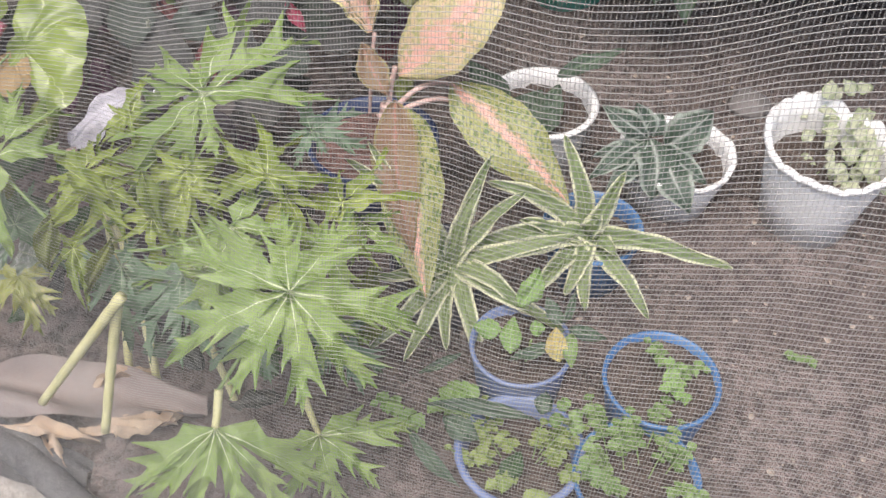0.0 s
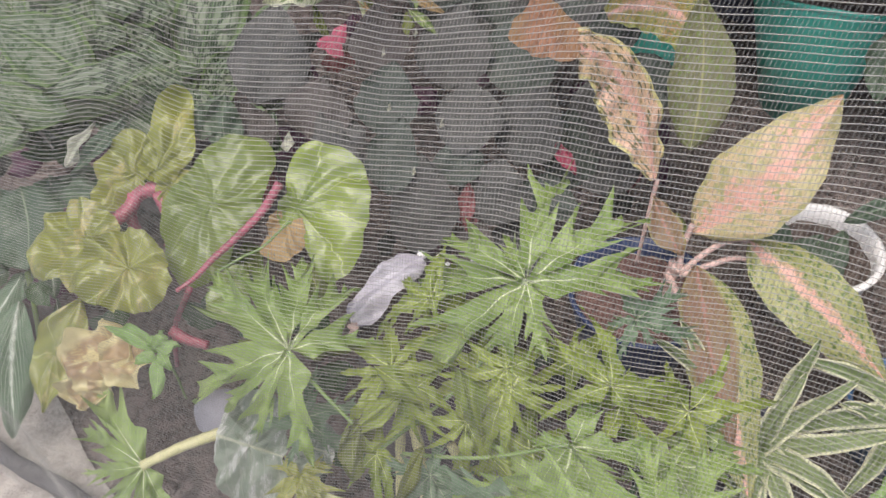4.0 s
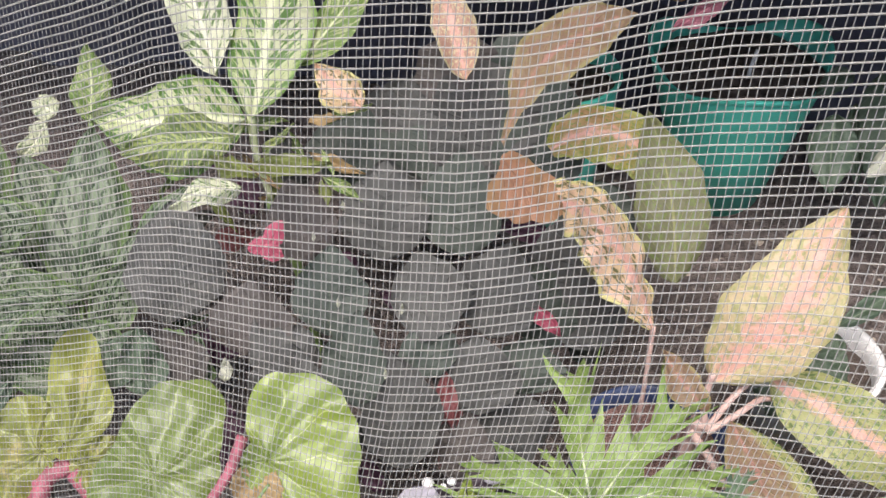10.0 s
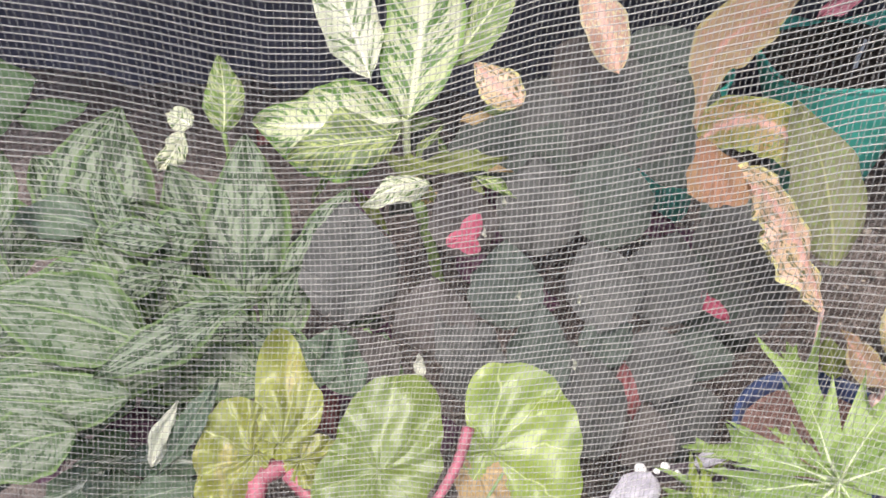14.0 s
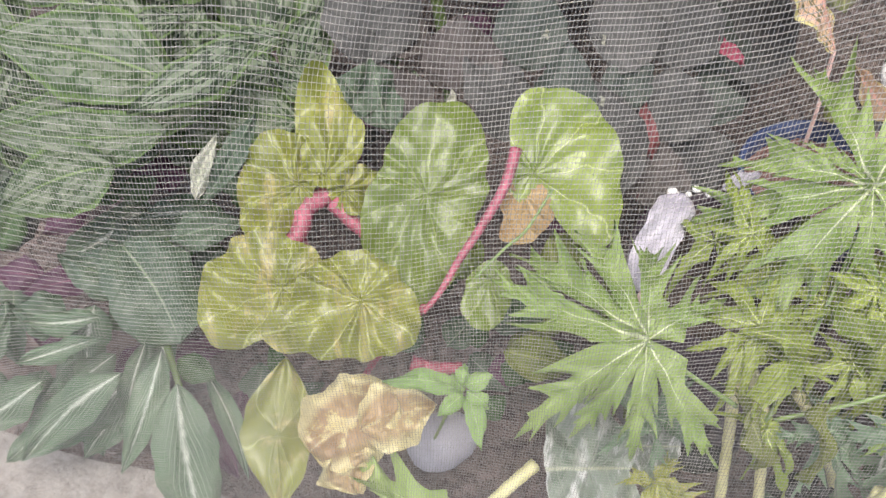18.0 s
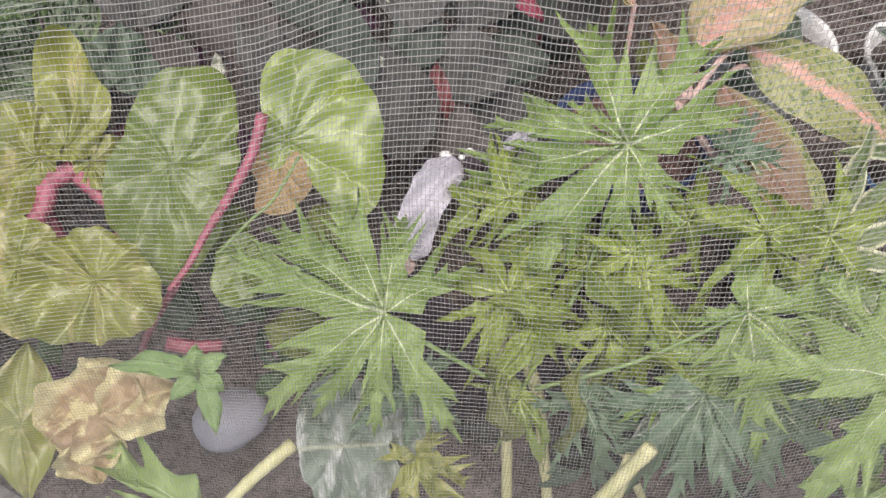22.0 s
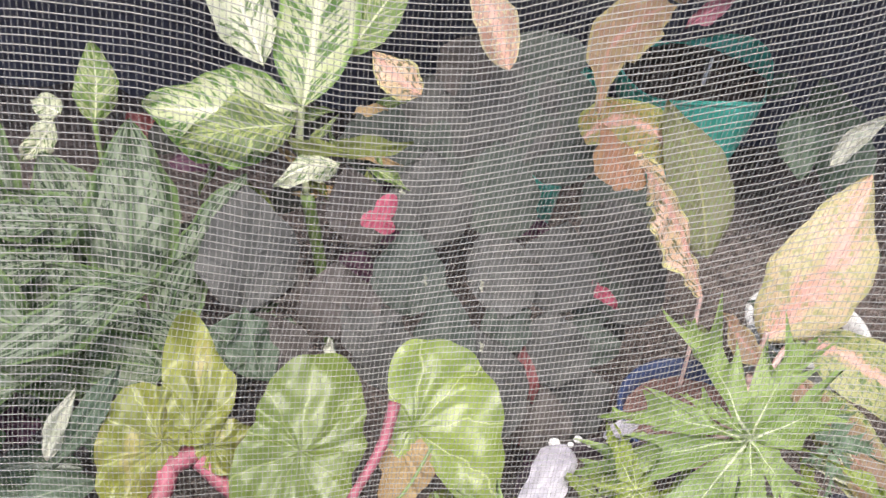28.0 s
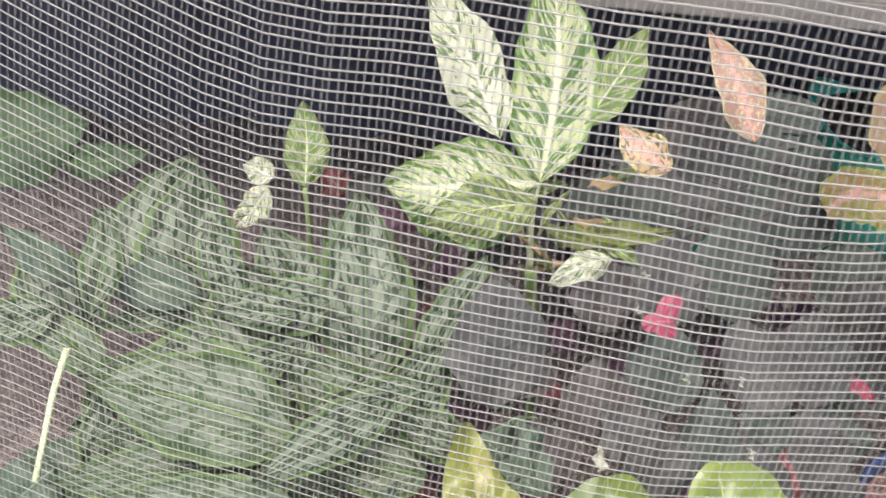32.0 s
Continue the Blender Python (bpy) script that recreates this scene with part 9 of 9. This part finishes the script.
def folded(name, p0, p1, width, lift, mat, label, category, seed, group="", pinch=1.0, nu=36, nv=9):
    """A creased strip on the ground from p0 to p1."""
    rs = np.random.RandomState(seed)
    ph = rs.uniform(0, 6.28, 4)
    d = np.array(p1) - np.array(p0)
    side = np.array((-d[1], d[0])) / np.linalg.norm(d)
    V = []
    for i in range(nu):
        u = i / (nu - 1)
        w = width * (math.sin(math.pi * (u * 0.96 + 0.02)) ** pinch) * (1 + 0.15 * math.sin(u * 9 + ph[0]))
        for j in range(nv):
            v = j / (nv - 1) - 0.5
            c = np.array(p0) + d * u + side * (v * w + 0.15 * width * math.sin(u * 5 + ph[1]))
            z = lift * (0.6 + 0.4 * math.sin(u * 6 + ph[2])) + 0.5 * lift * math.sin(v * 7 + u * 4 + ph[3]) + 0.25 * lift * math.sin(u * 21 + v * 9)
            V.append((c[0], c[1], max(0.012, z + 0.012)))
    ob = new(name, mesh_of(name, V, strip_faces(nu, nv), mat))
    return tagged(ob, label, category, group)


folded("plastic_sheet", (-0.81, 0.765), (-0.33, 0.735), 0.085, 0.030, M_SACK, "brown plastic sheet folded along the net's foot", "sheet", 1, pinch=0.3)
for i, (p0, p1, w) in enumerate([((-0.62, 0.70), (-0.47, 0.685), 0.022), ((-0.50, 0.695), (-0.37, 0.715), 0.026), ((-0.56, 0.70), (-0.50, 0.64), 0.016), ((-0.45, 0.69), (-0.36, 0.72), 0.02), ((-0.42, 0.80), (-0.50, 0.77), 0.018)]):
    folded("dry_leaf", p0, p1, w, 0.022, M_DRY, "curled dry tan leaf beside the net's foot", "leaf", 40 + i, "dry leaves", nv=5, nu=18)
folded("net_fold", (-0.89, 0.81), (-0.47, 0.63), 0.085, 0.020, M_HEM, "dark grey folded net heaped on the ground", "net", 61, pinch=0.35)


def scatter(name, n, box, size, mat, label, category, seed, flat=0.6):
    """Many small bits in one mesh."""
    rs = np.random.RandomState(seed)
    ico = bmesh.new()
    bmesh.ops.create_icosphere(ico, subdivisions=1, radius=1.0)
    base = np.array([v.co[:] for v in ico.verts])
    faces = [tuple(v.index for v in f.verts) for f in ico.faces]
    ico.free()
    V, F = [], []
    for i in range(n):
        x, y = rs.uniform(box[0], box[1]), rs.uniform(box[2], box[3])
        if x * NX + y * NY < 0.28:
            continue
        sc = size * rs.lognormal(0, 0.5) * np.array([rs.uniform(0.7, 1.4), rs.uniform(0.7, 1.4), flat])
        a = rs.uniform(0, 6.28)
        pts = base * (1 + rs.uniform(-0.25, 0.25, (len(base), 1))) * sc
        pts = np.stack([pts[:, 0] * math.cos(a) - pts[:, 1] * math.sin(a), pts[:, 0] * math.sin(a) + pts[:, 1] * math.cos(a), pts[:, 2]], 1)
        F += [tuple(q + len(V) * len(base) for q in f) for f in faces]
        V.append(pts + np.array((x, y, ground_at(x, y) + sc[2] * 0.35)))
    ob = new(name, mesh_of(name, np.concatenate(V), F, mat, smooth=False))
    return tagged(ob, label, category, "", "stuff")


scatter("soil_clods", 5200, (-1.2, 1.3, 0.4, 2.1), 0.0040, M_SOIL, "crumbs and clods of grey-brown soil", "soil", 31)
scatter("soil_clods", 260, (-1.2, 1.3, 0.4, 2.1), 0.011, M_SOIL, "larger lumps of grey-brown soil", "soil", 32)
scatter("dry_litter", 1100, (0.0, 1.3, 0.4, 1.9), 0.0021, M_LITTER, "bits of dry leaf and straw on the soil", "litter", 33, 0.25)

# ---- the net ----
def net_offset(s, z):
    """How the net hangs: its distance across the bed, with its sag and folds."""
    off = np.interp(z, [0.0, 0.15, 0.35, 0.6, 0.85, 0.95, 1.02, 1.1, 1.4], [0.200, 0.205, 0.213, 0.240, 0.288, 0.308, 0.326, 0.342, 0.39])
    near = np.clip((s - 1.02) / 0.16, 0, 1)
    off = off - 0.085 * near * near * (3 - 2 * near) * np.clip((z - 0.3) / 0.5, 0, 1)
    return off + 0.007 * np.sin(s * 11 + z * 3) + 0.004 * np.sin(s * 27 - z * 6 + 1) + 0.003 * np.sin(z * 17 + s * 5)


def net_shift(s, z):
    """The slant of the weave and its creases."""
    ease = np.clip((z - 0.65) / 0.25, 0, 1)
    ease = ease * ease * (3 - 2 * ease)
    far = np.clip(s - 0.9, 0, 0.35) ** 2 / 0.7 + np.clip(s - 1.25, 0, 9)
    dz = -0.31 * (s - 0.8) + 0.38 * ease * far
    dz = dz + 0.007 * np.sin(s * 8 + 1.3) + 0.005 * np.sin(s * 19 + z * 4) + 0.0024 * np.sin(s * 43 + z * 9) + 0.0007 * np.sin(s * 97 + z * 31)
    near = np.clip((s - 1.02) / 0.16, 0, 1)
    dz = dz + 0.05 * near * near * (3 - 2 * near)
    return dz, 0.006 * np.sin(z * 7 + s * 3) + 0.003 * np.sin(z * 19 + s * 6) + 0.0012 * np.sin(z * 47 + s * 13)


def threads(S, Z, r, cross):
    """Flat threads along the second axis of S, Z."""
    dz, ds = net_shift(S, Z)
    jit = np.random.RandomState(len(S)).uniform(-0.00030, 0.00030, (len(S), 1))
    s, z = (S, Z + dz + jit) if cross else (S + ds + jit, Z)
    n = net_offset(s, z)
    P = np.stack([TX * s + NX * n, TY * s + NY * n, z], -1)
    k, m = S.shape
    d = np.gradient(P, axis=1)
    d /= np.linalg.norm(d, axis=-1, keepdims=True)
    nn = np.broadcast_to(np.array((NX, NY, 0.0)), P.shape)
    side = np.cross(d, nn)
    side /= np.linalg.norm(side, axis=-1, keepdims=True)
    ring = np.stack([P + r * (math.cos(a) * side + 0.25 * math.sin(a) * nn) for a in (0.5, 2.6, 4.7)], 2)
    idx = np.arange(k * m * 3).reshape(k, m, 3)
    quads = [np.stack([idx[:, :-1, a], idx[:, :-1, (a + 1) % 3], idx[:, 1:, (a + 1) % 3], idx[:, 1:, a]], -1).reshape(-1, 4) for a in range(3)]
    quads = np.concatenate(quads)
    ring = ring.reshape(-1, 3)
    height = ring[quads[:, 0], 2]
    quads = quads[(height > 0.04) & (height < ZTOP)]
    used, idx = np.unique(quads, return_inverse=True)
    return ring[used], idx.reshape(-1, 4)


def quick_mesh(name, V, Q, mat):
    me = bpy.data.meshes.new(name)
    me.vertices.add(len(V))
    me.vertices.foreach_set("co", V.astype(np.float32).ravel())
    me.loops.add(Q.size)
    me.loops.foreach_set("vertex_index", Q.astype(np.int32).ravel())
    me.polygons.add(len(Q))
    me.polygons.foreach_set("loop_start", np.arange(0, Q.size, 4, dtype=np.int32))
    me.polygons.foreach_set("use_smooth", np.ones(len(Q), dtype=bool))
    me.update(calc_edges=True)
    me.materials.append(mat)
    return me


S0, S1, ZTOP = -0.75, 1.75, 1.34
net = thing("garden_net", along(0.5, 0.25, 0.0), "fine white nylon garden net hanging before the plants", "net")
net_o = np.array(net.location)
levels = [-0.5]
while levels[-1] < 1.8:
    levels.append(levels[-1] + float(np.interp(levels[-1], [0.92, 1.02], [0.0031, 0.0025])))
levels = np.array(levels)
for nm, (A, B), r, mat in (("cross_threads", np.meshgrid(levels, np.linspace(S0, S1, 170), indexing="ij"), 0.00029, M_THREAD),
                      ("upright_threads", np.meshgrid(np.arange(S0, S1, 0.00188), np.linspace(0.04, ZTOP, 110), indexing="ij"), 0.00016, M_THREAD_FINE)):
    V, Q = threads(B, A, r, True) if nm == "cross_threads" else threads(A, B, r, False)
    ob = new(nm, quick_mesh(nm, V - net_o, Q, mat))
    ob.parent = net
    ob["kind"] = "stuff"
# its bundled foot
V, F = tube_mesh([along(s, 0.235 + 0.008 * math.sin(s * 17), 0.020 + 0.006 * math.sin(s * 11)) for s in np.linspace(S0, S1, 26)], 0.040, 0.007, 12, 4)
part("bundled_foot", V, F, M_HEM, net, "grey bundled net edge lying on the ground")
